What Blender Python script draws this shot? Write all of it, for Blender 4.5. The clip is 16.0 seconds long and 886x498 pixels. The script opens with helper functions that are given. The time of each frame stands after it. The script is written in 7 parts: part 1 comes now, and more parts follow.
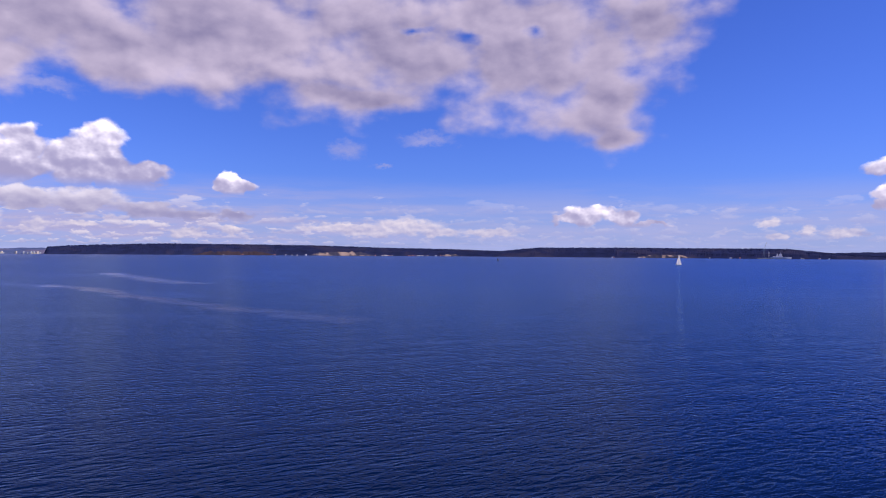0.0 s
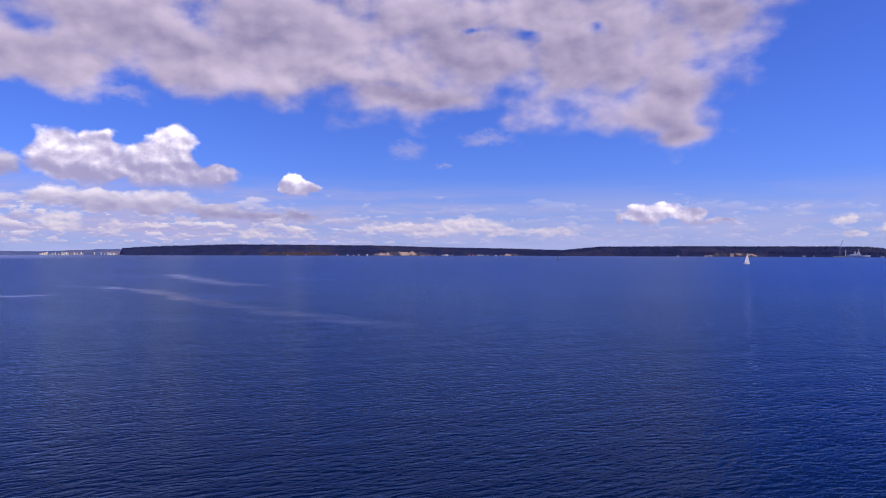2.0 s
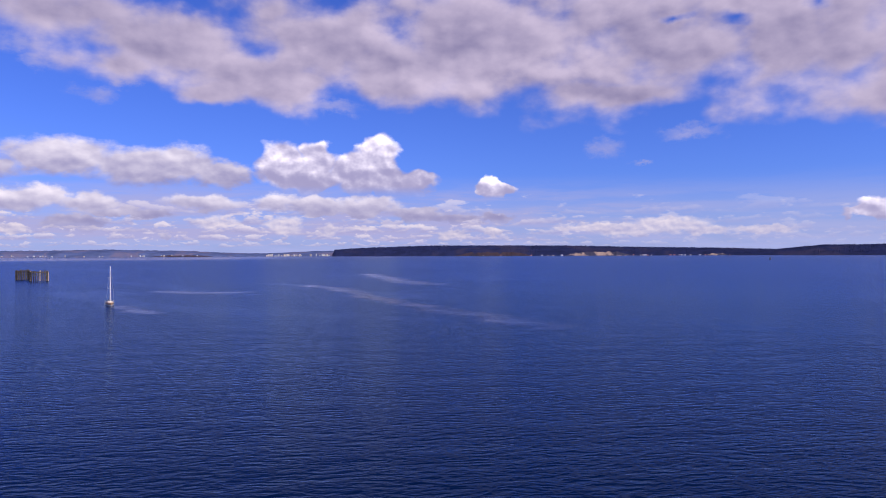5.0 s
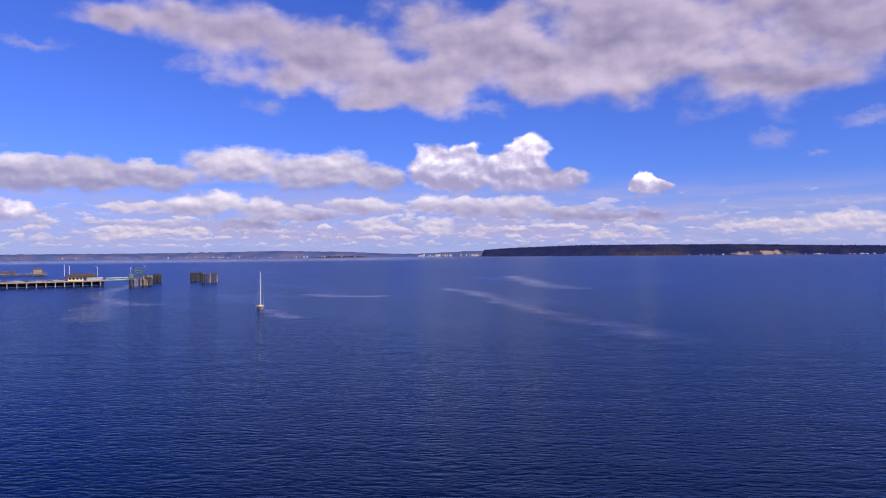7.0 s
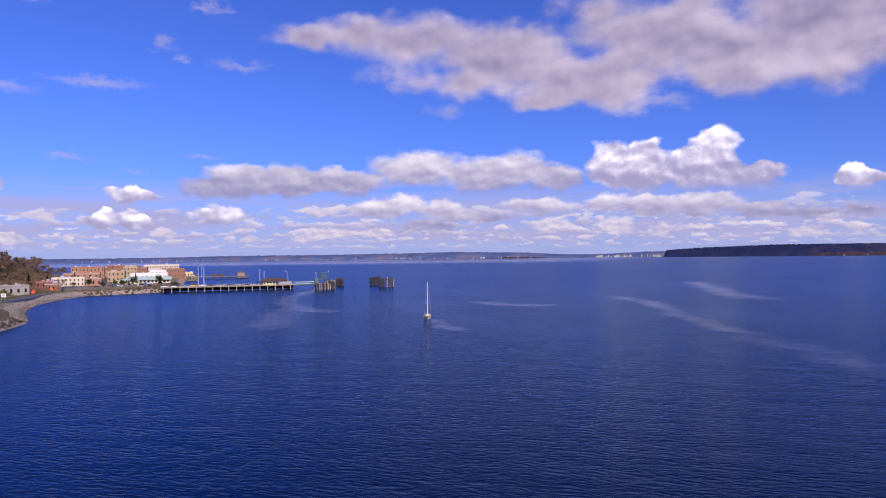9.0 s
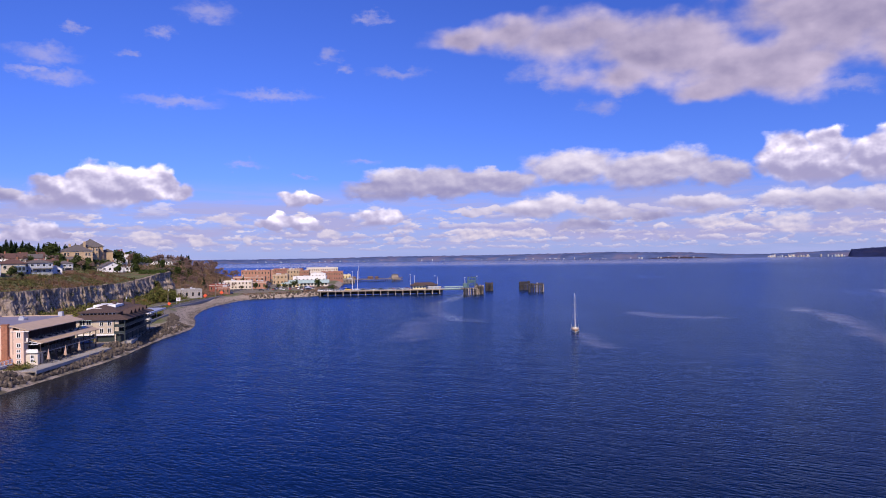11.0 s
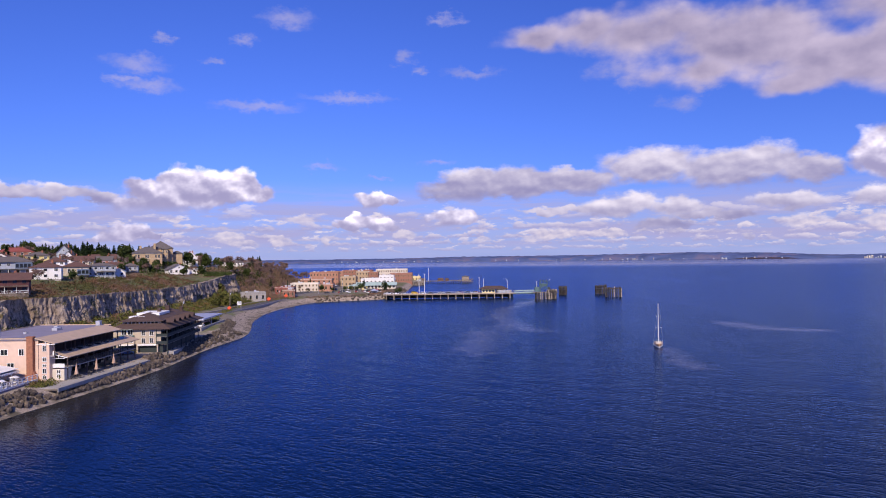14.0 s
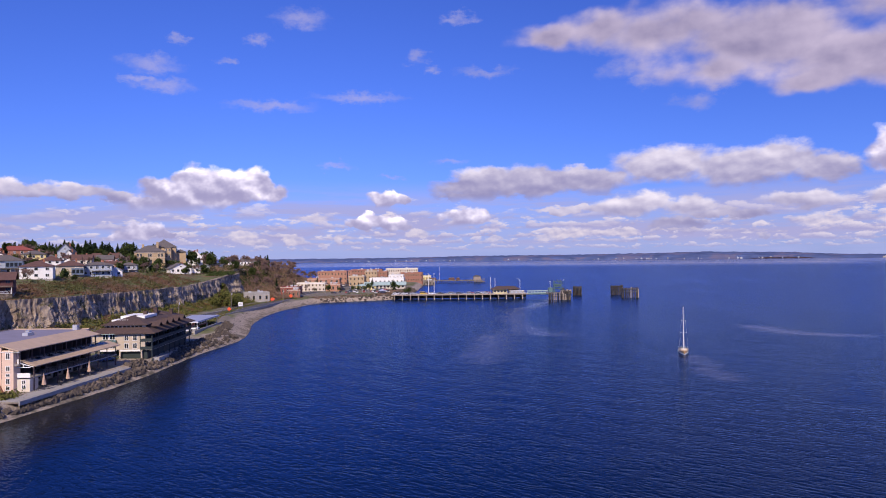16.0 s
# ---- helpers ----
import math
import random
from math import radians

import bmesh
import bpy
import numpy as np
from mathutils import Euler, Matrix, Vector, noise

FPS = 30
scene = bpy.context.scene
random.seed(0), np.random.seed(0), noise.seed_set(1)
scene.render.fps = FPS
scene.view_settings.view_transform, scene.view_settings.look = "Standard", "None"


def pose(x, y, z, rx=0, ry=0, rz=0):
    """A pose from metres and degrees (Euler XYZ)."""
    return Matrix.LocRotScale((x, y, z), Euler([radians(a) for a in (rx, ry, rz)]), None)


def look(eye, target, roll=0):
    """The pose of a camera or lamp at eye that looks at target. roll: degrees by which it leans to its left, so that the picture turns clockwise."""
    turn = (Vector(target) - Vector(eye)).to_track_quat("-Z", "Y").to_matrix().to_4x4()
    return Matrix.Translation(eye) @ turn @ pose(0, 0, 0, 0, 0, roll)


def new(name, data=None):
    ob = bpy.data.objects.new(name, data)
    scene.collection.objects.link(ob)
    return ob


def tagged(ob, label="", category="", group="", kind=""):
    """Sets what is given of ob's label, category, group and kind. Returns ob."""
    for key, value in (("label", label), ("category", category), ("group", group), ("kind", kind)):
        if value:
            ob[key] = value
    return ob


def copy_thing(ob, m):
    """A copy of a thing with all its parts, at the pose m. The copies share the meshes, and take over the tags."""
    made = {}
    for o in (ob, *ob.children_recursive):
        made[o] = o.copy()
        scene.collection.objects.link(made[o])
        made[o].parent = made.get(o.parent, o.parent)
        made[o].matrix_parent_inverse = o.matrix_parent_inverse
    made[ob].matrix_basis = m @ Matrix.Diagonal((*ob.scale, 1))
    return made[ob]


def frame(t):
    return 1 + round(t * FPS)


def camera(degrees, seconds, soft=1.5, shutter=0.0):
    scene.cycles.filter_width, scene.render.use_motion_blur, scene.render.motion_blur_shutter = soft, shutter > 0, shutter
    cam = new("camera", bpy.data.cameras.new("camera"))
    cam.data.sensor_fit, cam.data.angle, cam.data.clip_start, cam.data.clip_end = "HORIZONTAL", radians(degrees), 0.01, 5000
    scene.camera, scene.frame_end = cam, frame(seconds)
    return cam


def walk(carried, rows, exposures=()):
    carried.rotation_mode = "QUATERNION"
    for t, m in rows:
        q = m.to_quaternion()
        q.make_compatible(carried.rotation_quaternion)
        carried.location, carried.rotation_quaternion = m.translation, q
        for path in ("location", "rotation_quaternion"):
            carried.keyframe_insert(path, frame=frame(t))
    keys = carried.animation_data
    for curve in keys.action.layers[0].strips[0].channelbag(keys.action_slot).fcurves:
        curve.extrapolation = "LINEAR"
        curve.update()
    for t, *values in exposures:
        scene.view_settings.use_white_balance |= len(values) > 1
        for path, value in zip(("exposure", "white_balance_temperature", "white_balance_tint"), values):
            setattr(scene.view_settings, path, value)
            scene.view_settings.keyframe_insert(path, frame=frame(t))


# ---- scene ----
cam = camera(64.48, 16.0, soft=1.0)
PATH = [(0, pose(-44.63, -44.80, 18.09, 90.34, -0.39, -67.00)),
        (0.5, pose(-42.91, -45.35, 18.48, 90.32, -0.46, -67.33)),
        (1, pose(-41.18, -45.89, 18.82, 90.31, -0.48, -67.67)),
        (1.5, pose(-39.45, -46.43, 19.06, 90.29, -0.34, -65.75)),
        (2, pose(-37.73, -46.97, 19.14, 90.27, -0.13, -62.04)),
        (2.5, pose(-36.00, -47.51, 19.12, 90.26, 0.07, -58.10)),
        (3, pose(-34.28, -48.05, 19.04, 90.28, 0.22, -54.93)),
        (5.5, pose(-25.65, -50.76, 18.44, 90.31, 0.23, -43.65)),
        (6, pose(-23.93, -51.30, 18.96, 90.32, 0.34, -40.61)),
        (6.5, pose(-22.26, -51.77, 19.77, 90.34, 0.46, -37.30)),
        (7, pose(-20.55, -52.03, 20.78, 90.35, 0.47, -33.95)),
        (7.5, pose(-18.72, -51.92, 21.70, 90.40, 0.48, -30.41)),
        (8, pose(-16.86, -51.35, 22.61, 90.45, 0.50, -26.80)),
        (8.5, pose(-15.39, -50.32, 23.54, 90.50, 0.56, -23.24)),
        (9, pose(-14.07, -48.98, 24.54, 90.50, 0.63, -19.60)),
        (9.5, pose(-12.64, -47.38, 25.38, 90.57, 0.70, -15.88)),
        (10, pose(-10.98, -45.22, 26.23, 90.61, 0.73, -12.63)),
        (12.5, pose(-4.12, -27.98, 29.84, 90.64, 0.75, -2.28)),
        (13, pose(-3.37, -24.19, 29.84, 90.67, 0.74, -1.86)),
        (13.5, pose(-2.61, -20.40, 29.81, 90.70, 0.71, -1.39)),
        (14, pose(-1.95, -16.57, 29.78, 90.70, 0.70, -1.02)),
        (14.5, pose(-1.38, -12.70, 29.79, 90.71, 0.69, -0.66)),
        (15, pose(-1.06, -8.60, 29.69, 90.72, 0.66, -0.41)),
        (15.5, pose(-0.63, -4.32, 29.64, 90.70, 0.65, -0.23)),
        (16, pose(0.00, 0.00, 29.78, 90.64, 0.64, 0.00))]
walk(cam, PATH, [(0, -0.18, 6300, 16), (9, -0.18, 6300, 16), (16, -0.22, 6300, 16)])

# ---- sky and sun ----
SUN_AZ, SUN_EL = radians(188), radians(38)      # clockwise from +y; the sun stands behind the camera, over the bluff
sun = new("sun", bpy.data.lights.new("sun", "SUN"))
sun.data.energy, sun.data.angle, sun.data.color = 5.6, radians(0.6), (1.0, 0.84, 0.62)
sun.matrix_world = look((math.sin(SUN_AZ) * math.cos(SUN_EL) * 900, math.cos(SUN_AZ) * math.cos(SUN_EL) * 900, math.sin(SUN_EL) * 900), (0, 0, 0))


class Graph:
    """Short ways to add nodes to a tree."""

    def __init__(self, tree):
        self.tree = tree

    def add(self, kind):
        return self.tree.nodes.new(kind)

    def put(self, socket, value):
        if isinstance(value, bpy.types.NodeSocket):
            self.tree.links.new(value, socket)
        elif value is not None:
            socket.default_value = value

    def math(self, op, a, b=None, c=None, clamp=False):
        node = self.add("ShaderNodeMath")
        node.operation, node.use_clamp = op, clamp
        for socket, value in zip(node.inputs, (a, b, c)):
            self.put(socket, value)
        return node.outputs[0]

    def vec(self, op, a, b=None, c=None):
        node = self.add("ShaderNodeVectorMath")
        node.operation = op
        for socket, value in zip(node.inputs, (a, b, c)):
            self.put(socket, value)
        return node.outputs["Value" if op in ("LENGTH", "DOT_PRODUCT", "DISTANCE") else "Vector"]

    def step(self, value, low, high, a=0.0, b=1.0):
        node = self.add("ShaderNodeMapRange")
        node.interpolation_type = "SMOOTHSTEP"
        for socket, v in zip(node.inputs, (value, low, high, a, b)):
            self.put(socket, v)
        return node.outputs[0]

    def mix(self, fac, a, b, blend="MIX"):
        node = self.add("ShaderNodeMix")
        node.data_type, node.blend_type = "RGBA", blend
        self.put(node.inputs[0], fac), self.put(node.inputs[6], a), self.put(node.inputs[7], b)
        return node.outputs[2]

    def noise(self, where, scale, detail=4.0, rough=0.55, dims="3D", distortion=0.0):
        node = self.add("ShaderNodeTexNoise")
        node.noise_dimensions = dims
        if where is not None:
            self.put(node.inputs["Vector"], where)
        node.inputs["Scale"].default_value, node.inputs["Detail"].default_value = scale, detail
        node.inputs["Roughness"].default_value, node.inputs["Distortion"].default_value = rough, distortion
        return node

    def ramp(self, fac, *stops):
        node = self.add("ShaderNodeValToRGB")
        el = node.color_ramp.elements
        while len(el) < len(stops):
            el.new(0.5)
        for e, (place, colour) in zip(el, stops):
            e.position, e.color = place, (*colour, 1)
        self.put(node.inputs[0], fac)
        return node.outputs[0]


world = bpy.data.worlds.new("sky")
scene.world = world
world.use_nodes = True
world.node_tree.nodes.clear()
g = Graph(world.node_tree)
way = g.add("ShaderNodeTexCoord").outputs["Generated"]
xyz = g.add("ShaderNodeSeparateXYZ")
g.put(xyz.inputs[0], way)
az = g.math("MULTIPLY", g.math("ARCTAN2", xyz.outputs[0], xyz.outputs[1]), 180 / math.pi)
el = g.math("MULTIPLY", g.math("ARCSINE", xyz.outputs[2]), 180 / math.pi)
sphere = g.add("ShaderNodeCombineXYZ")
g.put(sphere.inputs[0], az), g.put(sphere.inputs[1], el)
P = sphere.outputs[0]

sky = g.add("ShaderNodeTexSky")
sky.sky_type, sky.sun_disc, sky.sun_elevation, sky.sun_rotation = "NISHITA", False, SUN_EL, SUN_AZ
sky.air_density, sky.dust_density, sky.ozone_density = 1.0, 0.4, 3.0
SKY_TINT, SKY_STRENGTH = (0.40, 0.58, 1.40, 1), 0.098
blue = g.mix(1.0, sky.outputs[0], SKY_TINT, "MULTIPLY")
blue = g.vec("SCALE", blue)
g.put(blue.node.inputs["Scale"], g.math("ADD", g.step(az, 50, 105, SKY_STRENGTH, SKY_STRENGTH * 1.38), g.step(az, 28, -22, 0.0, SKY_STRENGTH * 0.26)))


def stretched(sx, sy, sz=1.0):
    return g.vec("MULTIPLY", P, (sx, sy, sz))


def warp(scale_x, scale_y, detail, rough, amount_x, amount_y):
    """The sky's grid pushed about by noise, and a soft relief of billows lit from the upper right."""
    grid = stretched(scale_x, scale_y)
    a = g.noise(grid, 1.0, detail, rough, "2D")
    push = g.vec("MULTIPLY", g.vec("SUBTRACT", a.outputs["Color"], (0.5, 0.5, 0.5)), (amount_x, amount_y, 0))
    calm = g.noise(grid, 0.95, 3.0, 0.45, "2D").outputs["Fac"]
    above = g.noise(g.vec("ADD", grid, (0.12, 0.30, 0)), 0.95, 3.0, 0.45, "2D").outputs["Fac"]
    relief = g.math("SUBTRACT", calm, above)
    return g.vec("ADD", P, push), relief, a.outputs["Fac"]


KINDS = {                       # warped grid, edge from, edge to, light, shade, relief's strength
    "soft": (warp(0.15, 0.26, 8, 0.48, 4.6, 2.6), -0.30, 0.62, (0.74, 0.64, 0.80, 1), (0.29, 0.26, 0.44, 1), 0.8),
    "hard": (warp(0.56, 0.74, 8, 0.46, 2.2, 1.7), -0.06, 0.30, (2.7, 2.5, 2.5, 1), (0.44, 0.41, 0.64, 1), 1.1),
    "body": (warp(0.50, 0.85, 8, 0.56, 2.6, 1.4), -0.10, 0.40, (1.10, 1.02, 1.10, 1), (0.37, 0.35, 0.58, 1), 0.9),
    "low": (warp(0.95, 1.60, 6, 0.56, 1.8, 0.8), -0.15, 0.45, (1.05, 0.93, 0.94, 1), (0.47, 0.46, 0.70, 1), 1.4),
    "wisp": (warp(0.45, 0.80, 7, 0.64, 3.6, 2.0), -0.40, 1.0, (0.66, 0.60, 0.80, 1), (0.42, 0.42, 0.70, 1), 1.0),
}

# the haze over the horizon: a lilac veil of far cloud, thick over the open water and thin over the bay's head
streaks = g.noise(stretched(0.10, 0.9), 1.0, 5, 0.6, "2D").outputs["Fac"]
thick = g.math("MULTIPLY", g.step(az, 72, 40, 0.28, 1.0), g.step(az, -45, -20, 0.6, 1.0))
haze = g.math("MULTIPLY", g.step(el, 6.5, 0.2), g.step(streaks, 0.25, 0.75, 0.6, 1.0))
tone = g.mix(haze, blue, (0.46, 0.52, 0.86, 1))
bands = g.math("MULTIPLY", g.math("MULTIPLY", g.step(el, 6.4, 3.2), g.step(el, 0.5, 1.5)), g.step(streaks, 0.36, 0.62, 0.25, 1.0))
tone = g.mix(g.math("MULTIPLY", g.math("MULTIPLY", bands, thick), 0.85), tone, (0.50, 0.48, 0.76, 1))
# rows of far cumulus: flat grey bases, heaped white tops, smaller towards the horizon
for low, tall, sx, sy, strength, seed in ((0.55, 0.55, 0.80, 1.9, 0.55, 3.1), (1.0, 0.8, 0.60, 1.5, 0.70, 8.7), (1.5, 1.0, 0.46, 1.2, 0.80, 15.3), (2.2, 1.2, 0.34, 1.0, 0.80, 21.9), (3.0, 1.3, 0.26, 0.85, 0.55, 30.2)):
    heap = g.noise(g.vec("ADD", stretched(sx, sy), (seed, seed * 1.7, 0)), 1.0, 6, 0.58, "2D").outputs["Fac"]
    lit_heap = g.noise(g.vec("ADD", stretched(sx, sy), (seed + 0.05, seed * 1.7 + 0.22, 0)), 1.0, 6, 0.58, "2D").outputs["Fac"]
    sway = g.noise(g.vec("ADD", stretched(sx * 0.35, 0.0), (seed * 3.0, 0, 0)), 1.0, 2, 0.5, "2D").outputs["Fac"]
    rise = g.math("DIVIDE", g.math("SUBTRACT", el, g.math("MULTIPLY_ADD", sway, 0.6, low - 0.3)), tall)
    mound = g.math("MULTIPLY_ADD", rise, -0.20, heap)
    crop = g.math("MULTIPLY", g.step(rise, -0.06, 0.16), g.step(mound, 0.40, 0.50))
    crop = g.math("MULTIPLY", crop, g.math("MULTIPLY", thick, strength))
    warm = g.math("MULTIPLY_ADD", g.math("SUBTRACT", heap, lit_heap), 2.0, g.step(rise, 0.05, 0.75, 0.0, 0.85), clamp=True)
    tone = g.mix(crop, tone, g.mix(warm, (0.47, 0.45, 0.71, 1), (0.98, 0.88, 0.92, 1)))
# thin broken cloud over the rest of the sky, out of the walk's sight
high = g.noise(g.vec("DIVIDE", way, g.math("ADD", g.math("ABSOLUTE", xyz.outputs[2]), 0.12)), 1.3, 6, 0.6)
broken = g.math("MULTIPLY", g.step(high.outputs["Fac"], 0.56, 0.70), g.step(el, 21, 30))
tone = g.mix(g.math("MULTIPLY", broken, 0.5), tone, (0.62, 0.60, 0.76, 1))


def row_of(grid):
    node = g.add("ShaderNodeSeparateXYZ")
    g.put(node.inputs[0], grid)
    return node.outputs[1]


def spot(grid, a, e, ra, re):
    """1 at the middle of an ellipse on the sky, 0 on its rim, less beyond."""
    q = g.vec("MULTIPLY_ADD", grid, (1 / ra, 1 / re, 0), (-a / ra, -e / re, 0))
    return g.math("SUBTRACT", 1.0, g.vec("LENGTH", q))


BILLOW = g.noise(stretched(0.22, 0.34), 1.0, 5, 0.46, "2D").outputs["Fac"]
BILLOW_UP = g.noise(g.vec("ADD", stretched(0.22, 0.34), (0.10, 0.20, 0)), 1.0, 5, 0.46, "2D").outputs["Fac"]


def cloud(kind, *lumps, dim=(), gaps=()):
    """One cloud of lumps (azimuth, elevation, half width, half height; degrees) laid over the sky so far. dim: its thick grey parts; gaps: holes."""
    global tone
    (grid, relief, grain), low, high_edge, light, shade, strength = KINDS[kind]
    field = None
    for lump in lumps:
        d = spot(grid, *lump)
        field = d if field is None else g.math("SMOOTH_MAX", field, d, 0.25)
    base = min(e - re for a, e, ra, re in lumps)
    top = max(e + re for a, e, ra, re in lumps)
    height = g.math("SUBTRACT", row_of(grid), base)
    if kind in ("hard", "body"):
        height = g.math("MULTIPLY_ADD", g.math("SUBTRACT", el, row_of(grid)), 0.92, height)
        field = g.math("MINIMUM", field, g.math("MULTIPLY", height, 1.6 / (top - base)))
    if kind == "soft":
        field = g.math("MULTIPLY_ADD", g.math("SUBTRACT", BILLOW, 0.5), 1.7, field)
    for gap in gaps:
        field = g.math("SUBTRACT", field, g.math("MULTIPLY", g.math("MAXIMUM", spot(grid, *gap), 0.0), 0.8))
    mask = g.step(field, low, high_edge)
    rel = g.math("DIVIDE", height, top - base)
    if kind == "body":
        lit = g.step(rel, 0.10, 1.05, 0.10, 0.80)
    elif kind == "hard":
        lit = g.step(rel, 0.0, 1.1, 0.10, 0.68)
    elif kind == "soft":
        # thin rims pass more light than the thick middle
        lit = g.math("ADD", g.step(field, 0.1, 1.1, 0.62, 0.30), g.math("MULTIPLY", g.math("SUBTRACT", BILLOW, BILLOW_UP), 1.5))
    else:
        lit = g.math("MULTIPLY_ADD", rel, 0.6, 0.15)
    lit = g.math("MULTIPLY_ADD", relief, strength, lit)
    for d in dim:
        lit = g.math("SUBTRACT", lit, g.math("MULTIPLY", g.step(spot(grid, *d), 0.0, 0.8), 0.16))
    lit = g.math("ADD", lit, 0.05, clamp=True)
    if kind in ("hard", "body"):
        lit = g.math("POWER", lit, 2.4 if kind == "hard" else 1.4)
    body = g.mix(lit, shade, light)
    if kind in ("wisp", "low"):
        mask = g.math("MULTIPLY", mask, 0.5 if kind == "wisp" else 0.8)
    tone = g.mix(mask, tone, body)


cloud("low", (9.9, 1.7, 2.2, 0.4), (8.1, 1.5, 0.9, 0.3), (-12.0, 1.4, 0.8, 0.5), (-8.4, 1.4, 0.6, 0.4), (13.6, 1.8, 1.7, 0.3), (4.4, 1.5, 1.0, 0.2), (-2.0, 1.9, 1.0, 0.4), (-15.9, 1.8, 1.5, 0.4), (14.7, 1.8, 0.6, 0.4), (24.6, 1.3, 0.4, 0.3), (-15.0, 1.3, 1.5, 0.3))
cloud("hard", (-4.8, 4.8, 1.4, 0.8), (-3.5, 4.6, 1.2, 0.6))
cloud("hard", (1.6, 3.3, 1.8, 0.8), (2.8, 3.2, 0.9, 0.6))
cloud("hard", (-5.9, 2.9, 1.8, 0.7), (-3.8, 2.6, 1.6, 0.6), (-7.0, 2.5, 1.2, 0.4))
cloud("hard", (-23.2, 2.2, 1.6, 0.8), (-21.7, 1.9, 1.0, 0.4), (-24.6, 1.8, 1.0, 0.4))
cloud("body", (-30.9, 5.1, 3.1, 0.6), (-27.4, 5.1, 2.5, 0.6), (-34.2, 4.7, 2.5, 0.6), (-24.8, 4.7, 1.9, 0.5))
cloud("hard", (-21.8, 5.4, 1.8, 1.0), (-19.4, 6.1, 1.6, 1.5), (-17.1, 5.7, 2.5, 1.5), (-15.0, 6.1, 1.5, 1.3), (-14.1, 5.1, 1.9, 1.0), (-18.8, 4.6, 4.5, 1.0), (-22.4, 4.2, 2.0, 0.6))
cloud("hard", (99.6, 6.1, 1.6, 0.8))
cloud("hard", (99.9, 4.2, 1.6, 0.9), (99.2, 3.5, 1.2, 0.4))
cloud("low", (92.0, 2.4, 0.9, 0.4), (94.5, 1.8, 0.8, 0.5), (96.9, 1.6, 1.6, 0.4), (92.4, 1.4, 0.8, 0.3))
cloud("hard", (78.4, 3.2, 2.0, 0.9), (81.0, 2.9, 1.9, 0.7), (77.3, 2.8, 1.7, 0.5), (83.4, 2.3, 1.7, 0.2))
cloud("low", (64.0, 2.1, 3.1, 0.7), (59.0, 2.0, 4.1, 0.4), (60.8, 1.6, 2.3, 0.4), (70.9, 1.7, 2.6, 0.4), (66.8, 1.7, 1.8, 0.4), (46.9, 1.4, 1.4, 0.4), (50.2, 1.7, 0.7, 0.4))
cloud("low", (33.3, 2.2, 1.8, 0.8), (28.3, 2.4, 1.8, 0.5), (37.0, 1.9, 1.0, 0.5), (10.3, 1.8, 2.1, 0.5), (46.9, 1.5, 1.4, 0.4), (50.2, 1.7, 0.9, 0.4), (24.6, 1.3, 0.4, 0.3), (39.3, 2.0, 1.4, 0.2), (14.7, 1.8, 1.0, 0.3))
cloud("body", (33.1, 4.2, 1.8, 0.8), (36.1, 3.9, 2.8, 0.7), (40.2, 3.9, 2.7, 0.8), (38.4, 3.4, 5.5, 0.5), (44.3, 3.2, 2.7, 0.6), (47.4, 2.8, 2.2, 0.4), (50.4, 2.7, 1.5, 0.5), (27.4, 3.9, 3.2, 0.7))
cloud("body", (14.3, 3.8, 2.5, 0.9), (16.4, 4.1, 2.1, 0.9), (19.4, 3.7, 2.0, 0.8), (11.9, 3.7, 3.2, 0.3), (22.0, 3.0, 3.5, 0.4), (18.5, 2.4, 2.1, 0.7), (9.6, 3.6, 2.7, 0.3))
cloud("hard", (50.0, 5.3, 1.4, 0.9), (50.8, 5.0, 1.4, 0.6), (49.1, 4.9, 0.7, 0.4))
cloud("hard", (33.3, 7.0, 2.3, 1.9), (36.1, 7.5, 1.4, 1.6), (35.2, 5.9, 3.2, 1.1), (38.6, 6.8, 1.9, 1.5), (40.9, 7.9, 1.9, 1.9), (40.2, 6.1, 3.2, 1.5), (44.0, 5.8, 2.1, 1.1), (41.8, 5.3, 3.6, 0.8))
cloud("body", (3.7, 6.1, 3.1, 1.3), (7.3, 5.7, 3.7, 1.1), (10.7, 6.2, 3.1, 0.9), (2.4, 4.9, 2.7, 0.5))
cloud("body", (2.5, 5.5, 3.6, 1.0), (6.8, 6.1, 5.3, 1.3), (12.1, 5.9, 3.6, 1.1), (17.6, 7.0, 4.4, 1.5), (23.2, 6.5, 4.6, 1.6), (25.9, 6.9, 2.7, 1.5), (28.6, 6.2, 2.7, 1.2))
cloud("wisp", (-11.3, 18.6, 2.0, 0.7), (-14.6, 16.8, 1.0, 0.4), (-17.0, 15.2, 0.8, 0.3), (-1.9, 15.9, 1.0, 0.5), (-0.9, 14.9, 0.8, 0.3), (3.7, 14.7, 2.1, 0.4), (-20.4, 16.5, 0.7, 0.3), (1.4, 18.8, 1.4, 0.4))
cloud("wisp", (-13.7, 12.0, 3.3, 0.4), (-6.5, 12.8, 3.4, 0.4), (-8.7, 7.5, 1.2, 0.3), (0.8, 7.7, 1.5, 0.3), (-4.1, 6.3, 1.2, 0.2), (-22.4, 14.5, 2.0, 0.6), (-21.6, 13.1, 2.0, 0.5), (-23.2, 13.4, 1.2, 0.3))
cloud("wisp", (34.1, 12.2, 1.4, 0.5), (37.3, 11.6, 2.2, 0.6), (59.2, 8.3, 1.5, 0.7), (65.5, 9.2, 2.3, 0.5), (61.8, 7.0, 0.9, 0.2))
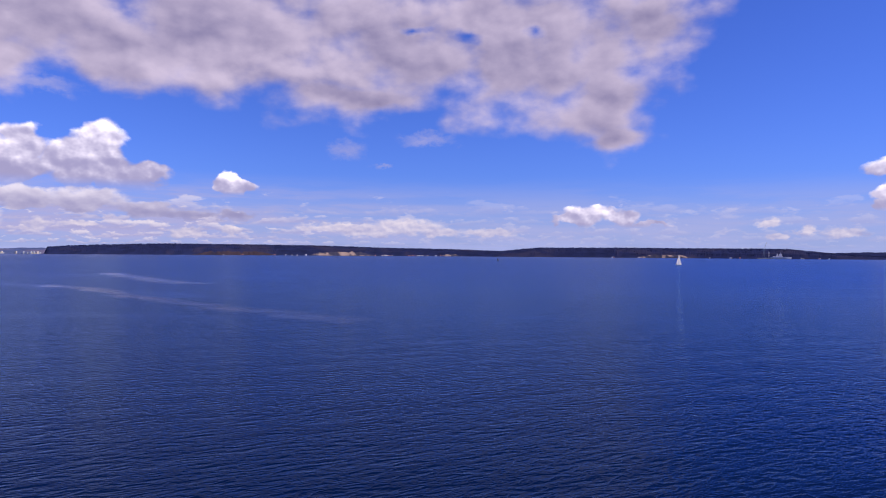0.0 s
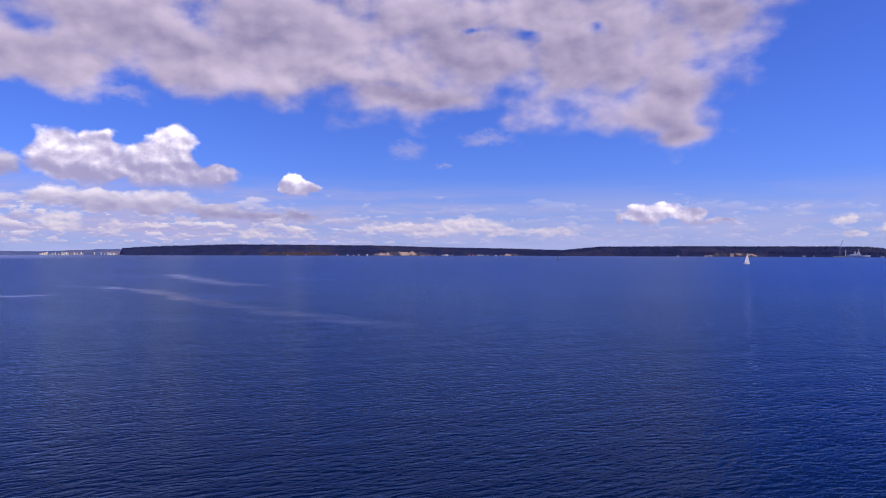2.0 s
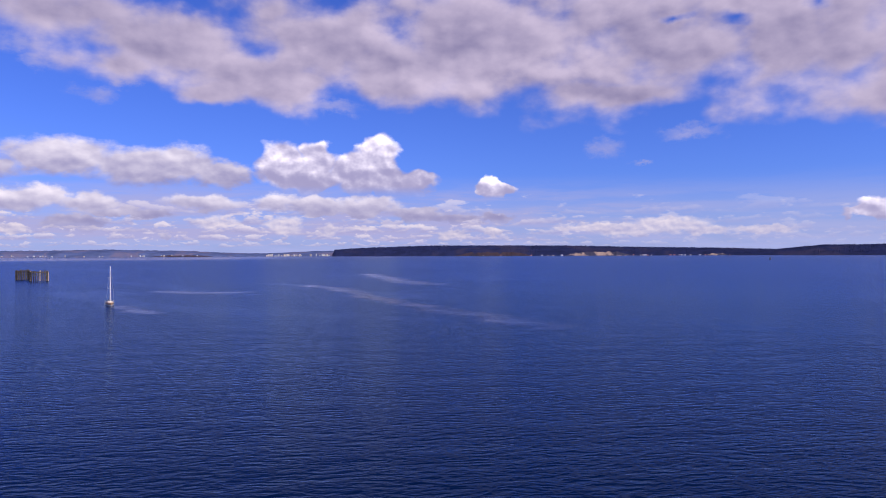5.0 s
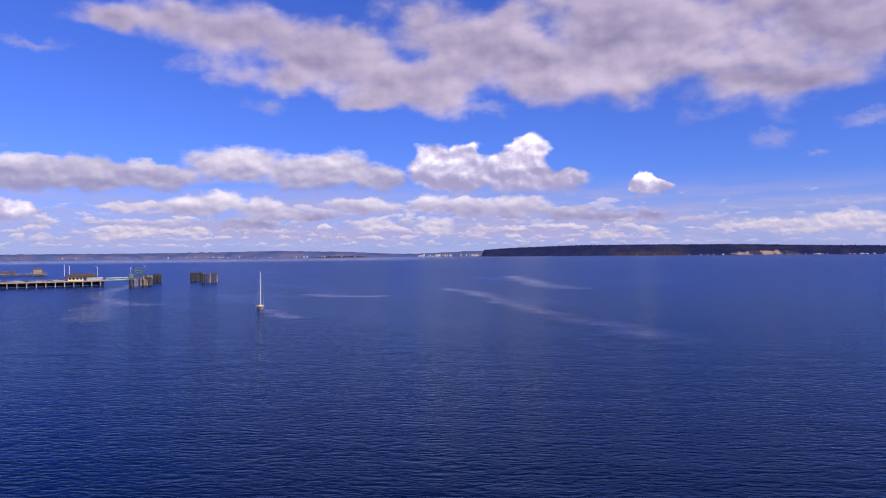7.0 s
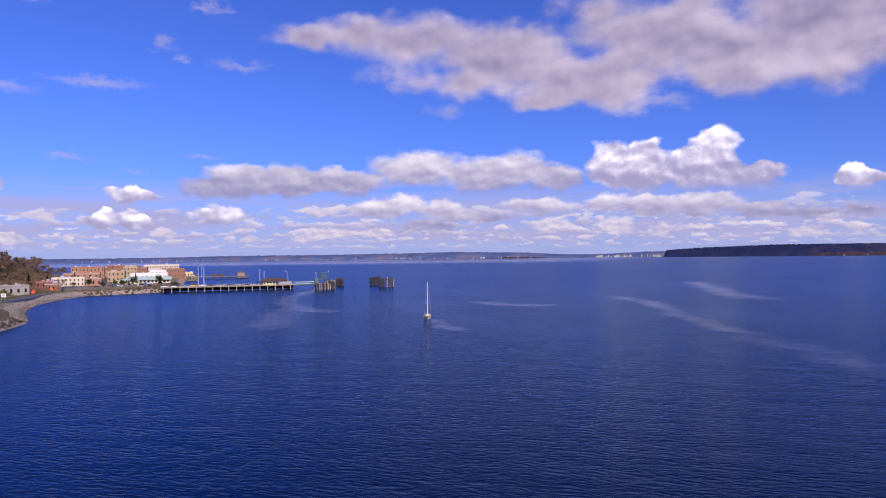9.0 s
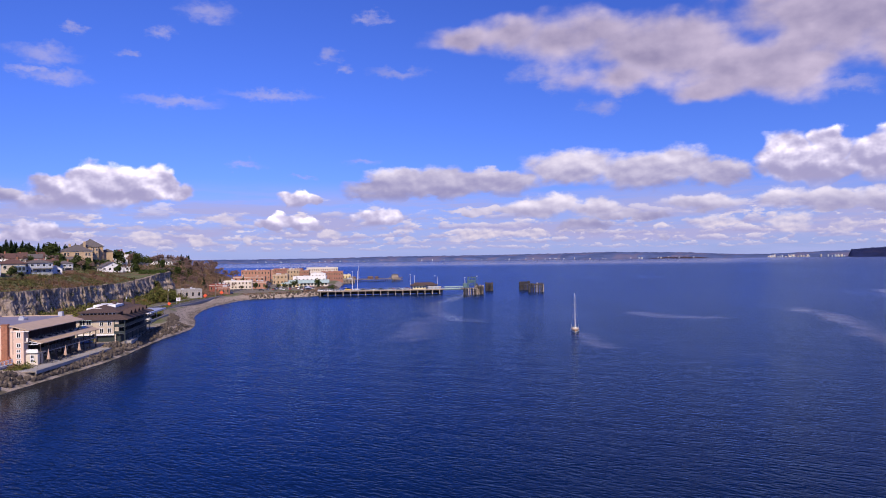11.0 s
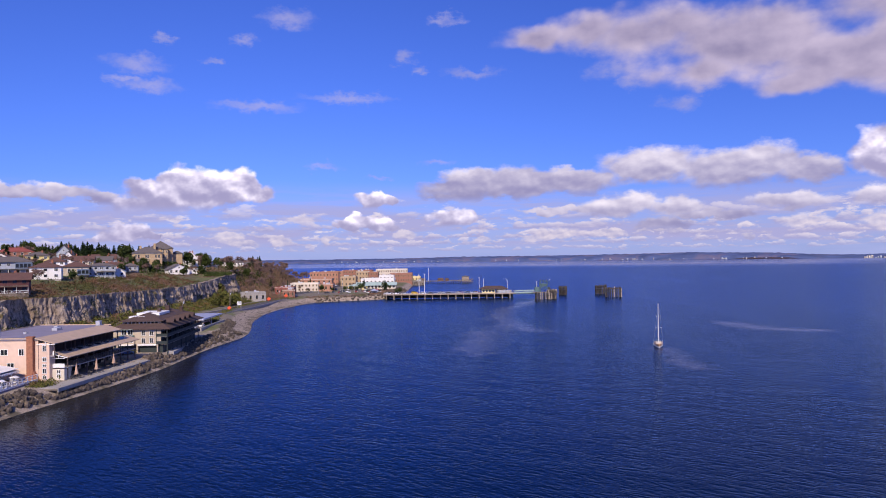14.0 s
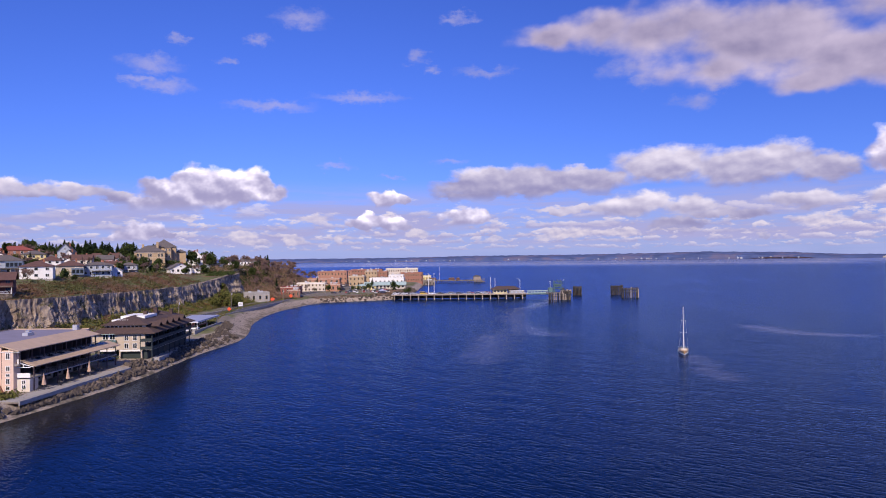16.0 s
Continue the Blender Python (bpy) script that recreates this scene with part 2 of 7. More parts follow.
cloud("wisp", (14.1, 16.6, 2.8, 1.0), (17.4, 16.5, 3.0, 1.1), (15.2, 14.5, 2.0, 0.7), (15.9, 13.4, 1.3, 0.6), (20.0, 11.6, 1.5, 0.6), (21.6, 12.5, 0.9, 0.5))
cloud("soft", (39.8, 15.4, 8.0, 3.4), (50.5, 15.8, 10.9, 4.1), (63.0, 16.1, 11.8, 4.5), (73.6, 14.8, 9.5, 4.1), (79.4, 16.7, 5.7, 3.5), (80.0, 12.0, 3.6, 3.4), (80.6, 9.0, 3.0, 1.0), (84.0, 17.0, 3.4, 3.0), (72.2, 18.2, 11.7, 2.9), (60.3, 12.5, 7.2, 1.5), dim=((52.0, 14.6, 13.0, 3.0), (44.0, 17.5, 9.0, 3.0), (60.0, 13.0, 8.0, 2.0)), gaps=((69.6, 17.3, 2.2, 0.7), (65.6, 17.6, 1.2, 0.5), (74.4, 17.5, 1.2, 0.7)))
cloud("soft", (26.5, 15.5, 5.9, 2.5), (35.3, 16.8, 7.6, 2.9), (33.5, 13.3, 4.9, 1.7), (42.6, 14.8, 8.7, 3.0), (49.1, 17.3, 11.7, 3.8), (28.2, 12.2, 2.6, 1.1))
cloud("soft", (8.9, 17.3, 3.1, 0.8), (13.2, 17.5, 4.1, 1.3), (17.8, 16.9, 5.1, 2.0), (24.2, 15.7, 5.9, 2.6), (21.4, 13.7, 3.2, 1.5), (27.8, 12.1, 2.7, 1.1), (30.1, 13.8, 4.9, 2.1))
out = g.add("ShaderNodeBackground")
g.put(out.inputs[0], tone)
g.put(g.add("ShaderNodeOutputWorld").inputs[0], out.outputs[0])

# ---- materials ----
def surface(name, colour, rough=0.8, vary=0.25, scale=2.0, bump=0.15, fine=12.0, metal=0.0, second=None, second_scale=0.3, second_at=(0.5, 0.62), per_piece=0.0):
    """A worn surface: grain at one scale, stains or a second colour at another, and fine relief."""
    m = bpy.data.materials.new(name)
    m.use_nodes = True
    m.node_tree.nodes.clear()
    n = Graph(m.node_tree)
    at = n.add("ShaderNodeTexCoord").outputs["Object"]
    if per_piece:
        at = n.vec("ADD", at, n.vec("SCALE", (31.0, 17.0, 7.0)))
        n.put(at.node.inputs[1].links[0].from_node.inputs["Scale"], n.add("ShaderNodeObjectInfo").outputs["Random"])
    grain = n.noise(at, scale, 5, 0.6).outputs["Fac"]
    stain = n.noise(at, second_scale, 4, 0.6, distortion=0.6).outputs["Fac"]
    dark = tuple(c * (1 - vary) for c in colour)
    light = tuple(min(1, c * (1 + vary * 0.8)) for c in colour)
    tint = n.ramp(grain, (0.3, dark), (0.7, light))
    if second:
        tint = n.mix(n.step(stain, *second_at), tint, (*second, 1))
    else:
        tint = n.mix(n.step(stain, 0.45, 0.75, 0.0, 0.35), tint, tuple(c * 0.62 for c in colour) + (1,))
    if per_piece:
        chance = n.add("ShaderNodeObjectInfo").outputs["Random"]
        hsv = n.add("ShaderNodeHueSaturation")
        n.put(hsv.inputs["Color"], tint), n.put(hsv.inputs["Value"], n.math("MULTIPLY_ADD", chance, per_piece, 1 - per_piece / 2))
        tint = hsv.outputs[0]
    shader = n.add("ShaderNodeBsdfPrincipled")
    n.put(shader.inputs["Base Color"], tint)
    n.put(shader.inputs["Roughness"], n.math("MULTIPLY_ADD", grain, 0.2, rough - 0.1, clamp=True))
    shader.inputs["Metallic"].default_value = metal
    if bump:
        b = n.add("ShaderNodeBump")
        b.inputs["Strength"].default_value, b.inputs["Distance"].default_value = min(1, bump * 3), bump
        n.put(b.inputs["Height"], n.noise(at, fine, 5, 0.6).outputs["Fac"])
        n.put(shader.inputs["Normal"], b.outputs[0])
    n.put(n.add("ShaderNodeOutputMaterial").inputs[0], shader.outputs[0])
    return m


def glass(name, colour=(0.02, 0.025, 0.03), rough=0.06):
    m = bpy.data.materials.new(name)
    m.use_nodes = True
    s = m.node_tree.nodes["Principled BSDF"]
    s.inputs["Base Color"].default_value, s.inputs["Roughness"].default_value = (*colour, 1), rough
    s.inputs["IOR"].default_value = 1.5
    return m


def water_material():
    m = bpy.data.materials.new("sea_water")
    m.use_nodes = True
    m.node_tree.nodes.clear()
    n = Graph(m.node_tree)
    at = n.add("ShaderNodeNewGeometry").outputs["Position"]
    # wind patches and slicks: long streaks where the ripples are calmer
    turned = n.add("ShaderNodeMapping")
    turned.inputs["Rotation"].default_value, turned.inputs["Scale"].default_value = (0, 0, radians(-32)), (1.0, 0.22, 1.0)
    n.put(turned.inputs[0], at)
    streak = n.noise(turned.outputs[0], 0.016, 4, 0.55, distortion=1.2).outputs["Fac"]
    place = n.add("ShaderNodeSeparateXYZ")
    n.put(place.inputs[0], at)
    far_bands = n.noise(n.vec("MULTIPLY", at, (0.25, 1, 1)), 0.0035, 3, 0.6).outputs["Fac"]
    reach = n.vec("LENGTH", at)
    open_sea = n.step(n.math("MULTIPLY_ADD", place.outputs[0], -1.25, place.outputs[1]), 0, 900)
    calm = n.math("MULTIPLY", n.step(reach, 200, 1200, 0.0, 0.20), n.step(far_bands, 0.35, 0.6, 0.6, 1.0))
    # far band below the north shore: calmer, with a brighter reflection painted in
    pale_strip = n.math("MULTIPLY", n.math("MULTIPLY", n.step(reach, 1700, 2600), open_sea), n.step(n.noise(n.vec("MULTIPLY", at, (0.12, 1, 1)), 0.004, 3, 0.6).outputs["Fac"], 0.34, 0.5, 0.3, 1.0))
    calm = n.math("MAXIMUM", calm, n.math("MULTIPLY", pale_strip, 0.85))
    # slicks that trail from the boat, the landing and the open bay; their reflection is also coloured paler
    drift = n.vec("MULTIPLY", n.vec("SUBTRACT", n.noise(at, 0.03, 4, 0.6).outputs["Color"], (0.5, 0.5, 0.5)), (26, 26, 0))
    bent = n.vec("MULTIPLY", n.vec("ADD", at, drift), (1, 1, 0))
    near = None
    for trail, wide in (((212, 292), (200, 240), (153, 152), (141, 118), (129, 88), (118, 50)), 7.0), (((72, 206), (71, 190), (68, 170)), 5.0), (((86, 498), (57, 426), (39, 376), (31, 318), (35, 290), (38, 266)), 8.0), (((33, 297), (21, 254), (12, 199)), 8.0), (((126, 287), (132, 262), (146, 252)), 8.0), (((373, 424), (283, 285), (264, 240)), 11.0):
        for (ax, ay), (bx, by) in zip(trail, trail[1:]):
            run = (bx - ax) ** 2 + (by - ay) ** 2
            from_a = n.vec("SUBTRACT", bent, (ax, ay, 0))
            share = n.math("DIVIDE", n.vec("DOT_PRODUCT", from_a, (bx - ax, by - ay, 0)), run, clamp=True)
            foot = n.vec("SCALE", (bx - ax, by - ay, 0))
            n.put(foot.node.inputs["Scale"], share)
            d = n.math("DIVIDE", n.vec("DISTANCE", from_a, foot), wide)
            near = d if near is None else n.math("MINIMUM", near, d)
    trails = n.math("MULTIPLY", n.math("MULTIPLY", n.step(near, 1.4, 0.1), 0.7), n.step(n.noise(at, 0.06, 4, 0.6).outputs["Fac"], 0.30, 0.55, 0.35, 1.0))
    off = n.math("SUBTRACT", place.outputs[0], n.math("MULTIPLY_ADD", place.outputs[1], 0.09, -92.5))
    shallow = n.math("MULTIPLY", n.step(off, 26, 2), n.step(place.outputs[1], 250, 130))
    calm = n.math("MAXIMUM", calm, n.math("MULTIPLY", shallow, 0.75))
    slick = n.math("MAXIMUM", n.math("MAXIMUM", n.math("MULTIPLY", n.step(streak, 0.58, 0.66), 0.6), calm), trails)
    patch = n.noise(at, 0.0035, 3, 0.55).outputs["Fac"]
    # wind ripples: a height field of ridged crests drawn out across the wind, read as slopes
    wind, crest = Vector((math.sin(WIND), math.cos(WIND), 0)), Vector((math.cos(WIND), -math.sin(WIND), 0))
    flow = n.add("ShaderNodeCombineXYZ")
    n.put(flow.inputs[0], n.math("MULTIPLY", n.vec("DOT_PRODUCT", at, crest), 0.42))
    n.put(flow.inputs[1], n.vec("DOT_PRODUCT", at, wind))

    def height(where):
        swell = n.noise(where, 0.75, 3, 0.50, "2D").outputs["Fac"]
        group = n.noise(where, 0.16, 2, 0.5, "2D").outputs["Fac"]
        return n.math("MULTIPLY_ADD", group, 0.6, n.math("ABSOLUTE", n.math("SUBTRACT", swell, 0.5)))

    here = height(flow.outputs[0])
    ahead = n.math("SUBTRACT", height(n.vec("ADD", flow.outputs[0], (0, 0.10, 0))), here)
    aside = n.math("SUBTRACT", height(n.vec("ADD", flow.outputs[0], (0.042, 0, 0))), here)
    fore, side = n.vec("SCALE", tuple(wind)), n.vec("SCALE", tuple(crest))
    n.put(fore.node.inputs["Scale"], ahead), n.put(side.node.inputs["Scale"], aside)
    tilt = n.vec("MULTIPLY", n.vec("ADD", fore, side), (10 * WAVE, 10 * WAVE, 0))
    calmer = n.math("MULTIPLY", n.math("SUBTRACT", 1.0, n.math("MULTIPLY", slick, 0.75)), n.step(patch, 0.2, 0.8, 0.75, 1.0))
    tilt = n.vec("SCALE", tilt)
    n.put(tilt.node.inputs["Scale"], calmer)
    normal = n.vec("NORMALIZE", n.vec("ADD", tilt, (0, 0, 1)))
    # the deep blue body of the water, with shallow gravel showing through beside the shore,
    # darkened in colour for the shore's reflection there
    body = n.add("ShaderNodeBsdfDiffuse")
    n.put(body.inputs["Color"], n.mix(n.math("MULTIPLY", shallow, 0.9), (0.0010, 0.0078, 0.033, 1), (0.030, 0.026, 0.020, 1)))
    gloss = n.add("ShaderNodeBsdfGlossy")
    # reflection painted paler on trails, in the far band and with distance
    n.put(gloss.inputs["Color"], n.mix(n.math("MAXIMUM", trails, n.math("MAXIMUM", pale_strip, n.step(reach, 1000, 3800, 0.0, 0.45))), (0.43, 0.60, 0.93, 1), (0.82, 0.84, 0.98, 1)))
    n.put(gloss.inputs["Roughness"], n.math("SUBTRACT", n.step(reach, 80, 600, 0.10, 0.22), n.math("MULTIPLY", n.math("MAXIMUM", trails, pale_strip), 0.12)))
    n.put(gloss.inputs["Normal"], normal)
    fresnel = n.add("ShaderNodeFresnel")
    fresnel.inputs["IOR"].default_value = 1.25
    n.put(fresnel.inputs["Normal"], normal)
    both = n.add("ShaderNodeMixShader")
    # trails and far band also get extra reflection strength
    n.put(both.inputs[0], n.math("MULTIPLY", fresnel.outputs[0], n.math("MULTIPLY_ADD", n.math("MAXIMUM", trails, pale_strip), 0.14, 0.74)))
    n.put(both.inputs[1], body.outputs[0]), n.put(both.inputs[2], gloss.outputs[0])
    n.put(n.add("ShaderNodeOutputMaterial").inputs[0], both.outputs[0])
    return m


def cliff_rock():
    """Grey-tan rock with upright dark seams, rusty stains and moss and grass on its ledges."""
    m = bpy.data.materials.new("cliff_rock")
    m.use_nodes = True
    m.node_tree.nodes.clear()
    n = Graph(m.node_tree)
    at = n.add("ShaderNodeNewGeometry").outputs["Position"]
    upright = n.vec("MULTIPLY", at, (1, 1, 0.22))
    stone = n.ramp(n.noise(upright, 0.55, 6, 0.65).outputs["Fac"], (0.28, (0.15, 0.115, 0.085)), (0.5, (0.39, 0.31, 0.235)), (0.74, (0.54, 0.45, 0.35)))
    seam = n.step(n.math("ABSOLUTE", n.math("SUBTRACT", n.noise(upright, 0.32, 5, 0.6).outputs["Fac"], 0.5)), 0.0, 0.030, 0.75, 0.0)
    tint = n.mix(seam, stone, (0.045, 0.038, 0.032, 1))
    rust = n.step(n.noise(at, 0.12, 4, 0.6).outputs["Fac"], 0.52, 0.68, 0.0, 0.6)
    tint = n.mix(rust, tint, (0.15, 0.10, 0.065, 1))
    facing = n.add("ShaderNodeSeparateXYZ")
    n.put(facing.inputs[0], n.add("ShaderNodeNewGeometry").outputs["Normal"])
    moss = n.math("MULTIPLY", n.step(n.noise(at, 0.16, 5, 0.65).outputs["Fac"], 0.50, 0.60), n.step(facing.outputs[2], 0.05, 0.45, 0.15, 1.0))
    tint = n.mix(moss, tint, n.ramp(n.noise(at, 0.7, 4, 0.6).outputs["Fac"], (0.35, (0.05, 0.055, 0.02)), (0.65, (0.14, 0.105, 0.045))))
    shader = n.add("ShaderNodeBsdfPrincipled")
    shader.inputs["Roughness"].default_value = 0.95
    n.put(shader.inputs["Base Color"], tint)
    b = n.add("ShaderNodeBump")
    b.inputs["Strength"].default_value, b.inputs["Distance"].default_value = 1.0, 0.9
    n.put(b.inputs["Height"], n.noise(upright, 0.8, 6, 0.65).outputs["Fac"])
    n.put(shader.inputs["Normal"], b.outputs[0])
    n.put(n.add("ShaderNodeOutputMaterial").inputs[0], shader.outputs[0])
    return m


WAVE, WIND = 0.34, radians(38)       # steepness of the ripples; the way they run, clockwise from +y
M = {
    "water": water_material(),
    "gravel": surface("beach_gravel", (0.26, 0.215, 0.17), 0.9, 0.5, 0.9, 0.12, 4.0, second=(0.14, 0.11, 0.08), second_scale=0.16),
    "turf": surface("hill_turf", (0.12, 0.105, 0.035), 0.95, 0.4, 0.5, 0.3, 2.5, second=(0.17, 0.085, 0.04), second_scale=0.045, second_at=(0.42, 0.58)),
    "rock": cliff_rock(),
    "boulder": surface("riprap_stone", (0.110, 0.086, 0.066), 0.9, 0.5, 0.8, 0.2, 3.0, second=(0.042, 0.034, 0.028), second_scale=0.5, per_piece=0.9),
    "asphalt": surface("asphalt", (0.075, 0.072, 0.075), 0.9, 0.2, 3.0, 0.02, 20.0),
    "concrete": surface("concrete", (0.34, 0.32, 0.30), 0.85, 0.2, 1.2, 0.04, 8.0),
    "pink": surface("pink_stucco", (0.68, 0.50, 0.39), 0.85, 0.08, 0.8, 0.03, 10.0),
    "cream": surface("cream_paint", (0.62, 0.55, 0.45), 0.8, 0.08, 0.8, 0.03, 10.0),
    "white": surface("white_paint", (0.78, 0.77, 0.75), 0.7, 0.06, 1.0, 0.02, 8.0),
    "yellow": surface("yellow_paint", (0.70, 0.58, 0.24), 0.75, 0.08, 1.0, 0.02, 8.0),
    "bluegrey": surface("blue_grey_siding", (0.34, 0.38, 0.44), 0.75, 0.1, 1.0, 0.03, 6.0),
    "slateblue": surface("slate_blue_siding", (0.12, 0.16, 0.23), 0.75, 0.1, 1.0, 0.03, 6.0),
    "tan": surface("tan_stucco", (0.50, 0.42, 0.32), 0.85, 0.1, 0.8, 0.03, 10.0),
    # green of rails and posts; also the dark of the hotel's shaded walls
    "deepgreen": surface("dark_green_paint", (0.022, 0.034, 0.036), 0.7, 0.2, 1.0, 0.01, 8.0),
    "maroon": surface("maroon_siding", (0.10, 0.035, 0.035), 0.8, 0.15, 1.0, 0.03, 6.0),
    "salmon": surface("salmon_paint", (0.50, 0.22, 0.18), 0.8, 0.1, 1.0, 0.02, 6.0),
    "brick": surface("red_brick", (0.31, 0.145, 0.10), 0.88, 0.25, 1.6, 0.05, 9.0),
    "brick2": surface("orange_brick", (0.40, 0.205, 0.135), 0.88, 0.2, 1.6, 0.05, 9.0),
    "darkbrick": surface("chimney_brick", (0.33, 0.14, 0.08), 0.88, 0.3, 2.5, 0.05, 9.0),
    "sandstone": surface("sandstone", (0.44, 0.32, 0.19), 0.88, 0.15, 0.9, 0.05, 5.0),
    "shingle": surface("brown_shingle", (0.080, 0.050, 0.042), 0.9, 0.3, 1.4, 0.06, 7.0),
    "greyroof": surface("grey_shingle", (0.12, 0.105, 0.10), 0.9, 0.25, 1.4, 0.06, 7.0),
    "redroof": surface("red_roof", (0.25, 0.065, 0.05), 0.85, 0.2, 1.2, 0.05, 6.0),
    "browntile": surface("red_brown_roof", (0.115, 0.060, 0.048), 0.88, 0.2, 1.2, 0.05, 6.0),
    "tanroof": surface("tan_metal_roof", (0.50, 0.37, 0.25), 0.6, 0.1, 0.8, 0.02, 4.0),
    "membrane": surface("grey_roof_membrane", (0.23, 0.21, 0.26), 0.7, 0.12, 0.25, 0.02, 3.0),
    "blueroof": surface("pale_blue_metal_roof", (0.33, 0.35, 0.45), 0.5, 0.08, 0.6, 0.02, 3.0),
    "greenroof": surface("pale_green_metal_roof", (0.40, 0.52, 0.47), 0.6, 0.1, 0.5, 0.02, 3.0),
    "timber": surface("weathered_timber", (0.20, 0.165, 0.13), 0.9, 0.35, 1.2, 0.05, 8.0, second=(0.07, 0.055, 0.045), second_scale=0.35),
    "pile": surface("creosote_pile", (0.048, 0.040, 0.036), 0.9, 0.35, 1.0, 0.05, 6.0, second=(0.10, 0.086, 0.07), second_scale=0.5, per_piece=0.9),
    "palepile": surface("bleached_pile", (0.38, 0.31, 0.24), 0.9, 0.3, 1.0, 0.05, 6.0, per_piece=0.5),
    "steel": surface("painted_green_steel", (0.10, 0.17, 0.16), 0.55, 0.2, 1.2, 0.01, 8.0, metal=0.2),
    "galv": surface("galvanised_steel", (0.55, 0.56, 0.58), 0.45, 0.1, 2.0, 0.01, 8.0, metal=0.5),
    "darkmetal": surface("dark_metal", (0.05, 0.05, 0.055), 0.5, 0.15, 2.0, 0.01, 8.0, metal=0.3),
    "glass": glass("window_glass"),
    "bark": surface("bark", (0.13, 0.095, 0.07), 0.95, 0.3, 3.0, 0.04, 9.0),
    "twig": surface("bare_twigs", (0.20, 0.135, 0.115), 0.95, 0.3, 2.0, 0.0),
    "needle": surface("fir_needles", (0.030, 0.050, 0.022), 0.95, 0.45, 0.6, 0.0),
    "leaf": surface("evergreen_leaves", (0.055, 0.075, 0.022), 0.9, 0.45, 0.6, 0.0),
    "scrub": surface("spring_scrub", (0.12, 0.125, 0.035), 0.95, 0.4, 0.4, 0.0, second=(0.16, 0.10, 0.05), second_scale=0.15),
    "brownscrub": surface("winter_bramble", (0.21, 0.135, 0.095), 0.95, 0.4, 0.5, 0.0, second=(0.12, 0.105, 0.05), second_scale=0.12),
    "clifftop": surface("clifftop_bramble", (0.150, 0.090, 0.055), 0.95, 0.4, 0.5, 0.0, second=(0.085, 0.085, 0.032), second_scale=0.07, second_at=(0.46, 0.58)),
    # wood colour with the blue of distant air haze put into it
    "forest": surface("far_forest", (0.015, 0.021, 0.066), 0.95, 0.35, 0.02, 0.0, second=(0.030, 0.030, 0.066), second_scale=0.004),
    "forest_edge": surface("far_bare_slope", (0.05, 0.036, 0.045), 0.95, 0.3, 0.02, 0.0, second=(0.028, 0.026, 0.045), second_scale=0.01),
    "tarroof": surface("tar_roof", (0.20, 0.14, 0.11), 0.9, 0.3, 0.3, 0.02, 3.0, second=(0.12, 0.10, 0.09), second_scale=0.15),
    # brown darkened to the tone of the inn's shaded sea side
    "umber": surface("umber_cladding", (0.085, 0.055, 0.050), 0.85, 0.25, 1.5, 0.04, 8.0),
    # field colour paled and blued to carry the distant haze
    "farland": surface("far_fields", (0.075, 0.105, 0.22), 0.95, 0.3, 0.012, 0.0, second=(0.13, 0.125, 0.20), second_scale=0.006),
    "bluff": surface("sandy_bluff", (0.34, 0.25, 0.20), 0.95, 0.35, 0.05, 0.0, second=(0.035, 0.035, 0.065), second_scale=0.018, second_at=(0.46, 0.54)),
    "orange": surface("orange_plastic", (0.75, 0.10, 0.03), 0.6, 0.1, 2.0, 0.0),
    "red": surface("red_paint", (0.55, 0.04, 0.04), 0.5, 0.1, 2.0, 0.0),
    "buff": surface("buff_canvas", (0.52, 0.36, 0.26), 0.85, 0.15, 2.0, 0.02, 8.0),
    "varnish": surface("varnished_wood", (0.42, 0.25, 0.10), 0.4, 0.2, 3.0, 0.0),
    "sail": surface("white_sailcloth", (0.82, 0.82, 0.82), 0.7, 0.04, 1.0, 0.0),
    "navy": surface("navy_grey_paint", (0.62, 0.62, 0.64), 0.6, 0.1, 0.1, 0.0),
    "rubber": surface("tyre_rubber", (0.02, 0.02, 0.02), 0.8, 0.1, 4.0, 0.0),
    "carwhite": surface("white_car_paint", (0.75, 0.75, 0.76), 0.3, 0.03, 1.0, 0.0),
    "carblue": surface("blue_car_paint", (0.04, 0.08, 0.20), 0.3, 0.03, 1.0, 0.0),
    "cardark": surface("dark_car_paint", (0.04, 0.04, 0.045), 0.3, 0.03, 1.0, 0.0),
    "carred": surface("red_car_paint", (0.35, 0.03, 0.03), 0.3, 0.03, 1.0, 0.0),
    "caryellow": surface("yellow_car_paint", (0.75, 0.48, 0.03), 0.3, 0.03, 1.0, 0.0),
    "carsilver": surface("silver_car_paint", (0.45, 0.46, 0.48), 0.3, 0.03, 1.0, 0.0, metal=0.3),
}
for key in ("forest", "forest_edge", "farland", "leaf", "needle", "scrub", "brownscrub", "clifftop", "twig", "turf"):
    for node in M[key].node_tree.nodes:
        if node.type == "BSDF_PRINCIPLED":
            node.inputs["Specular IOR Level"].default_value = 0.08


# ---- mesh helpers ----
def part(name, bm, material, parent=None, label="", smooth=False):
    """Link a bmesh as one mesh object, under a thing or part if one is given."""
    mesh = bpy.data.meshes.new(name)
    bm.to_mesh(mesh)
    bm.free()
    mesh.materials.append(M[material])
    if smooth:
        mesh.polygons.foreach_set("use_smooth", [True] * len(mesh.polygons))
    ob = new(name, mesh)
    if parent:
        ob.parent = parent
    if label:
        ob["label"] = label
    return ob


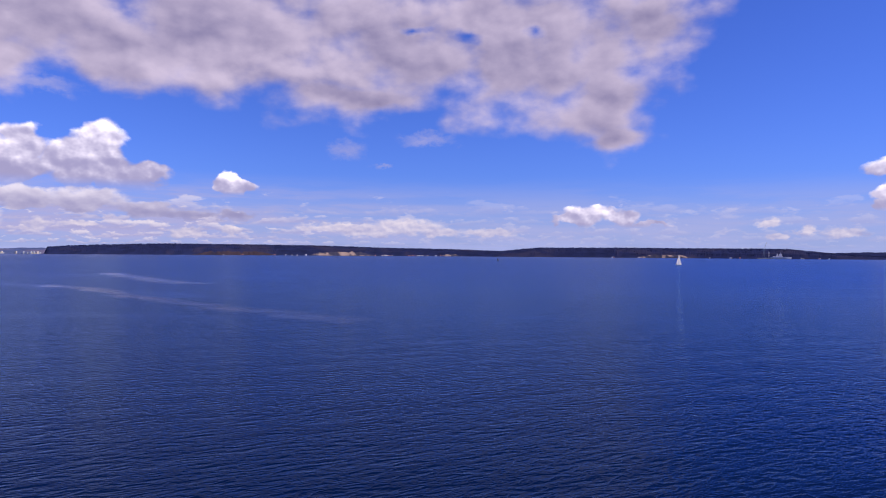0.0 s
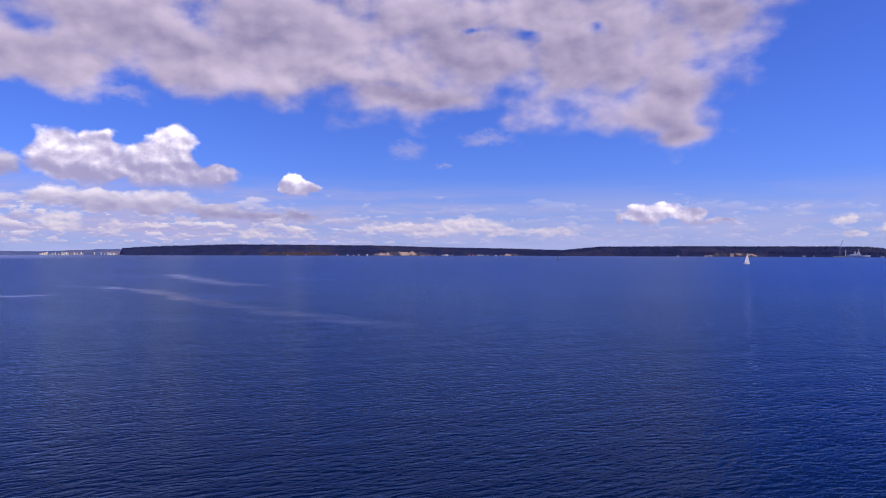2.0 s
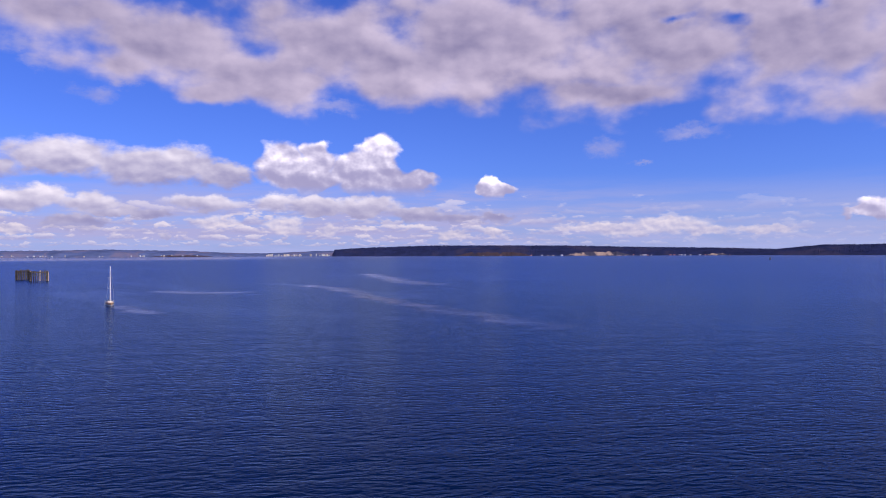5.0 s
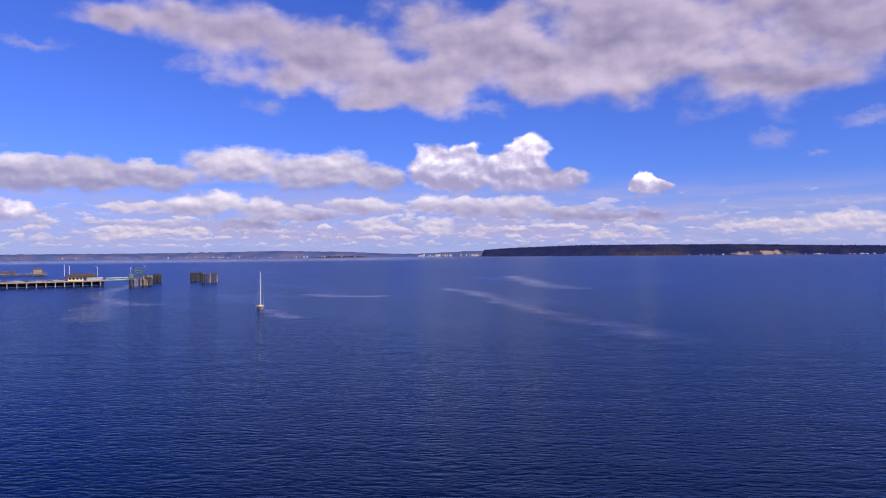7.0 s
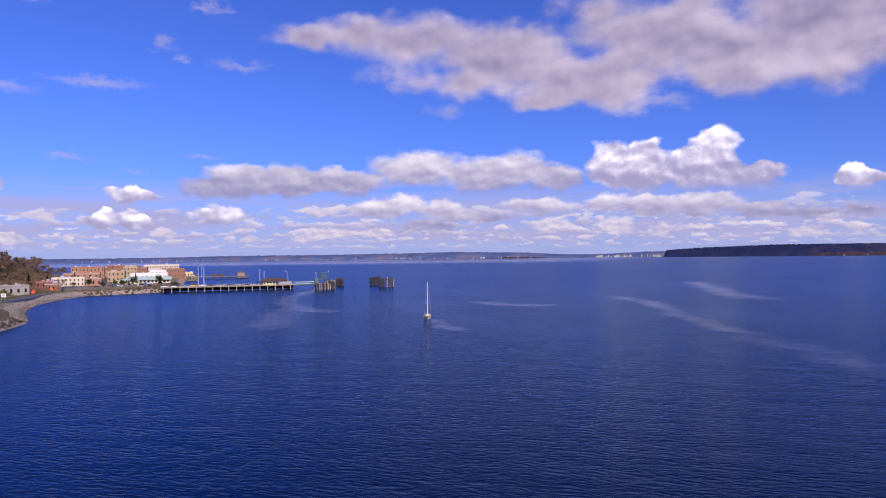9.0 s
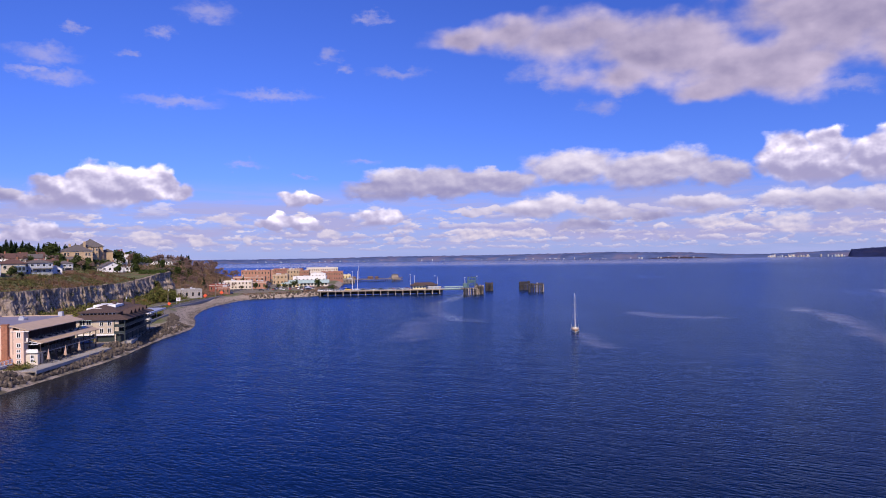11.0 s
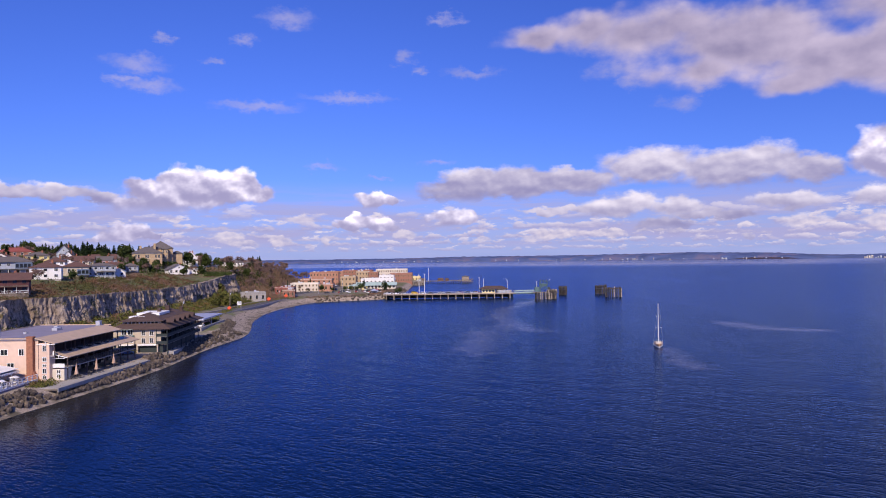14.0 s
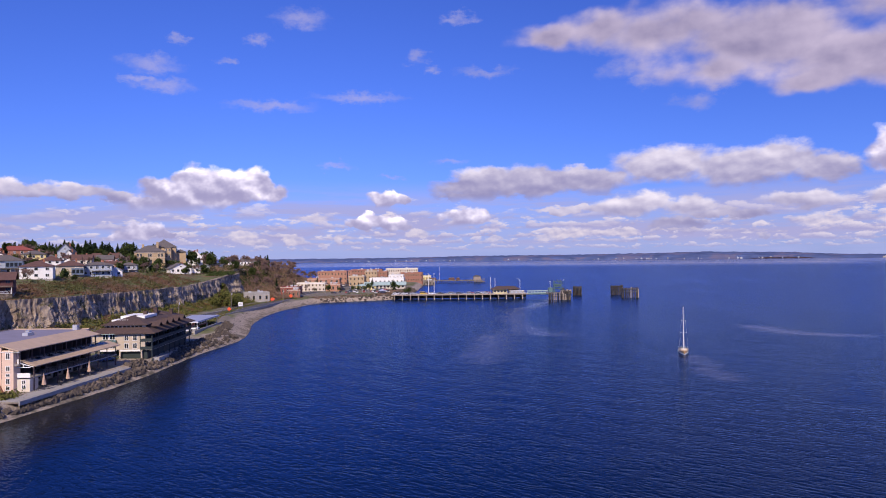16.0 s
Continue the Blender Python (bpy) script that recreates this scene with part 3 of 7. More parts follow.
def sheet(name, verts, faces, material, parent=None, smooth=True):
    mesh = bpy.data.meshes.new(name)
    mesh.from_pydata(verts, [], faces)
    mesh.materials.append(M[material])
    if smooth:
        mesh.polygons.foreach_set("use_smooth", [True] * len(mesh.polygons))
    ob = new(name, mesh)
    if parent:
        ob.parent = parent
    return ob


def twin(ob, parent, m):
    """Another object on the same mesh."""
    o = new(ob.name.split(".")[0], ob.data)
    o.parent, o.matrix_basis = parent, m
    return o


def thing(name, at, turn=0.0, label="", category="", group="", kind=""):
    """An empty at the thing's base."""
    ob = new(name)
    ob.matrix_basis = pose(*at, 0, 0, turn)
    return tagged(ob, label, category, group, kind)


def box(bm, x0, x1, y0, y1, z0, z1, bevel=0.0):
    made = bmesh.ops.create_cube(bm, size=1)["verts"]
    bmesh.ops.transform(bm, matrix=Matrix.Translation(((x0 + x1) / 2, (y0 + y1) / 2, (z0 + z1) / 2)) @ Matrix.Diagonal((x1 - x0, y1 - y0, z1 - z0, 1)), verts=made)
    if bevel:
        bmesh.ops.bevel(bm, geom=list({e for v in made for e in v.link_edges}), offset=bevel, segments=1, affect="EDGES")
    return bm


def boxed(*sizes, bevel=0.0):
    bm = bmesh.new()
    return box(bm, *sizes, bevel=bevel)


def rod(bm, a, b, r0, r1=None, sides=8):
    a, b = Vector(a), Vector(b)
    made = bmesh.ops.create_cone(bm, cap_ends=True, segments=sides, radius1=r0, radius2=r0 if r1 is None else r1, depth=(b - a).length)["verts"]
    turn = (b - a).to_track_quat("Z", "Y").to_matrix().to_4x4()
    bmesh.ops.transform(bm, matrix=Matrix.Translation((a + b) / 2) @ turn, verts=made)
    return bm


def prism(outline, y0, y1):
    """An outline in x and z drawn out along y."""
    bm = bmesh.new()
    near = [bm.verts.new((x, y0, z)) for x, z in outline]
    far = [bm.verts.new((x, y1, z)) for x, z in outline]
    bm.faces.new(near)
    bm.faces.new(far[::-1])
    for i in range(len(near)):
        bm.faces.new((near[i], far[i], far[i - 1], near[i - 1]))
    bmesh.ops.recalc_face_normals(bm, faces=bm.faces)
    return bm

# ---- water ----
def water():
    """A disc of sea that reaches past the far shores."""
    rings = [0, 60, 150, 300, 600, 1200, 2400, 4200, 5600]
    verts, faces, n = [(0, 300, 0)], [], 72
    for r in rings[1:]:
        verts += [(r * math.sin(2 * math.pi * k / n), 300 + r * math.cos(2 * math.pi * k / n), 0) for k in range(n)]
    faces += [(0, 1 + (k + 1) % n, 1 + k) for k in range(n)]
    for i in range(len(rings) - 2):
        a, b = 1 + i * n, 1 + (i + 1) * n
        faces += [(a + k, a + (k + 1) % n, b + (k + 1) % n, b + k) for k in range(n)]
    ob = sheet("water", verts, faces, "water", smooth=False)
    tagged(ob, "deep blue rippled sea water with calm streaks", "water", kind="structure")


water()

# ---- the shore and the hill ----
SHORE = np.array([(-900, -110), (60, -89), (112, -84.5), (131, -82), (150, -79), (175, -76), (220, -77), (259, -74), (282, -78), (319, -87), (365, -92.5), (403, -92.4), (450, -86), (476, -77),
                  (484, -52), (492, -34), (540, -28), (620, -23), (770, -21), (800, -30), (830, -80), (850, -170), (900, -300), (1200, -600)])
BROW = np.array([(-900, -135), (60, -132), (150, -143), (234, -147), (245, -140), (280, -137), (318, -136), (372, -134), (384, -129), (398, -131), (415, -148), (470, -162), (533, -167), (720, -170), (800, -188), (900, -420), (1200, -700)])
RIM = np.array([(-900, -135), (60, -132), (150, -143), (234, -147), (245, -140), (280, -138), (318, -137), (372, -137), (430, -137), (452, -133), (464, -136), (482, -155), (533, -167), (720, -170), (800, -188), (900, -420), (1200, -700)])


def shore_x(y):
    return sum(np.interp(np.asarray(y) + o, SHORE[:, 0], SHORE[:, 1]) for o in (-10, -5, 0, 5, 10)) / 5


def rim_x(y):
    return np.interp(y, RIM[:, 0], RIM[:, 1])


def rim_z(y):
    return np.interp(y, [150, 240, 320, 370, 410, 452, 480, 560, 760, 900], [17.0, 16.8, 15.8, 15.6, 17.4, 20.2, 20.4, 21.5, 19.0, 8.0])


def hill_z(x, y):
    """The ground behind the rim, where the houses stand."""
    back = np.clip(np.interp(y, BROW[:, 0], BROW[:, 1]) - x, 0, None)
    return np.interp(y, [150, 240, 370, 410, 560, 760, 900], [17.5, 17.6, 18.4, 19.0, 21.5, 19.0, 8.0]) + np.interp(back, [0, 14, 40, 75, 160, 330], [0, 1.2, 4.2, 7.5, 11.5, 13.5])


def land(x, y):
    """The height of the ground."""
    d = shore_x(y) - x
    riprap = np.interp(d, [-120, -10, 0, 1.4, 4.6, 6, 40], [-12, -1.6, -0.05, 0.5, 2.5, 2.6, 3.4])
    beach = np.interp(d, [-120, -10, 0, 4, 7, 9.5, 12, 45], [-12, -1.2, -0.05, 0.7, 1.8, 3.0, 3.4, 3.8])
    quay = np.interp(d, [-120, -10, 0, 4, 8, 60], [-12, -2, -0.05, 2.4, 3.5, 4.0])
    k = np.clip((y - 255) / 14, 0, 1)
    q = np.clip((y - 470) / 16, 0, 1)
    low = (riprap * (1 - k) + beach * k) * (1 - q) + quay * q
    c = rim_x(y) - x
    inland = np.clip(c / 18, 0, 1)
    top = rim_z(y) * (1 - inland) + hill_z(x, y) * inland
    steep = np.interp(y, [466, 492, 590, 650], [0, 0.4, 0.45, 1])
    foot, brow = -13 * (1 - steep) - 42 * steep, 1.0 * (1 - steep) + 6 * steep
    talus = low + np.clip((c - foot) / (-3 - foot), 0, 1) ** 1.5 * (4.2 * (1 - steep))
    up = np.clip((c + 1.0 * (1 - steep) + 40 * steep) / (brow + 1.0 * (1 - steep) + 40 * steep), 0, 1)
    up = up * up * (3 - 2 * up)
    return talus * (1 - up) + top * up


def ground():
    xs = np.concatenate([np.linspace(-1500, -460, 18), np.linspace(-430, -190, 41), np.arange(-186, -14, 1.5), np.linspace(-12, 110, 20)])
    ys = np.concatenate([np.linspace(-900, 60, 40), np.arange(64, 520, 2.2), np.arange(522, 930, 6.0), np.linspace(960, 1250, 10)])
    gx, gy = np.meshgrid(xs, ys)
    z = land(gx, gy)
    rough = np.array([noise.noise((x * 0.12, y * 0.12, 0)) + 0.5 * noise.noise((x * 0.4, y * 0.4, 3)) for x, y in zip(gx.ravel(), gy.ravel())]).reshape(z.shape)
    z = z + rough * np.where(z > 4.3, 0.5, np.where(z > 0.2, 0.10, 0.0))
    n = len(xs)
    verts = np.stack([gx.ravel(), gy.ravel(), z.ravel()], 1).tolist()
    faces = [(j * n + i, j * n + i + 1, (j + 1) * n + i + 1, (j + 1) * n + i) for j in range(len(ys) - 1) for i in range(n - 1)]
    ob = sheet("ground", verts, faces, "ground")
    tagged(ob, "gravel shore rising to a grassy bramble-covered bluff top", "ground", kind="structure")


def ground_material():
    m = bpy.data.materials.new("shore_ground")
    m.use_nodes = True
    m.node_tree.nodes.clear()
    n = Graph(m.node_tree)
    at = n.add("ShaderNodeNewGeometry").outputs["Position"]
    z = n.add("ShaderNodeSeparateXYZ")
    n.put(z.inputs[0], at)
    wobble = n.noise(at, 0.25, 4, 0.6).outputs["Fac"]
    z = n.math("MULTIPLY_ADD", n.math("SUBTRACT", wobble, 0.5), 1.6, z.outputs[2])
    pebble = n.ramp(n.noise(at, 2.2, 5, 0.7).outputs["Fac"], (0.25, (0.16, 0.13, 0.10)), (0.5, (0.33, 0.27, 0.215)), (0.75, (0.50, 0.43, 0.35)))
    weed = n.mix(n.step(n.noise(at, 0.16, 4, 0.6).outputs["Fac"], 0.45, 0.62), pebble, (0.10, 0.085, 0.055, 1))
    pebble = n.mix(n.step(z, 1.3, 0.5), pebble, weed)
    grass = n.ramp(n.noise(at, 0.5, 5, 0.65).outputs["Fac"], (0.3, (0.05, 0.065, 0.018)), (0.7, (0.16, 0.17, 0.05)))
    bramble = n.ramp(n.noise(at, 0.8, 5, 0.65).outputs["Fac"], (0.3, (0.07, 0.04, 0.022)), (0.7, (0.22, 0.125, 0.065)))
    turf = n.mix(n.step(n.noise(at, 0.045, 4, 0.6, distortion=0.5).outputs["Fac"], 0.44, 0.56), grass, bramble)
    dirt = n.ramp(n.noise(at, 0.7, 5, 0.6).outputs["Fac"], (0.3, (0.12, 0.10, 0.075)), (0.7, (0.24, 0.205, 0.16)))
    dirt = n.mix(n.step(n.noise(at, 0.09, 3, 0.6).outputs["Fac"], 0.5, 0.6), dirt, grass)
    tint = n.mix(n.step(z, 2.4, 3.2), pebble, dirt)
    tint = n.mix(n.step(z, 4.2, 5.6), tint, turf)
    s = n.add("ShaderNodeBsdfPrincipled")
    s.inputs["Roughness"].default_value = 0.95
    n.put(s.inputs["Base Color"], tint)
    b = n.add("ShaderNodeBump")
    b.inputs["Strength"].default_value, b.inputs["Distance"].default_value = 0.8, 0.25
    n.put(b.inputs["Height"], n.noise(at, 2.0, 5, 0.7).outputs["Fac"])
    n.put(s.inputs["Normal"], b.outputs[0])
    n.put(n.add("ShaderNodeOutputMaterial").inputs[0], s.outputs[0])
    return m


M["ground"] = ground_material()
ground()


def cliff(y0, y1, low, drop, label, seed=0.0):
    """A fissured rock face between the talus and the rim."""
    line = [Vector((float(rim_x(y)), y)) for y in np.arange(y0, y1, 0.7)]
    rows = 24
    verts, faces, along = [], [], 0.0
    for i, p in enumerate(line):
        t = (line[min(i + 1, len(line) - 1)] - line[max(i - 1, 0)]).normalized()
        out = Vector((t.y, -t.x))
        along += 0.0 if i == 0 else (p - line[i - 1]).length
        top = float(rim_z(p.y)) - drop + 0.25 + 0.5 * noise.noise((along * 0.15, 0, 9))
        for k in range(rows):
            f = k / (rows - 1)
            z = low + (top - low) * f
            s = along + 0.04 * z + 2.4 * noise.noise((along * 0.08, z * 0.22, 8)) + seed
            column = noise.noise((s * 0.07, z * 0.02, 1)) * 2.6 - abs(noise.noise((s * 0.23, z * 0.03, 5))) * 2.3
            fine = -abs(noise.noise((s * 0.6, z * 0.09, 2))) * 1.7 + noise.noise((s * 1.3, z * 0.4, 4)) * 0.55
            ledge = 0.6 * noise.noise((along * 0.05, z * 0.6, 7))
            lean = 4.0 * (1 - f) ** 1.3 + 2.2
            q = p + out * (lean + (column + fine + ledge) * min(1.0, 3.2 * (1 - f) + 0.45))
            verts.append((q.x, q.y, z))
        verts.append((p.x - out.x * 4.0, p.y - out.y * 4.0, top - 0.6))
    m = rows + 1
    for i in range(len(line) - 1):
        for k in range(m - 1):
            a = i * m + k
            faces.append((a, a + m, a + m + 1, a + 1))
    ob = sheet("cliff", verts, faces, "rock", smooth=False)
    tagged(ob, label, "cliff", kind="structure")


cliff(40, 606, 2.2, 0.0, "grey-brown fissured rock cliff below the bluff top")


# ---- far shores ----
def far_ridge(name, label, distance, deep, tops, material, centre=(-20, -40), jag=4.0, step=0.06):
    """A wooded shore: tops are pairs of azimuth in degrees and height in metres."""
    a0, a1 = tops[0][0], tops[-1][0]
    azs = np.arange(a0, a1 + 1e-6, step)
    hs = np.interp(azs, [t[0] for t in tops], [t[1] for t in tops])
    verts, faces, rows = [], [], 7
    for a, h in zip(azs, hs):
        s, c = math.sin(radians(a)), math.cos(radians(a))
        for k in range(rows):
            f = k / (rows - 1)
            r = distance + deep * f + 14 * noise.noise((a * 1.2, f * 3, 1))
            z = h * (f ** 0.45 if f < 1 else 0.9) * (1 + 0.10 * noise.noise((a * 2.5, f * 4, 2)))
            if 0 < k:
                z += jag * abs(noise.noise((a * 26, f * 9, 4)))
            verts.append((centre[0] + r * s, centre[1] + r * c, max(z, 0.0) if k else -1.0))
        # the back of the ridge falls to the water
    for i in range(len(azs) - 1):
        for k in range(rows - 1):
            b = i * rows + k
            faces.append((b, b + 1, b + rows + 1, b + rows))
    ob = sheet(name, verts, faces, material, smooth=False)
    tagged(ob, label, "hill", kind="structure")
    return ob


def far_trees(name, label, distance, deep, tops, count, centre=(-20, -40), tall=(3, 7), seed=3):
    """Conifers of a far wood, as one piece of stuff."""
    rng = random.Random(seed)
    verts, faces = [], []
    for _ in range(count):
        a = rng.uniform(tops[0][0], tops[-1][0])
        f = rng.uniform(0.03, 1) ** 0.8
        h = float(np.interp(a, [t[0] for t in tops], [t[1] for t in tops]))
        r, z = distance + deep * f, h * f ** 0.45 * 0.97
        x, y = centre[0] + r * math.sin(radians(a)), centre[1] + r * math.cos(radians(a))
        t, w = rng.uniform(*tall), rng.uniform(4.0, 8.5)
        turn, b = rng.uniform(0, 6.3), len(verts)
        for k in range(5):
            q = turn + k * 2 * math.pi / 5
            verts.append((x + w / 2 * math.cos(q) * rng.uniform(0.7, 1.2), y + w / 2 * math.sin(q), z - 3 + rng.uniform(0, t * 0.2)))
        verts.append((x + rng.uniform(-1, 1), y, z + t * rng.uniform(0.65, 1)))
        faces += [(b + k, b + (k + 1) % 5, b + 5) for k in range(5)]
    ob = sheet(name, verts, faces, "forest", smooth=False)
    tagged(ob, label, "woods", kind="stuff")


HEAD = [(37.2, 3), (37.4, 40), (39.6, 52), (42, 58), (44.9, 66), (47.3, 66), (52, 65), (56.8, 62), (63.1, 49), (67.7, 44), (71.4, 35), (72.5, 20), (73.5, 4)]
SOUTH = [(68.5, 8), (71.0, 28), (74.6, 57), (80.4, 60), (85.5, 58), (91.1, 57), (93.4, 54), (95.9, 33), (98, 20), (100, 12)]
BACK = [(94, 20), (95.9, 36), (99.2, 43), (104, 45), (118, 50), (140, 40), (165, 30), (190, 24), (212, 20)]
NORTH = [(-40, 26), (-13, 28), (-6.2, 28), (-1.6, 30), (3, 37), (9.9, 37), (11.4, 38), (16.6, 43), (20.8, 49), (26.5, 38), (29.9, 22), (32.1, 21), (36, 36), (39, 36), (42, 30)]
# these shores take their haze from the blue in their base colours
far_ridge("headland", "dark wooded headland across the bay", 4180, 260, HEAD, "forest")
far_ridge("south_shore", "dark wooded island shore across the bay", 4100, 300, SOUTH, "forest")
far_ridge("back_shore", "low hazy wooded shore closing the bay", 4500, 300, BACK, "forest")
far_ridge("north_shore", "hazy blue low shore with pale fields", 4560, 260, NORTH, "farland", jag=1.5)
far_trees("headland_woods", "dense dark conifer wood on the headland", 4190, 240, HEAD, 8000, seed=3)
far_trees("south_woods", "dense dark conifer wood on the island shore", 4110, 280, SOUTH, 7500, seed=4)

# ---- building parts ----
WINDOWS = {}


def window(parent, at, turn=0.0, w=1.0, h=1.3, trim="white", cross=True, name="window"):
    """A framed window whose outer face looks along local -y; at is the sill's middle."""
    key = (round(w, 2), round(h, 2), trim, cross)
    m = pose(*at, 0, 0, turn)
    if key not in WINDOWS:
        bm = bmesh.new()
        t = 0.11
        for x0, x1, z0, z1 in ((-w / 2 - t, -w / 2, -t, h + t), (w / 2, w / 2 + t, -t, h + t), (-w / 2, w / 2, h, h + t), (-w / 2 - t - 0.06, w / 2 + t + 0.06, -t, 0)):
            box(bm, x0, x1, -0.10, 0.05, z0, z1)
        if cross:
            box(bm, -0.04, 0.04, -0.08, 0.0, 0, h)
        frame_ob = part(name, bm, trim, parent)
        pane = part("pane", boxed(-w / 2, w / 2, -0.045, -0.02, 0, h), "glass", frame_ob)
        WINDOWS[key] = (frame_ob.data, pane.data)
        frame_ob.matrix_basis = m
        return frame_ob
    f = new(name, WINDOWS[key][0])
    f.parent, f.matrix_basis = parent, m
    p = new("pane", WINDOWS[key][1])
    p.parent = f
    return f


def slope(outline, y0, y1, name, material, parent, label=""):
    return part(name, prism(outline, y0, y1), material, parent, label)


def hip(x0, x1, y0, y1, z, rise, over=0.6, thick=0.22, run=None):
    """A hipped roof with a closed underside; run keeps a flat top when short."""
    bm = bmesh.new()
    x0, x1, y0, y1 = x0 - over, x1 + over, y0 - over, y1 + over
    k = min(x1 - x0, y1 - y0) / 2 if run is None else run
    low = [bm.verts.new(p) for p in ((x0, y0, z), (x1, y0, z), (x1, y1, z), (x0, y1, z))]
    mid = [bm.verts.new((v.co.x, v.co.y, z + thick)) for v in low]
    e = 0.03
    top = [bm.verts.new(p) for p in ((x0 + k - e, y0 + k - e, z + rise), (x1 - k + e, y0 + k - e, z + rise), (x1 - k + e, y1 - k + e, z + rise), (x0 + k - e, y1 - k + e, z + rise))]
    bm.faces.new(low[::-1]), bm.faces.new(top)
    for a, b in ((low, mid), (mid, top)):
        for i in range(4):
            bm.faces.new((a[i - 1], a[i], b[i], b[i - 1]))
    bmesh.ops.recalc_face_normals(bm, faces=bm.faces)
    return bm


def gable(w, y0, y1, z, rise, over=0.5, thick=0.2):
    """Two roof slopes over a ridge along y; x from -w/2 to w/2."""
    a = w / 2 + over
    drop = rise * over / (w / 2)
    return prism([(-a, z - drop), (0, z + rise), (a, z - drop), (a, z - drop + thick), (0, z + rise + thick * 1.3), (-a, z - drop + thick)], y0 - over, y1 + over)


def railing(parent, a, b, h=1.0, material="white", gap=0.35, name="railing"):
    """Top and bottom rails with balusters between two points."""
    a, b = Vector(a), Vector(b)
    bm = bmesh.new()
    n = max(2, round((b - a).length / gap))
    for i in range(n + 1):
        p = a.lerp(b, i / n)
        s = 0.05 if i % 6 == 0 else 0.022
        box(bm, p.x - s, p.x + s, p.y - s, p.y + s, p.z, p.z + h)
    for z in (0.12, h):
        rod(bm, a + Vector((0, 0, z)), b + Vector((0, 0, z)), 0.045, sides=4)
    return part(name, bm, material, parent)


# ---- the seaside inn ----
def inn():
    t = thing("inn", (-88.0, 146.0, 2.55), -2.2, "pink stucco three-storey inn with tan balcony roofs, on the seawall", "hotel")
    L = 34.0
    part("body", boxed(-24, -4.0, 0, L, -2, 9.45, bevel=0.05), "pink", t, "pink stucco walls")
    # upper sea wall: the balconies' shade is put into its dark colour
    part("sea_front", boxed(-4.0, -3.8, 0.05, L, 2.8, 9.4), "umber", t, "brownish wall behind the balconies, coloured dark for their shade")
    part("ground_front", boxed(-4.0, -3.8, 0.05, L, -2, 2.8), "tan", t, "tan stucco wall behind the boardwalk")
    for k in range(7):
        y = 6.0 + 4.25 * k
        slope([(-0.9, 6.37), (0.0, 6.085), (0.0, 6.135), (-0.9, 6.42)], y, y + 1.9, "skylight", "glass", t, "dark skylight in the awning roof")
    part("roof", boxed(-24.3, -4.2, -0.35, L + 0.3, 9.45, 9.72, bevel=0.04), "membrane", t, "flat grey membrane roof")
    bm = bmesh.new()
    for x0, x1, y0, y1 in ((-24.3, -4.2, -0.35, -0.1), (-24.3, -24.05, -0.1, L + 0.3), (-24.05, -4.2, L + 0.05, L + 0.3)):
        box(bm, x0, x1, y0, y1, 9.72, 9.95)
    part("parapet", bm, "tanroof", t)
    for x, y, a, b, h in ((-12, 19, 1.4, 2.4, 0.7), (-13.5, 22.5, 1.0, 1.0, 0.9), (-19, 6, 0.5, 0.5, 1.6), (-18, 6.8, 0.5, 0.5, 1.6), (-7.4, 32, 1.2, 1.2, 1.3), (-15, 12, 0.8, 0.8, 0.4)):
        part("roof_vent", boxed(x, x + a, y, y + b, 9.7, 9.7 + h, bevel=0.04), "galv", t)
    slope([(-4.6, 9.78), (0.1, 8.55), (0.1, 8.72), (-4.6, 10.0)], -0.4, L - 2.2, "upper_awning", "tanroof", t, "tan sheet-metal awning roof")
    slope([(-1.2, 6.25), (2.3, 5.15), (2.3, 5.32), (-1.2, 6.45)], 1.6, L + 3.4, "lower_awning", "tanroof", t, "tan sheet-metal awning roof")
    part("upper_balcony", boxed(-3.8, -0.5, 0.2, L - 2.4, 5.62, 5.84), "concrete", t)
    part("lower_balcony", boxed(-3.8, 1.7, 2.0, L + 2.6, 2.72, 2.94), "concrete", t)
    for face, z in ((-0.62, 5.84),):
        railing(t, (face, 3.0, z), (face, L - 2.6, z), 0.95, "darkmetal", 0.4)
    railing(t, (1.6, 5.0, 2.94), (1.6, L + 2.4, 2.94), 0.95, "darkmetal", 0.4)
    post = part("post", boxed(-0.09, 0.09, -0.09, 0.09, 0, 1), "umber", t)
    post.matrix_basis = pose(1.55, 2.2, 2.94) @ Matrix.Diagonal((1, 1, 2.3, 1))
    for k in range(1, 9):
        twin(post, t, pose(1.55, 2.2 + 4.25 * k, 2.94) @ Matrix.Diagonal((1, 1, 2.3, 1)))
    for k in range(9):
        twin(post, t, pose(1.55, 2.2 + 4.25 * k, 0.05) @ Matrix.Diagonal((1.3, 1.3, 2.67, 1)))
        if k < 8:
            twin(post, t, pose(-0.55, 0.6 + 4.25 * k, 5.84) @ Matrix.Diagonal((1, 1, 2.85, 1)))
    # partition walls between the balconies, and the rooms' doors and windows behind them, in the shade-dark umber
    for k in range(8):
        y = 1.0 + 4.1 * k
        for z, depth in ((0.05, 0.0), (2.94, 0.9), (5.84, 2.2)):
            part("partition", boxed(-3.8, -3.8 + depth + 0.25, y - 0.08, y + 0.08, z, z + 2.55), "umber", t) if depth else None
            window(t, (-3.8, y + 1.2, z + 0.25), 90, 1.5, 1.95, "umber", True, "balcony_door")
            window(t, (-3.8, y + 2.9, z + 0.85), 90, 0.9, 1.2, "umber", False)
    # south end: stair pier with slit windows, open corner loggias, braces under the awnings
    part("end_pier", boxed(-3.8, -1.35, -0.12, 2.2, -1.5, 8.75, bevel=0.04), "pink", t)
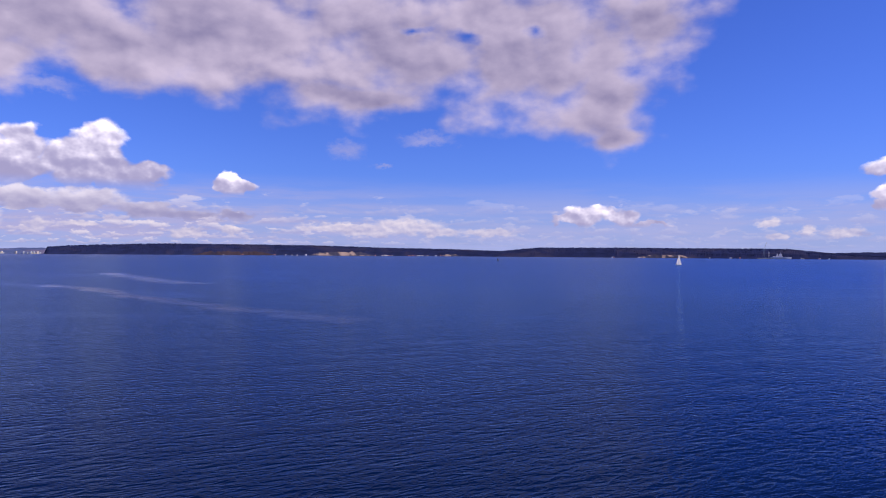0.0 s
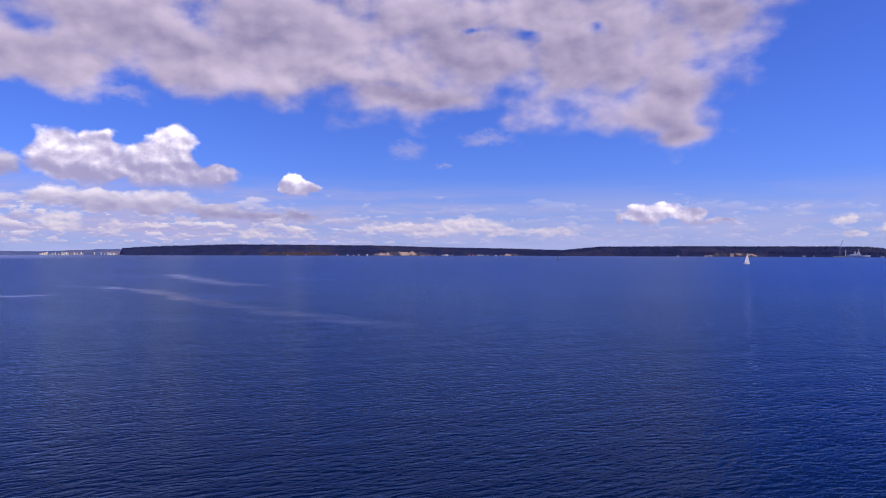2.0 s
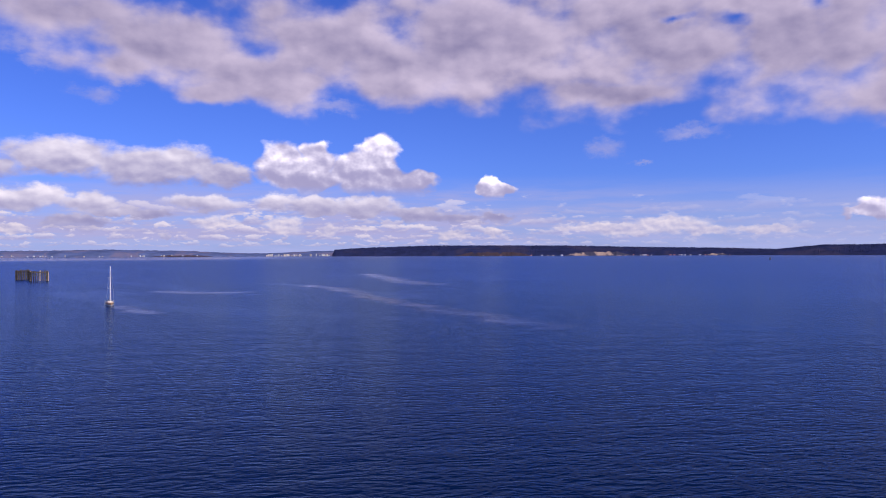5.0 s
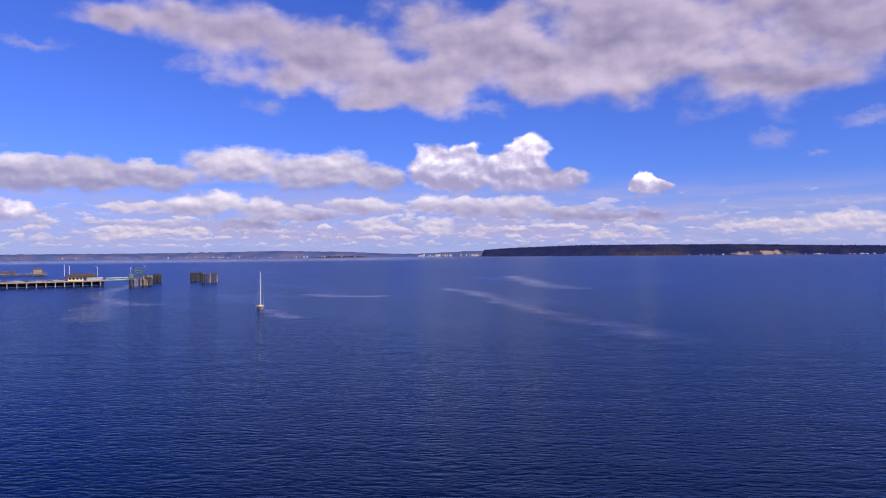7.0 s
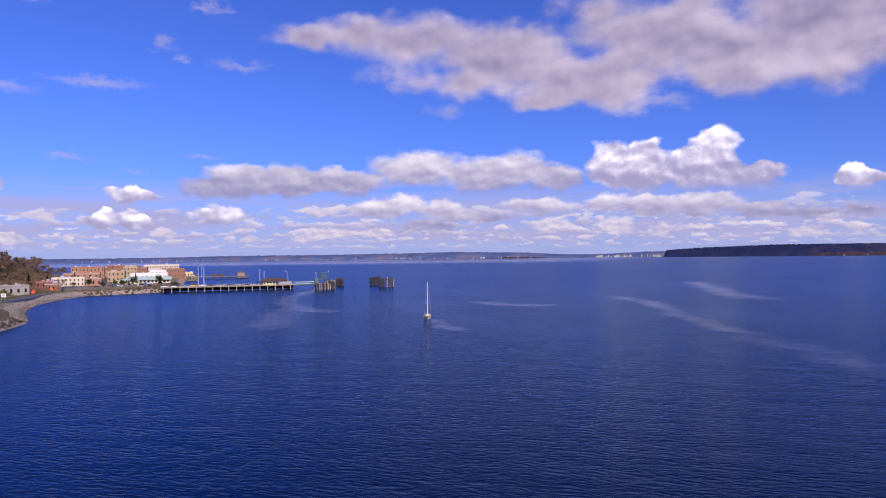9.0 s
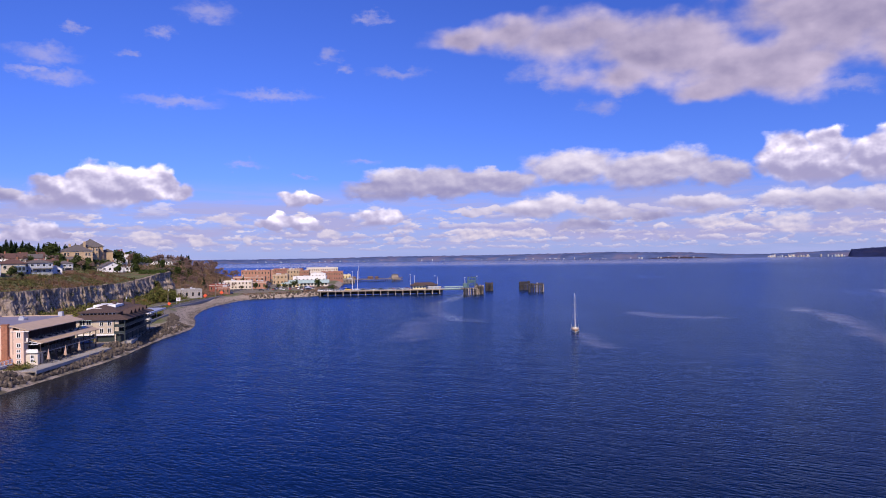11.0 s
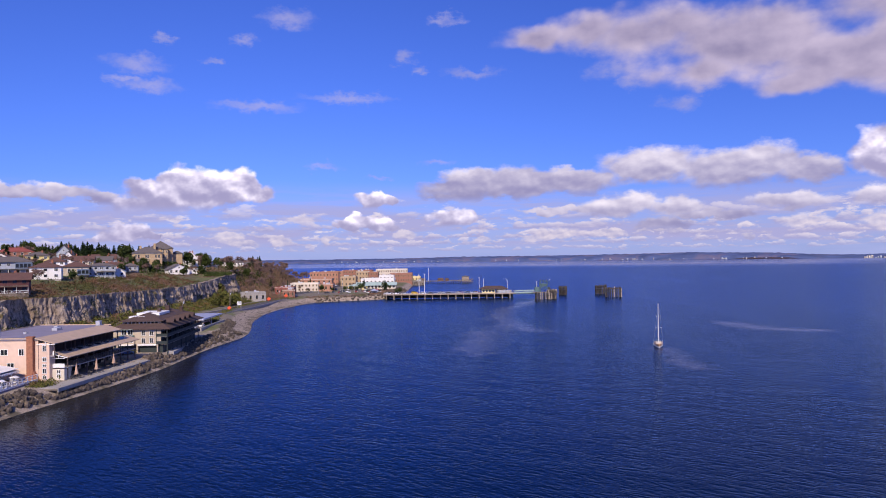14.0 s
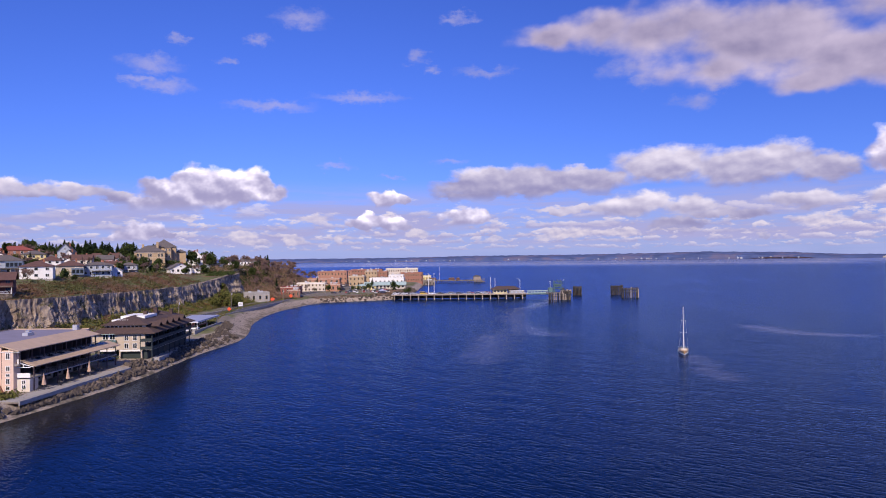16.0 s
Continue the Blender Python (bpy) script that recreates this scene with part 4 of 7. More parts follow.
    part("end_wing", boxed(-1.35, 1.5, 0.9, 3.8, -1.5, 2.6, bevel=0.04), "cream", t)
    for z, h in ((7.0, 1.2), (4.6, 0.9), (3.4, 0.5), (1.9, 1.0), (0.6, 0.7)):
        window(t, (-2.5, -0.12, z), 0, 0.75, h)
    for z in (0.7, 1.7):
        window(t, (0.2, 0.9, z), 0, 0.7, 0.7)
    for z, x0, x1 in ((2.94, -1.3, 1.5), (5.84, -1.3, -0.6)):
        part("loggia_rail", boxed(x0, x1, 0.98, 1.08, z, z + 0.95, bevel=0.02), "white", t)
    bm = bmesh.new()
    for a, b in (((-1.3, 1.0, 5.1), (1.6, 1.0, 5.1)), ((-1.3, 1.0, 6.1), (2.2, 1.0, 5.2)), ((0.1, 1.0, 5.1), (0.1, 1.0, 5.7))):
        rod(bm, a, b, 0.09, sides=4)
    part("truss", bm, "white", t, "white timber truss")
    bm = bmesh.new()
    for a, b in (((-4.4, -0.2, 8.45), (0.0, -0.2, 8.45)), ((-4.4, -0.2, 9.7), (0.0, -0.2, 8.6)), ((-2.2, -0.2, 8.45), (-2.2, -0.2, 9.1))):
        rod(bm, a, b, 0.09, sides=4)
    part("truss", bm, "white", t, "white timber truss")
    bm = boxed(-6.5, -4.6, -0.95, 0.05, -2, 1.6, bevel=0.03)
    box(bm, -6.2, -4.75, -0.95, 0.05, 1.6, 10.1)
    box(bm, -6.3, -4.65, -1.05, 0.12, 10.1, 10.35)
    part("chimney", bm, "darkbrick", t, "tall red brick chimney")
    bm = prism([(-4.7, 2.6), (-3.4, 0.2), (-3.4, -1.5), (-4.7, -1.5)], -0.9, -0.13)
    part("chimney_shoulder", bm, "darkbrick", t)
    for x, z, w, h in ((-7.9, 6.0, 1.1, 1.4), (-11.9, 6.1, 1.5, 1.2), (-16.2, 6.0, 1.2, 1.2), (-20.5, 6.0, 1.2, 1.2), (-10.4, 3.0, 1.5, 1.2), (-16.4, 2.9, 1.1, 1.3), (-20.6, 2.9, 1.1, 1.3)):
        window(t, (x, 0, z), 0, w, h)


inn()


def terrace():
    """The white-railed terrace at the inn's south end."""
    t = thing("terrace", (-91.6, 121.0, 2.5), -1.0, "inn terrace with white railing and canvas canopy over tables", "terrace")
    part("wall", boxed(-13, 0, -12, 23.4, -3, 0.55, bevel=0.05), "membrane", t, "grey retaining wall")
    part("floor", boxed(-12.9, -0.3, -11.9, 23.2, 0.55, 0.62), "concrete", t)
    part("kerb", boxed(-0.3, 0.02, -12, 23.4, 0.55, 0.95, bevel=0.03), "white", t)
    bm = bmesh.new()
    for k in range(20):
        y = -11.8 + 1.85 * k
        box(bm, -0.22, -0.04, y, y + 0.18, 0.95, 2.0)
    for z in (1.42, 1.92):
        box(bm, -0.2, -0.06, -11.8, 23.4, z, z + 0.12)
    part("railing", bm, "white", t, "white painted railing")
    slope([(-11.5, 4.0), (-3.6, 2.9), (-3.6, 3.0), (-11.5, 4.12)], -11, 22.6, "canopy", "blueroof", t, "pale sloping canopy")
    tooth = part("scallop", boxed(-3.64, -3.56, 0, 0.30, 2.62, 2.96), "white", t, "white scalloped canopy edge")
    for k in range(60):
        twin(tooth, t, pose(0, -11 + 0.56 * k, 0))
    slope([(-10.5, 4.5), (-4.0, 3.35), (-4.0, 3.45), (-10.5, 4.65)], 10, 22.9, "awning", "white", t, "white canvas awning")
    leg = part("canopy_post", rod(bmesh.new(), (-3.8, -10, 0.6), (-3.8, -10, 3.0), 0.07), "white", t)
    for k in range(1, 6):
        twin(leg, t, pose(0, 6 * k, 0))
    for k, (y, s) in enumerate(((-9, 1.6), (-5, 1.2), (2, 2.2), (5.5, 1.6), (9.5, 2.4), (13, 1.8), (18, 2.0))):
        c = thing("garden_swing", (-93.4, 121 + y, 3.15), -14 + 9 * (k % 4), "white slatted garden swing seat on the inn terrace", "garden seat", "terrace seats")
        bm = prism([(-0.95, 0), (-0.85, 0), (-0.55, 1.65), (-0.65, 1.65)], 0, 0.09)
        for q in (0.0, s * 0.5):
            for z0 in (-0.95, 0.60):
                rod(bm, (z0, q, 0), (z0 * 0.6, q, 1.62), 0.06, sides=4)
        part("frame", bm, "white", c)
        part("canopy", prism([(-0.95, 1.5), (0.75, 1.35), (0.75, 1.43), (-0.2, 1.82), (-0.95, 1.6)], -0.12, s * 0.5 + 0.12), "white", c)
        part("seat", boxed(-0.5, 0.45, 0.05, s * 0.5 - 0.05, 0.42, 0.50), "white", c)
        slats = bmesh.new()
        for j in range(5):
            box(slats, -0.62 + 0.02 * j, -0.56 + 0.02 * j, 0.05, s * 0.5 - 0.05, 0.55 + 0.17 * j, 0.67 + 0.17 * j)
        part("backrest", slats, "white", c)


terrace()


def sea_walk():
    """The planked walk on the seawall in front of the inn."""
    t = thing("boardwalk", (-88.0, 146.0, 2.55), -4.2, "grey timber boardwalk along the seawall", "boardwalk", kind="structure")
    part("fascia", boxed(6.05, 6.25, -9, 33, -0.75, 0.06), "concrete", t)
    bm = bmesh.new()
    for k in range(14):
        box(bm, 5.6, 6.0, -8.6 + 3.1 * k, -8.25 + 3.1 * k, -2.2, -0.12)
    part("pier_posts", bm, "timber", t)
    plank = part("plank", boxed(1.0, 6.05, 0, 0.27, -0.1, 0.05), "concrete", t)
    plank.matrix_basis = pose(0, -9, 0)
    for k in range(1, 148):
        twin(plank, t, pose(0, -9 + 0.285 * k, 0.004 * (k % 3)))
    part("joists", boxed(1.0, 6.0, -9, 33, -0.4, -0.11), "timber", t)
    u = None
    for x, y in ((-84.9, 149.2), (-83.7, 156.5), (-83.9, 166.3)):
        if u is None:
            u = thing("umbrella", (x, y, 2.61), 0, "closed buff canvas patio umbrella on the boardwalk", "umbrella", "patio umbrellas")
            bm = bmesh.new()
            for k in range(8):
                q = 2 * math.pi * k / 8
                rod(bm, (0.28 * math.cos(q), 0.28 * math.sin(q), 1.0), (0.02 * math.cos(q), 0.02 * math.sin(q), 3.5), 0.17, 0.02, 5)
            part("canopy", bm, "buff", u, "folded buff canvas")
            part("pole", rod(bmesh.new(), (0, 0, 0), (0, 0, 3.7), 0.035), "timber", u)
            part("base", rod(bmesh.new(), (0, 0, 0), (0, 0, 0.12), 0.32, 0.26, 12), "darkmetal", u)
        else:
            copy_thing(u, pose(x, y, 2.61))
    s = None
    rng = random.Random(8)
    for k in range(16):
        m = pose(-84.9 + rng.uniform(-1.0, 1.2), 148 + 1.75 * k, 2.61, 0, 0, rng.uniform(0, 360))
        if s is None:
            s = thing("patio_chair", (0, 0, 0), 0, "dark patio armchair on the boardwalk", "chair", "patio chairs")
            s.matrix_basis = m
            part("seat", boxed(-0.28, 0.28, -0.27, 0.27, 0.40, 0.48, bevel=0.02), "darkmetal", s)
            part("backrest", boxed(-0.28, 0.28, 0.22, 0.28, 0.48, 0.98, bevel=0.02), "darkmetal", s)
            for x in (-0.25, 0.25):
                part("armrest", boxed(x - 0.03, x + 0.03, -0.25, 0.24, 0.64, 0.69), "darkmetal", s)
                for y in (-0.22, 0.22):
                    part("leg", boxed(x - 0.02, x + 0.02, y - 0.02, y + 0.02, 0, 0.42), "darkmetal", s)
        else:
            copy_thing(s, m)
    b = None
    for k in range(6):
        m = pose(-84.3, 150 + 4.6 * k, 2.61)
        if b is None:
            b = thing("patio_table", (0, 0, 0), 0, "round weathered patio table on the boardwalk", "table", "patio tables")
            b.matrix_basis = m
            part("tabletop", rod(bmesh.new(), (0, 0, 0.71), (0, 0, 0.75), 0.55, sides=16), "timber", b)
            part("stem", rod(bmesh.new(), (0, 0, 0), (0, 0, 0.71), 0.05), "darkmetal", b)
            part("foot", rod(bmesh.new(), (0, 0, 0), (0, 0, 0.05), 0.3, 0.25, 10), "darkmetal", b)
        else:
            copy_thing(b, m)


sea_walk()


# ---- the brown-roofed waterfront hotel ----
def hotel():
    t = thing("waterfront_hotel", (-80.2, 193.4, 2.75), 4.2, "brown hip-roofed waterfront hotel with green balconies above the shore", "hotel")
    W, L = 16.0, 38.0
    # solid box whose dark colour stands for the shade of the parking level
    part("podium", boxed(-W + 0.4, -1.6, 0.9, L - 0.6, -2.5, 2.55), "deepgreen", t, "parking level, a solid box coloured dark like its shade")
    part("wall", boxed(-W, -1.9, 0, L, 2.55, 6.95, bevel=0.04), "tan", t, "tan stucco walls")
    part("skirt_roof", hip(-W, 0.2, 0, L, 6.85, 1.75, 0.85, 0.2, 3.4), "shingle", t, "brown shingled skirt roof")
    part("upper_wall", boxed(-W + 2.4, -2.5, 2.3, L - 2.3, 7.9, 9.05), "cream", t)
    for y0, y1, x1, z in ((2.3, 16.0, -2.6, 9.05), (14.6, 26.0, -3.4, 9.25), (25.0, L - 2.3, -2.6, 8.9)):
        part("roof", hip(-W + 2.6, x1, y0, y1, z, 2.2, 0.9, 0.2), "shingle", t, "brown shingled hip roof")
    for k in range(5):
        y = 5.5 + 5.6 * k
        bm = gable(2.8, -2.6, 2.2, 0, 0.9, 0.25, 0.15)
        d = part("dormer", bm, "shingle", t)
        d.matrix_basis = pose(-2.2, y, 8.6, 0, 0, 90)
    part("roof_well", boxed(-11.6, -4.8, 8.5, 19.0, 10.3, 11.1, bevel=0.05), "white", t, "white flat roof well")
    part("roof_well_step", boxed(-12.6, -8.0, 4.6, 9.0, 9.7, 10.35, bevel=0.05), "white", t)
    for x, y, h in ((-7.0, 13.5, 11.9), (-6.4, 20.8, 12.3), (-8.5, 27.0, 12.1), (-5.0, 31, 11.3)):
        bm = boxed(x, x + 1.0, y, y + 1.0, 8.8, h, bevel=0.03)
        box(bm, x - 0.1, x + 1.1, y - 0.1, y + 1.1, h, h + 0.15)
        part("chimney", bm, "shingle", t)
    # south face
    for x in (-4.6, -6.9):
        for z in (2.9, 5.1):
            window(t, (x, 0, z), 0, 0.95, 1.35)
    for z in (2.7, 5.0):
        window(t, (-10.6, -0.02, z + 0.4), 0, 1.3, 1.5)
        window(t, (-12.4, -0.02, z + 0.4), 0, 1.3, 1.5)
    part("bay", boxed(-13.6, -9.4, -0.9, 0.0, 4.55, 5.2, bevel=0.03), "steel", t, "green balcony front")
    part("bay_floor", boxed(-13.6, -9.4, -0.9, 0.0, 2.2, 2.6, bevel=0.03), "white", t)
    slope([(-13.4, 6.9), (-9.6, 6.9), (-9.6, 7.0), (-13.4, 7.0)], -1.1, 0.0, "bay_awning", "greenroof", t, "pale green awning")
    part("white_band", boxed(-8.6, -3.2, -0.05, 0.0, 2.05, 2.55), "white", t)
    # garage gate and pillars under the south face
    for x in (-14.6, -8.9, -3.2):
        part("pillar", boxed(x, x + 0.45, 0.0, 0.45, -1.5, 2.55), "tan", t)
    # upper windows
    for k in range(9):
        window(t, (-W + 3.4 + 1.1 * k, 2.3, 8.2), 0, 0.85, 0.7, "white", False)
    for k in range(14):
        window(t, (-2.5, 4 + 2.2 * k, 8.2), 90, 1.2, 0.7, "deepgreen", False)
    # dark sheet over the cream wall, painting the shade under the eaves
    part("upper_wall_shade", boxed(-2.52, -2.46, 2.4, L - 2.4, 7.9, 9.0), "deepgreen", t)
    # sea-side balconies
    # dark sheet over the tan wall, painting the shade behind the balconies
    part("balcony_wall", boxed(-1.9, -1.8, 0.1, L - 0.1, 2.55, 6.9), "deepgreen", t)
    for z in (2.35, 4.55):
        part("balcony", boxed(-1.8, 0.0, 0, L, z, z + 0.22), "concrete", t)
        part("balcony_front", boxed(-0.06, 0.04, 0, L, z + 0.1, z + 0.95, bevel=0.01), "deepgreen", t, "dark green balcony rail")
        part("balcony_end", boxed(-3.2, 0.0, -0.06, 0.06, z + 0.1, z + 0.95, bevel=0.01), "deepgreen", t, "dark green balcony rail")
    post = part("post", boxed(-0.12, 0.12, -0.12, 0.12, 0, 1), "deepgreen", t, "dark green post")
    post.matrix_basis = pose(-0.1, 0.1, -1.6) @ Matrix.Diagonal((1, 1, 8.5, 1))
    for k in range(1, 8):
        twin(post, t, pose(-0.1, 0.1 + 5.1 * k, -1.6) @ Matrix.Diagonal((1, 1, 8.5, 1)))
    twin(post, t, pose(-3.2, 0.1, -1.6) @ Matrix.Diagonal((1, 1, 8.5, 1)))
    for k in range(14):
        for z in (2.6, 4.8):
            window(t, (-1.8, 1.6 + 2.5 * k, z), 90, 1.5, 1.9, "deepgreen", True, "balcony_door")
    part("porch", boxed(-0.6, 1.6, 0.8, 9.5, -1.6, 0.1, bevel=0.04), "concrete", t, "concrete sea terrace")


hotel()

# ---- the houses on the bluff ----
HOUSES = [(-207, 506), (-205, 520), (-195, 515)]


def house(name, at, turn, w, d, h, roof, rise, wall, roof_mat, label, storeys=1, over=0.5, chimney=True, porch=False, windows=3, trim="white"):
    """A house whose front looks along local -y; w along x, d along y. A gable's ridge runs along y unless roof is 'side'."""
    x, y = at
    HOUSES.append(at)
    z = float(land(x, y))
    t = thing(name, (x, y, z - 0.1), turn, label, "house")
    part("foundation", boxed(-w / 2 + 0.1, w / 2 - 0.1, -d / 2 + 0.1, d / 2 - 0.1, -3.0, 0.25), "concrete", t)
    if roof == "hip":
        part("wall", boxed(-w / 2, w / 2, -d / 2, d / 2, 0.2, h + 0.1), wall, t)
        part("roof", hip(-w / 2, w / 2, -d / 2, d / 2, h, rise, over), roof_mat, t)
    elif roof == "flat":
        part("wall", boxed(-w / 2, w / 2, -d / 2, d / 2, 0.2, h), wall, t)
        part("roof", boxed(-w / 2 - over, w / 2 + over, -d / 2 - over, d / 2 + over, h, h + 0.3, bevel=0.04), roof_mat, t)
    else:
        a, b = (w, d) if roof == "gable" else (d, w)
        bm = prism([(-a / 2, 0.2), (a / 2, 0.2), (a / 2, h), (0, h + rise), (-a / 2, h)], -b / 2, b / 2)
        wl = part("wall", bm, wall, t)
        rf = part("roof", gable(a, -b / 2, b / 2, h, rise, over), roof_mat, t)
        if roof == "side":
            wl.matrix_basis = rf.matrix_basis = pose(0, 0, 0, 0, 0, 90)
    per = h / storeys
    for s in range(storeys):
        zz = 0.2 + per * s + per * 0.36
        for k in range(windows):
            window(t, (-w / 2 + w * (k + 0.5) / windows, -d / 2, zz), 0, min(1.3, w / windows * 0.5), per * 0.42, trim, k % 2 == 0)
        for k in range(2):
            window(t, (w / 2, -d / 2 + d * (k + 0.5) / 2, zz), 90, 1.0, per * 0.42, trim)
            window(t, (-w / 2, -d / 2 + d * (k + 0.5) / 2, zz), -90, 1.0, per * 0.42, trim)
    if roof == "gable" and rise > 2:
        window(t, (0, -d / 2, h + rise * 0.2), 0, 0.9, 1.0, trim)
    if chimney:
        bm = boxed(-0.4, 0.4, -0.4, 0.4, h * 0.5, h + rise + 0.8, bevel=0.02)
        box(bm, -0.48, 0.48, -0.48, 0.48, h + rise + 0.8, h + rise + 0.95)
        c = part("chimney", bm, "darkbrick", t)
        c.matrix_basis = pose(w * 0.18, d * 0.12, 0)
    if porch:
        part("porch_floor", boxed(-w / 2, w / 2, -d / 2 - 2.2, -d / 2, -2.5, 0.25), "timber", t)
        part("porch_roof", boxed(-w / 2 - 0.2, w / 2 + 0.2, -d / 2 - 2.4, -d / 2, per - 0.15, per + 0.05), roof_mat, t)
        bm = bmesh.new()
        for k in range(5):
            px = -w / 2 + 0.2 + (w - 0.4) * k / 4
            box(bm, px - 0.08, px + 0.08, -d / 2 - 2.2, -d / 2 - 2.04, 0.2, per - 0.1)
        part("porch_posts", bm, "white", t)
        railing(t, (-w / 2 + 0.2, -d / 2 - 2.12, 0.25), (w / 2 - 0.2, -d / 2 - 2.12, 0.25), 0.9, "white", 0.4)
    return t


def balcony(t, x0, x1, y, z, depth=1.8, material="white"):
    part("deck", boxed(x0, x1, y - depth, y, z - 0.2, z), "timber", t)
    railing(t, (x0 + 0.1, y - depth + 0.1, z), (x1 - 0.1, y - depth + 0.1, z), 0.9, material, 0.4)
    bm = bmesh.new()
    for x in (x0 + 0.15, (x0 + x1) / 2, x1 - 0.15):
        box(bm, x - 0.07, x + 0.07, y - depth + 0.05, y - depth + 0.2, -2, z)
    part("deck_posts", bm, material, t)


t = house("blue_grey_house", (-195, 309), 28, 18, 11, 6.2, "hip", 2.6, "bluegrey", "greyroof", "large blue-grey two-storey house with a low hip roof", 2, 0.8, porch=True, windows=5)
part("sun_porch", boxed(2.5, 9.2, -6.4, -5.5, 3.0, 6.0), "slateblue", t, "dark blue glazed sun porch")
for k in range(4):
    window(t, (3.4 + 1.55 * k, -6.4, 3.7), 0, 1.2, 1.7, "slateblue", False)
t = house("maroon_house", (-157, 243), 26, 15, 10, 5.2, "side", 2.1, "maroon", "browntile", "dark maroon house with verandas at the cliff edge", 2, 0.9, porch=True, windows=5, trim="maroon")
balcony(t, -7.3, 7.3, -5.0, 2.9, 1.9, "maroon")
t = house("maroon_annex", (-170, 238), 26, 12, 9, 3.0, "side", 2.0, "maroon", "redroof", "low red-roofed wing beside the maroon house", 1, 0.6, chimney=False)
t = house("white_house", (-176, 305), 24, 12.5, 11, 5.4, "hip", 2.5, "white", "browntile", "white stucco house with a red-brown hip roof", 2, 0.5, windows=3)
t = house("white_house", (-181, 318), 24, 7, 10, 4.2, "hip", 2.0, "white", "browntile", "white stucco wing with a red-brown roof", 1, 0.5, chimney=False, windows=4)
t = house("grey_house", (-180, 340), 22, 11.6, 10, 4.6, "hip", 2.6, "tan", "browntile", "pale house with a glazed dark porch and brown roof", 1, 0.7, windows=2)
part("sun_porch", boxed(0.8, 6.2, -6.6, -5.0, 0.4, 3.6), "slateblue", t, "dark glazed porch")
for k in range(3):
    window(t, (1.8 + 1.7 * k, -6.6, 1.2), 0, 1.3, 1.7, "slateblue", False)
t = house("yellow_house", (-228, 392), 26, 12, 10, 6.4, "hip", 2.2, "yellow", "greyroof", "pale yellow two-storey house with a grey hip roof", 2, 0.6, windows=3)
part("side_wing", boxed(6, 10.5, -4, 4, -1, 4.9), "bluegrey", t)
part("side_roof", hip(6, 10.5, -4, 4, 4.9, 1.4, 0.4), "greyroof", t)
t = house("brick_hall", (-292, 480), 26, 22, 14, 7.2, "hip", 3.2, "brick", "redroof", "red brick hall with a red roof among trees", 2, 0.5, windows=5)
t = house("gabled_house", (-272, 508), 18, 10, 13, 7.2, "gable", 5.4, "bluegrey", "greyroof", "grey house with steep white-trimmed gable", 2, 0.7, windows=2)
t = house("gabled_house", (-255, 480), 18, 7.5, 9, 4.6, "gable", 4.2, "white", "greyroof", "small white house with a steep grey gable", 1, 0.6, windows=2)
t = house("brown_house", (-240, 500), 20, 16, 10, 3.8, "side", 3.2, "bluegrey", "browntile", "low house with a broad brown roof", 1, 0.7, windows=4)
t = house("veranda_house", (-171, 348), 22, 13, 9, 5.6, "hip", 1.6, "bluegrey", "greyroof", "grey-white house with glazed blue verandas above the cliff", 2, 0.5, windows=5)
balcony(t, -2.5, 6.3, -4.5, 3.0, 2.2, "bluegrey")
t = house("garden_cottage", (-166, 356), 22, 6.5, 6, 3.0, "gable", 1.8, "white", "bluegrey", "small white cottage with pale blue door", 1, 0.4, chimney=False, windows=2)
t = house("salmon_house", (-180, 384), 20, 8, 8, 3.9, "side", 1.6, "salmon", "browntile", "salmon-pink house with a low roof", 1, 0.4, windows=3)
t = house("porch_house", (-176, 394), 20, 8.5, 8, 3.6, "hip", 1.8, "bluegrey", "greyroof", "grey-white house with a railed deck", 1, 0.5, windows=3)
balcony(t, -4, 4, -4.0, 1.2, 2.0)
t = house("bungalow", (-252, 540), 15, 13, 10, 3.4, "side", 2.6, "bluegrey", "greyroof", "grey-roofed bungalow below the firs", 1, 0.6, windows=4)
t = house("white_bungalow", (-170, 452), 32, 13, 12, 3.6, "gable", 3.3, "white", "greyroof", "white clapboard bungalow with a grey gable roof on the bluff", 1, 0.7, windows=4)
t = house("white_annex", (-169, 476), 25, 8.0, 6, 3.4, "flat", 0.3, "white", "white", "flat-roofed white annex with pillars", 1, 0.5, chimney=False, windows=2)
t = house("blue_roof_house", (-208, 512), 15, 11, 9, 4.4, "gable", 3.0, "white", "slateblue", "white house with slate-blue roof and gable", 1, 0.5, windows=3)
t = house("cream_house", (-213, 489), 16, 15, 9, 3.3, "side", 2.9, "cream", "greyroof", "cream house with a broad grey roof", 1, 0.6, windows=4)
t = house("red_roof_house", (-203, 575), 24, 10.5, 15, 7.0, "gable", 5.4, "white", "redroof", "tall white gabled house with a bright red roof", 2, 0.4, windows=2)
part("dormer", prism([(5.4, 6.6), (7.0, 6.6), (7.0, 8.6), (5.4, 8.9)], -2, 2), "white", t)
t = house("carport", (-180, 548), 12, 15, 6, 3.6, "flat", 0.3, "bluegrey", "concrete", "low open carport with a flat pale roof", 1, 0.9, chimney=False, windows=3)
for x, y, mat, rm, w in ((-206, 690, "white", "greyroof", 9), (-203, 722, "white", "greyroof", 10), (-201, 750, "bluegrey", "greyroof", 7), (-197, 765, "cream", "browntile", 12)):
    house("hill_house", (x, y), 14, w, 9, 4.6, "side", 2.6, mat, rm, "small %s house on the wooded hill crest" % ("cream" if mat == "cream" else "pale"), 1, 0.5, windows=3)
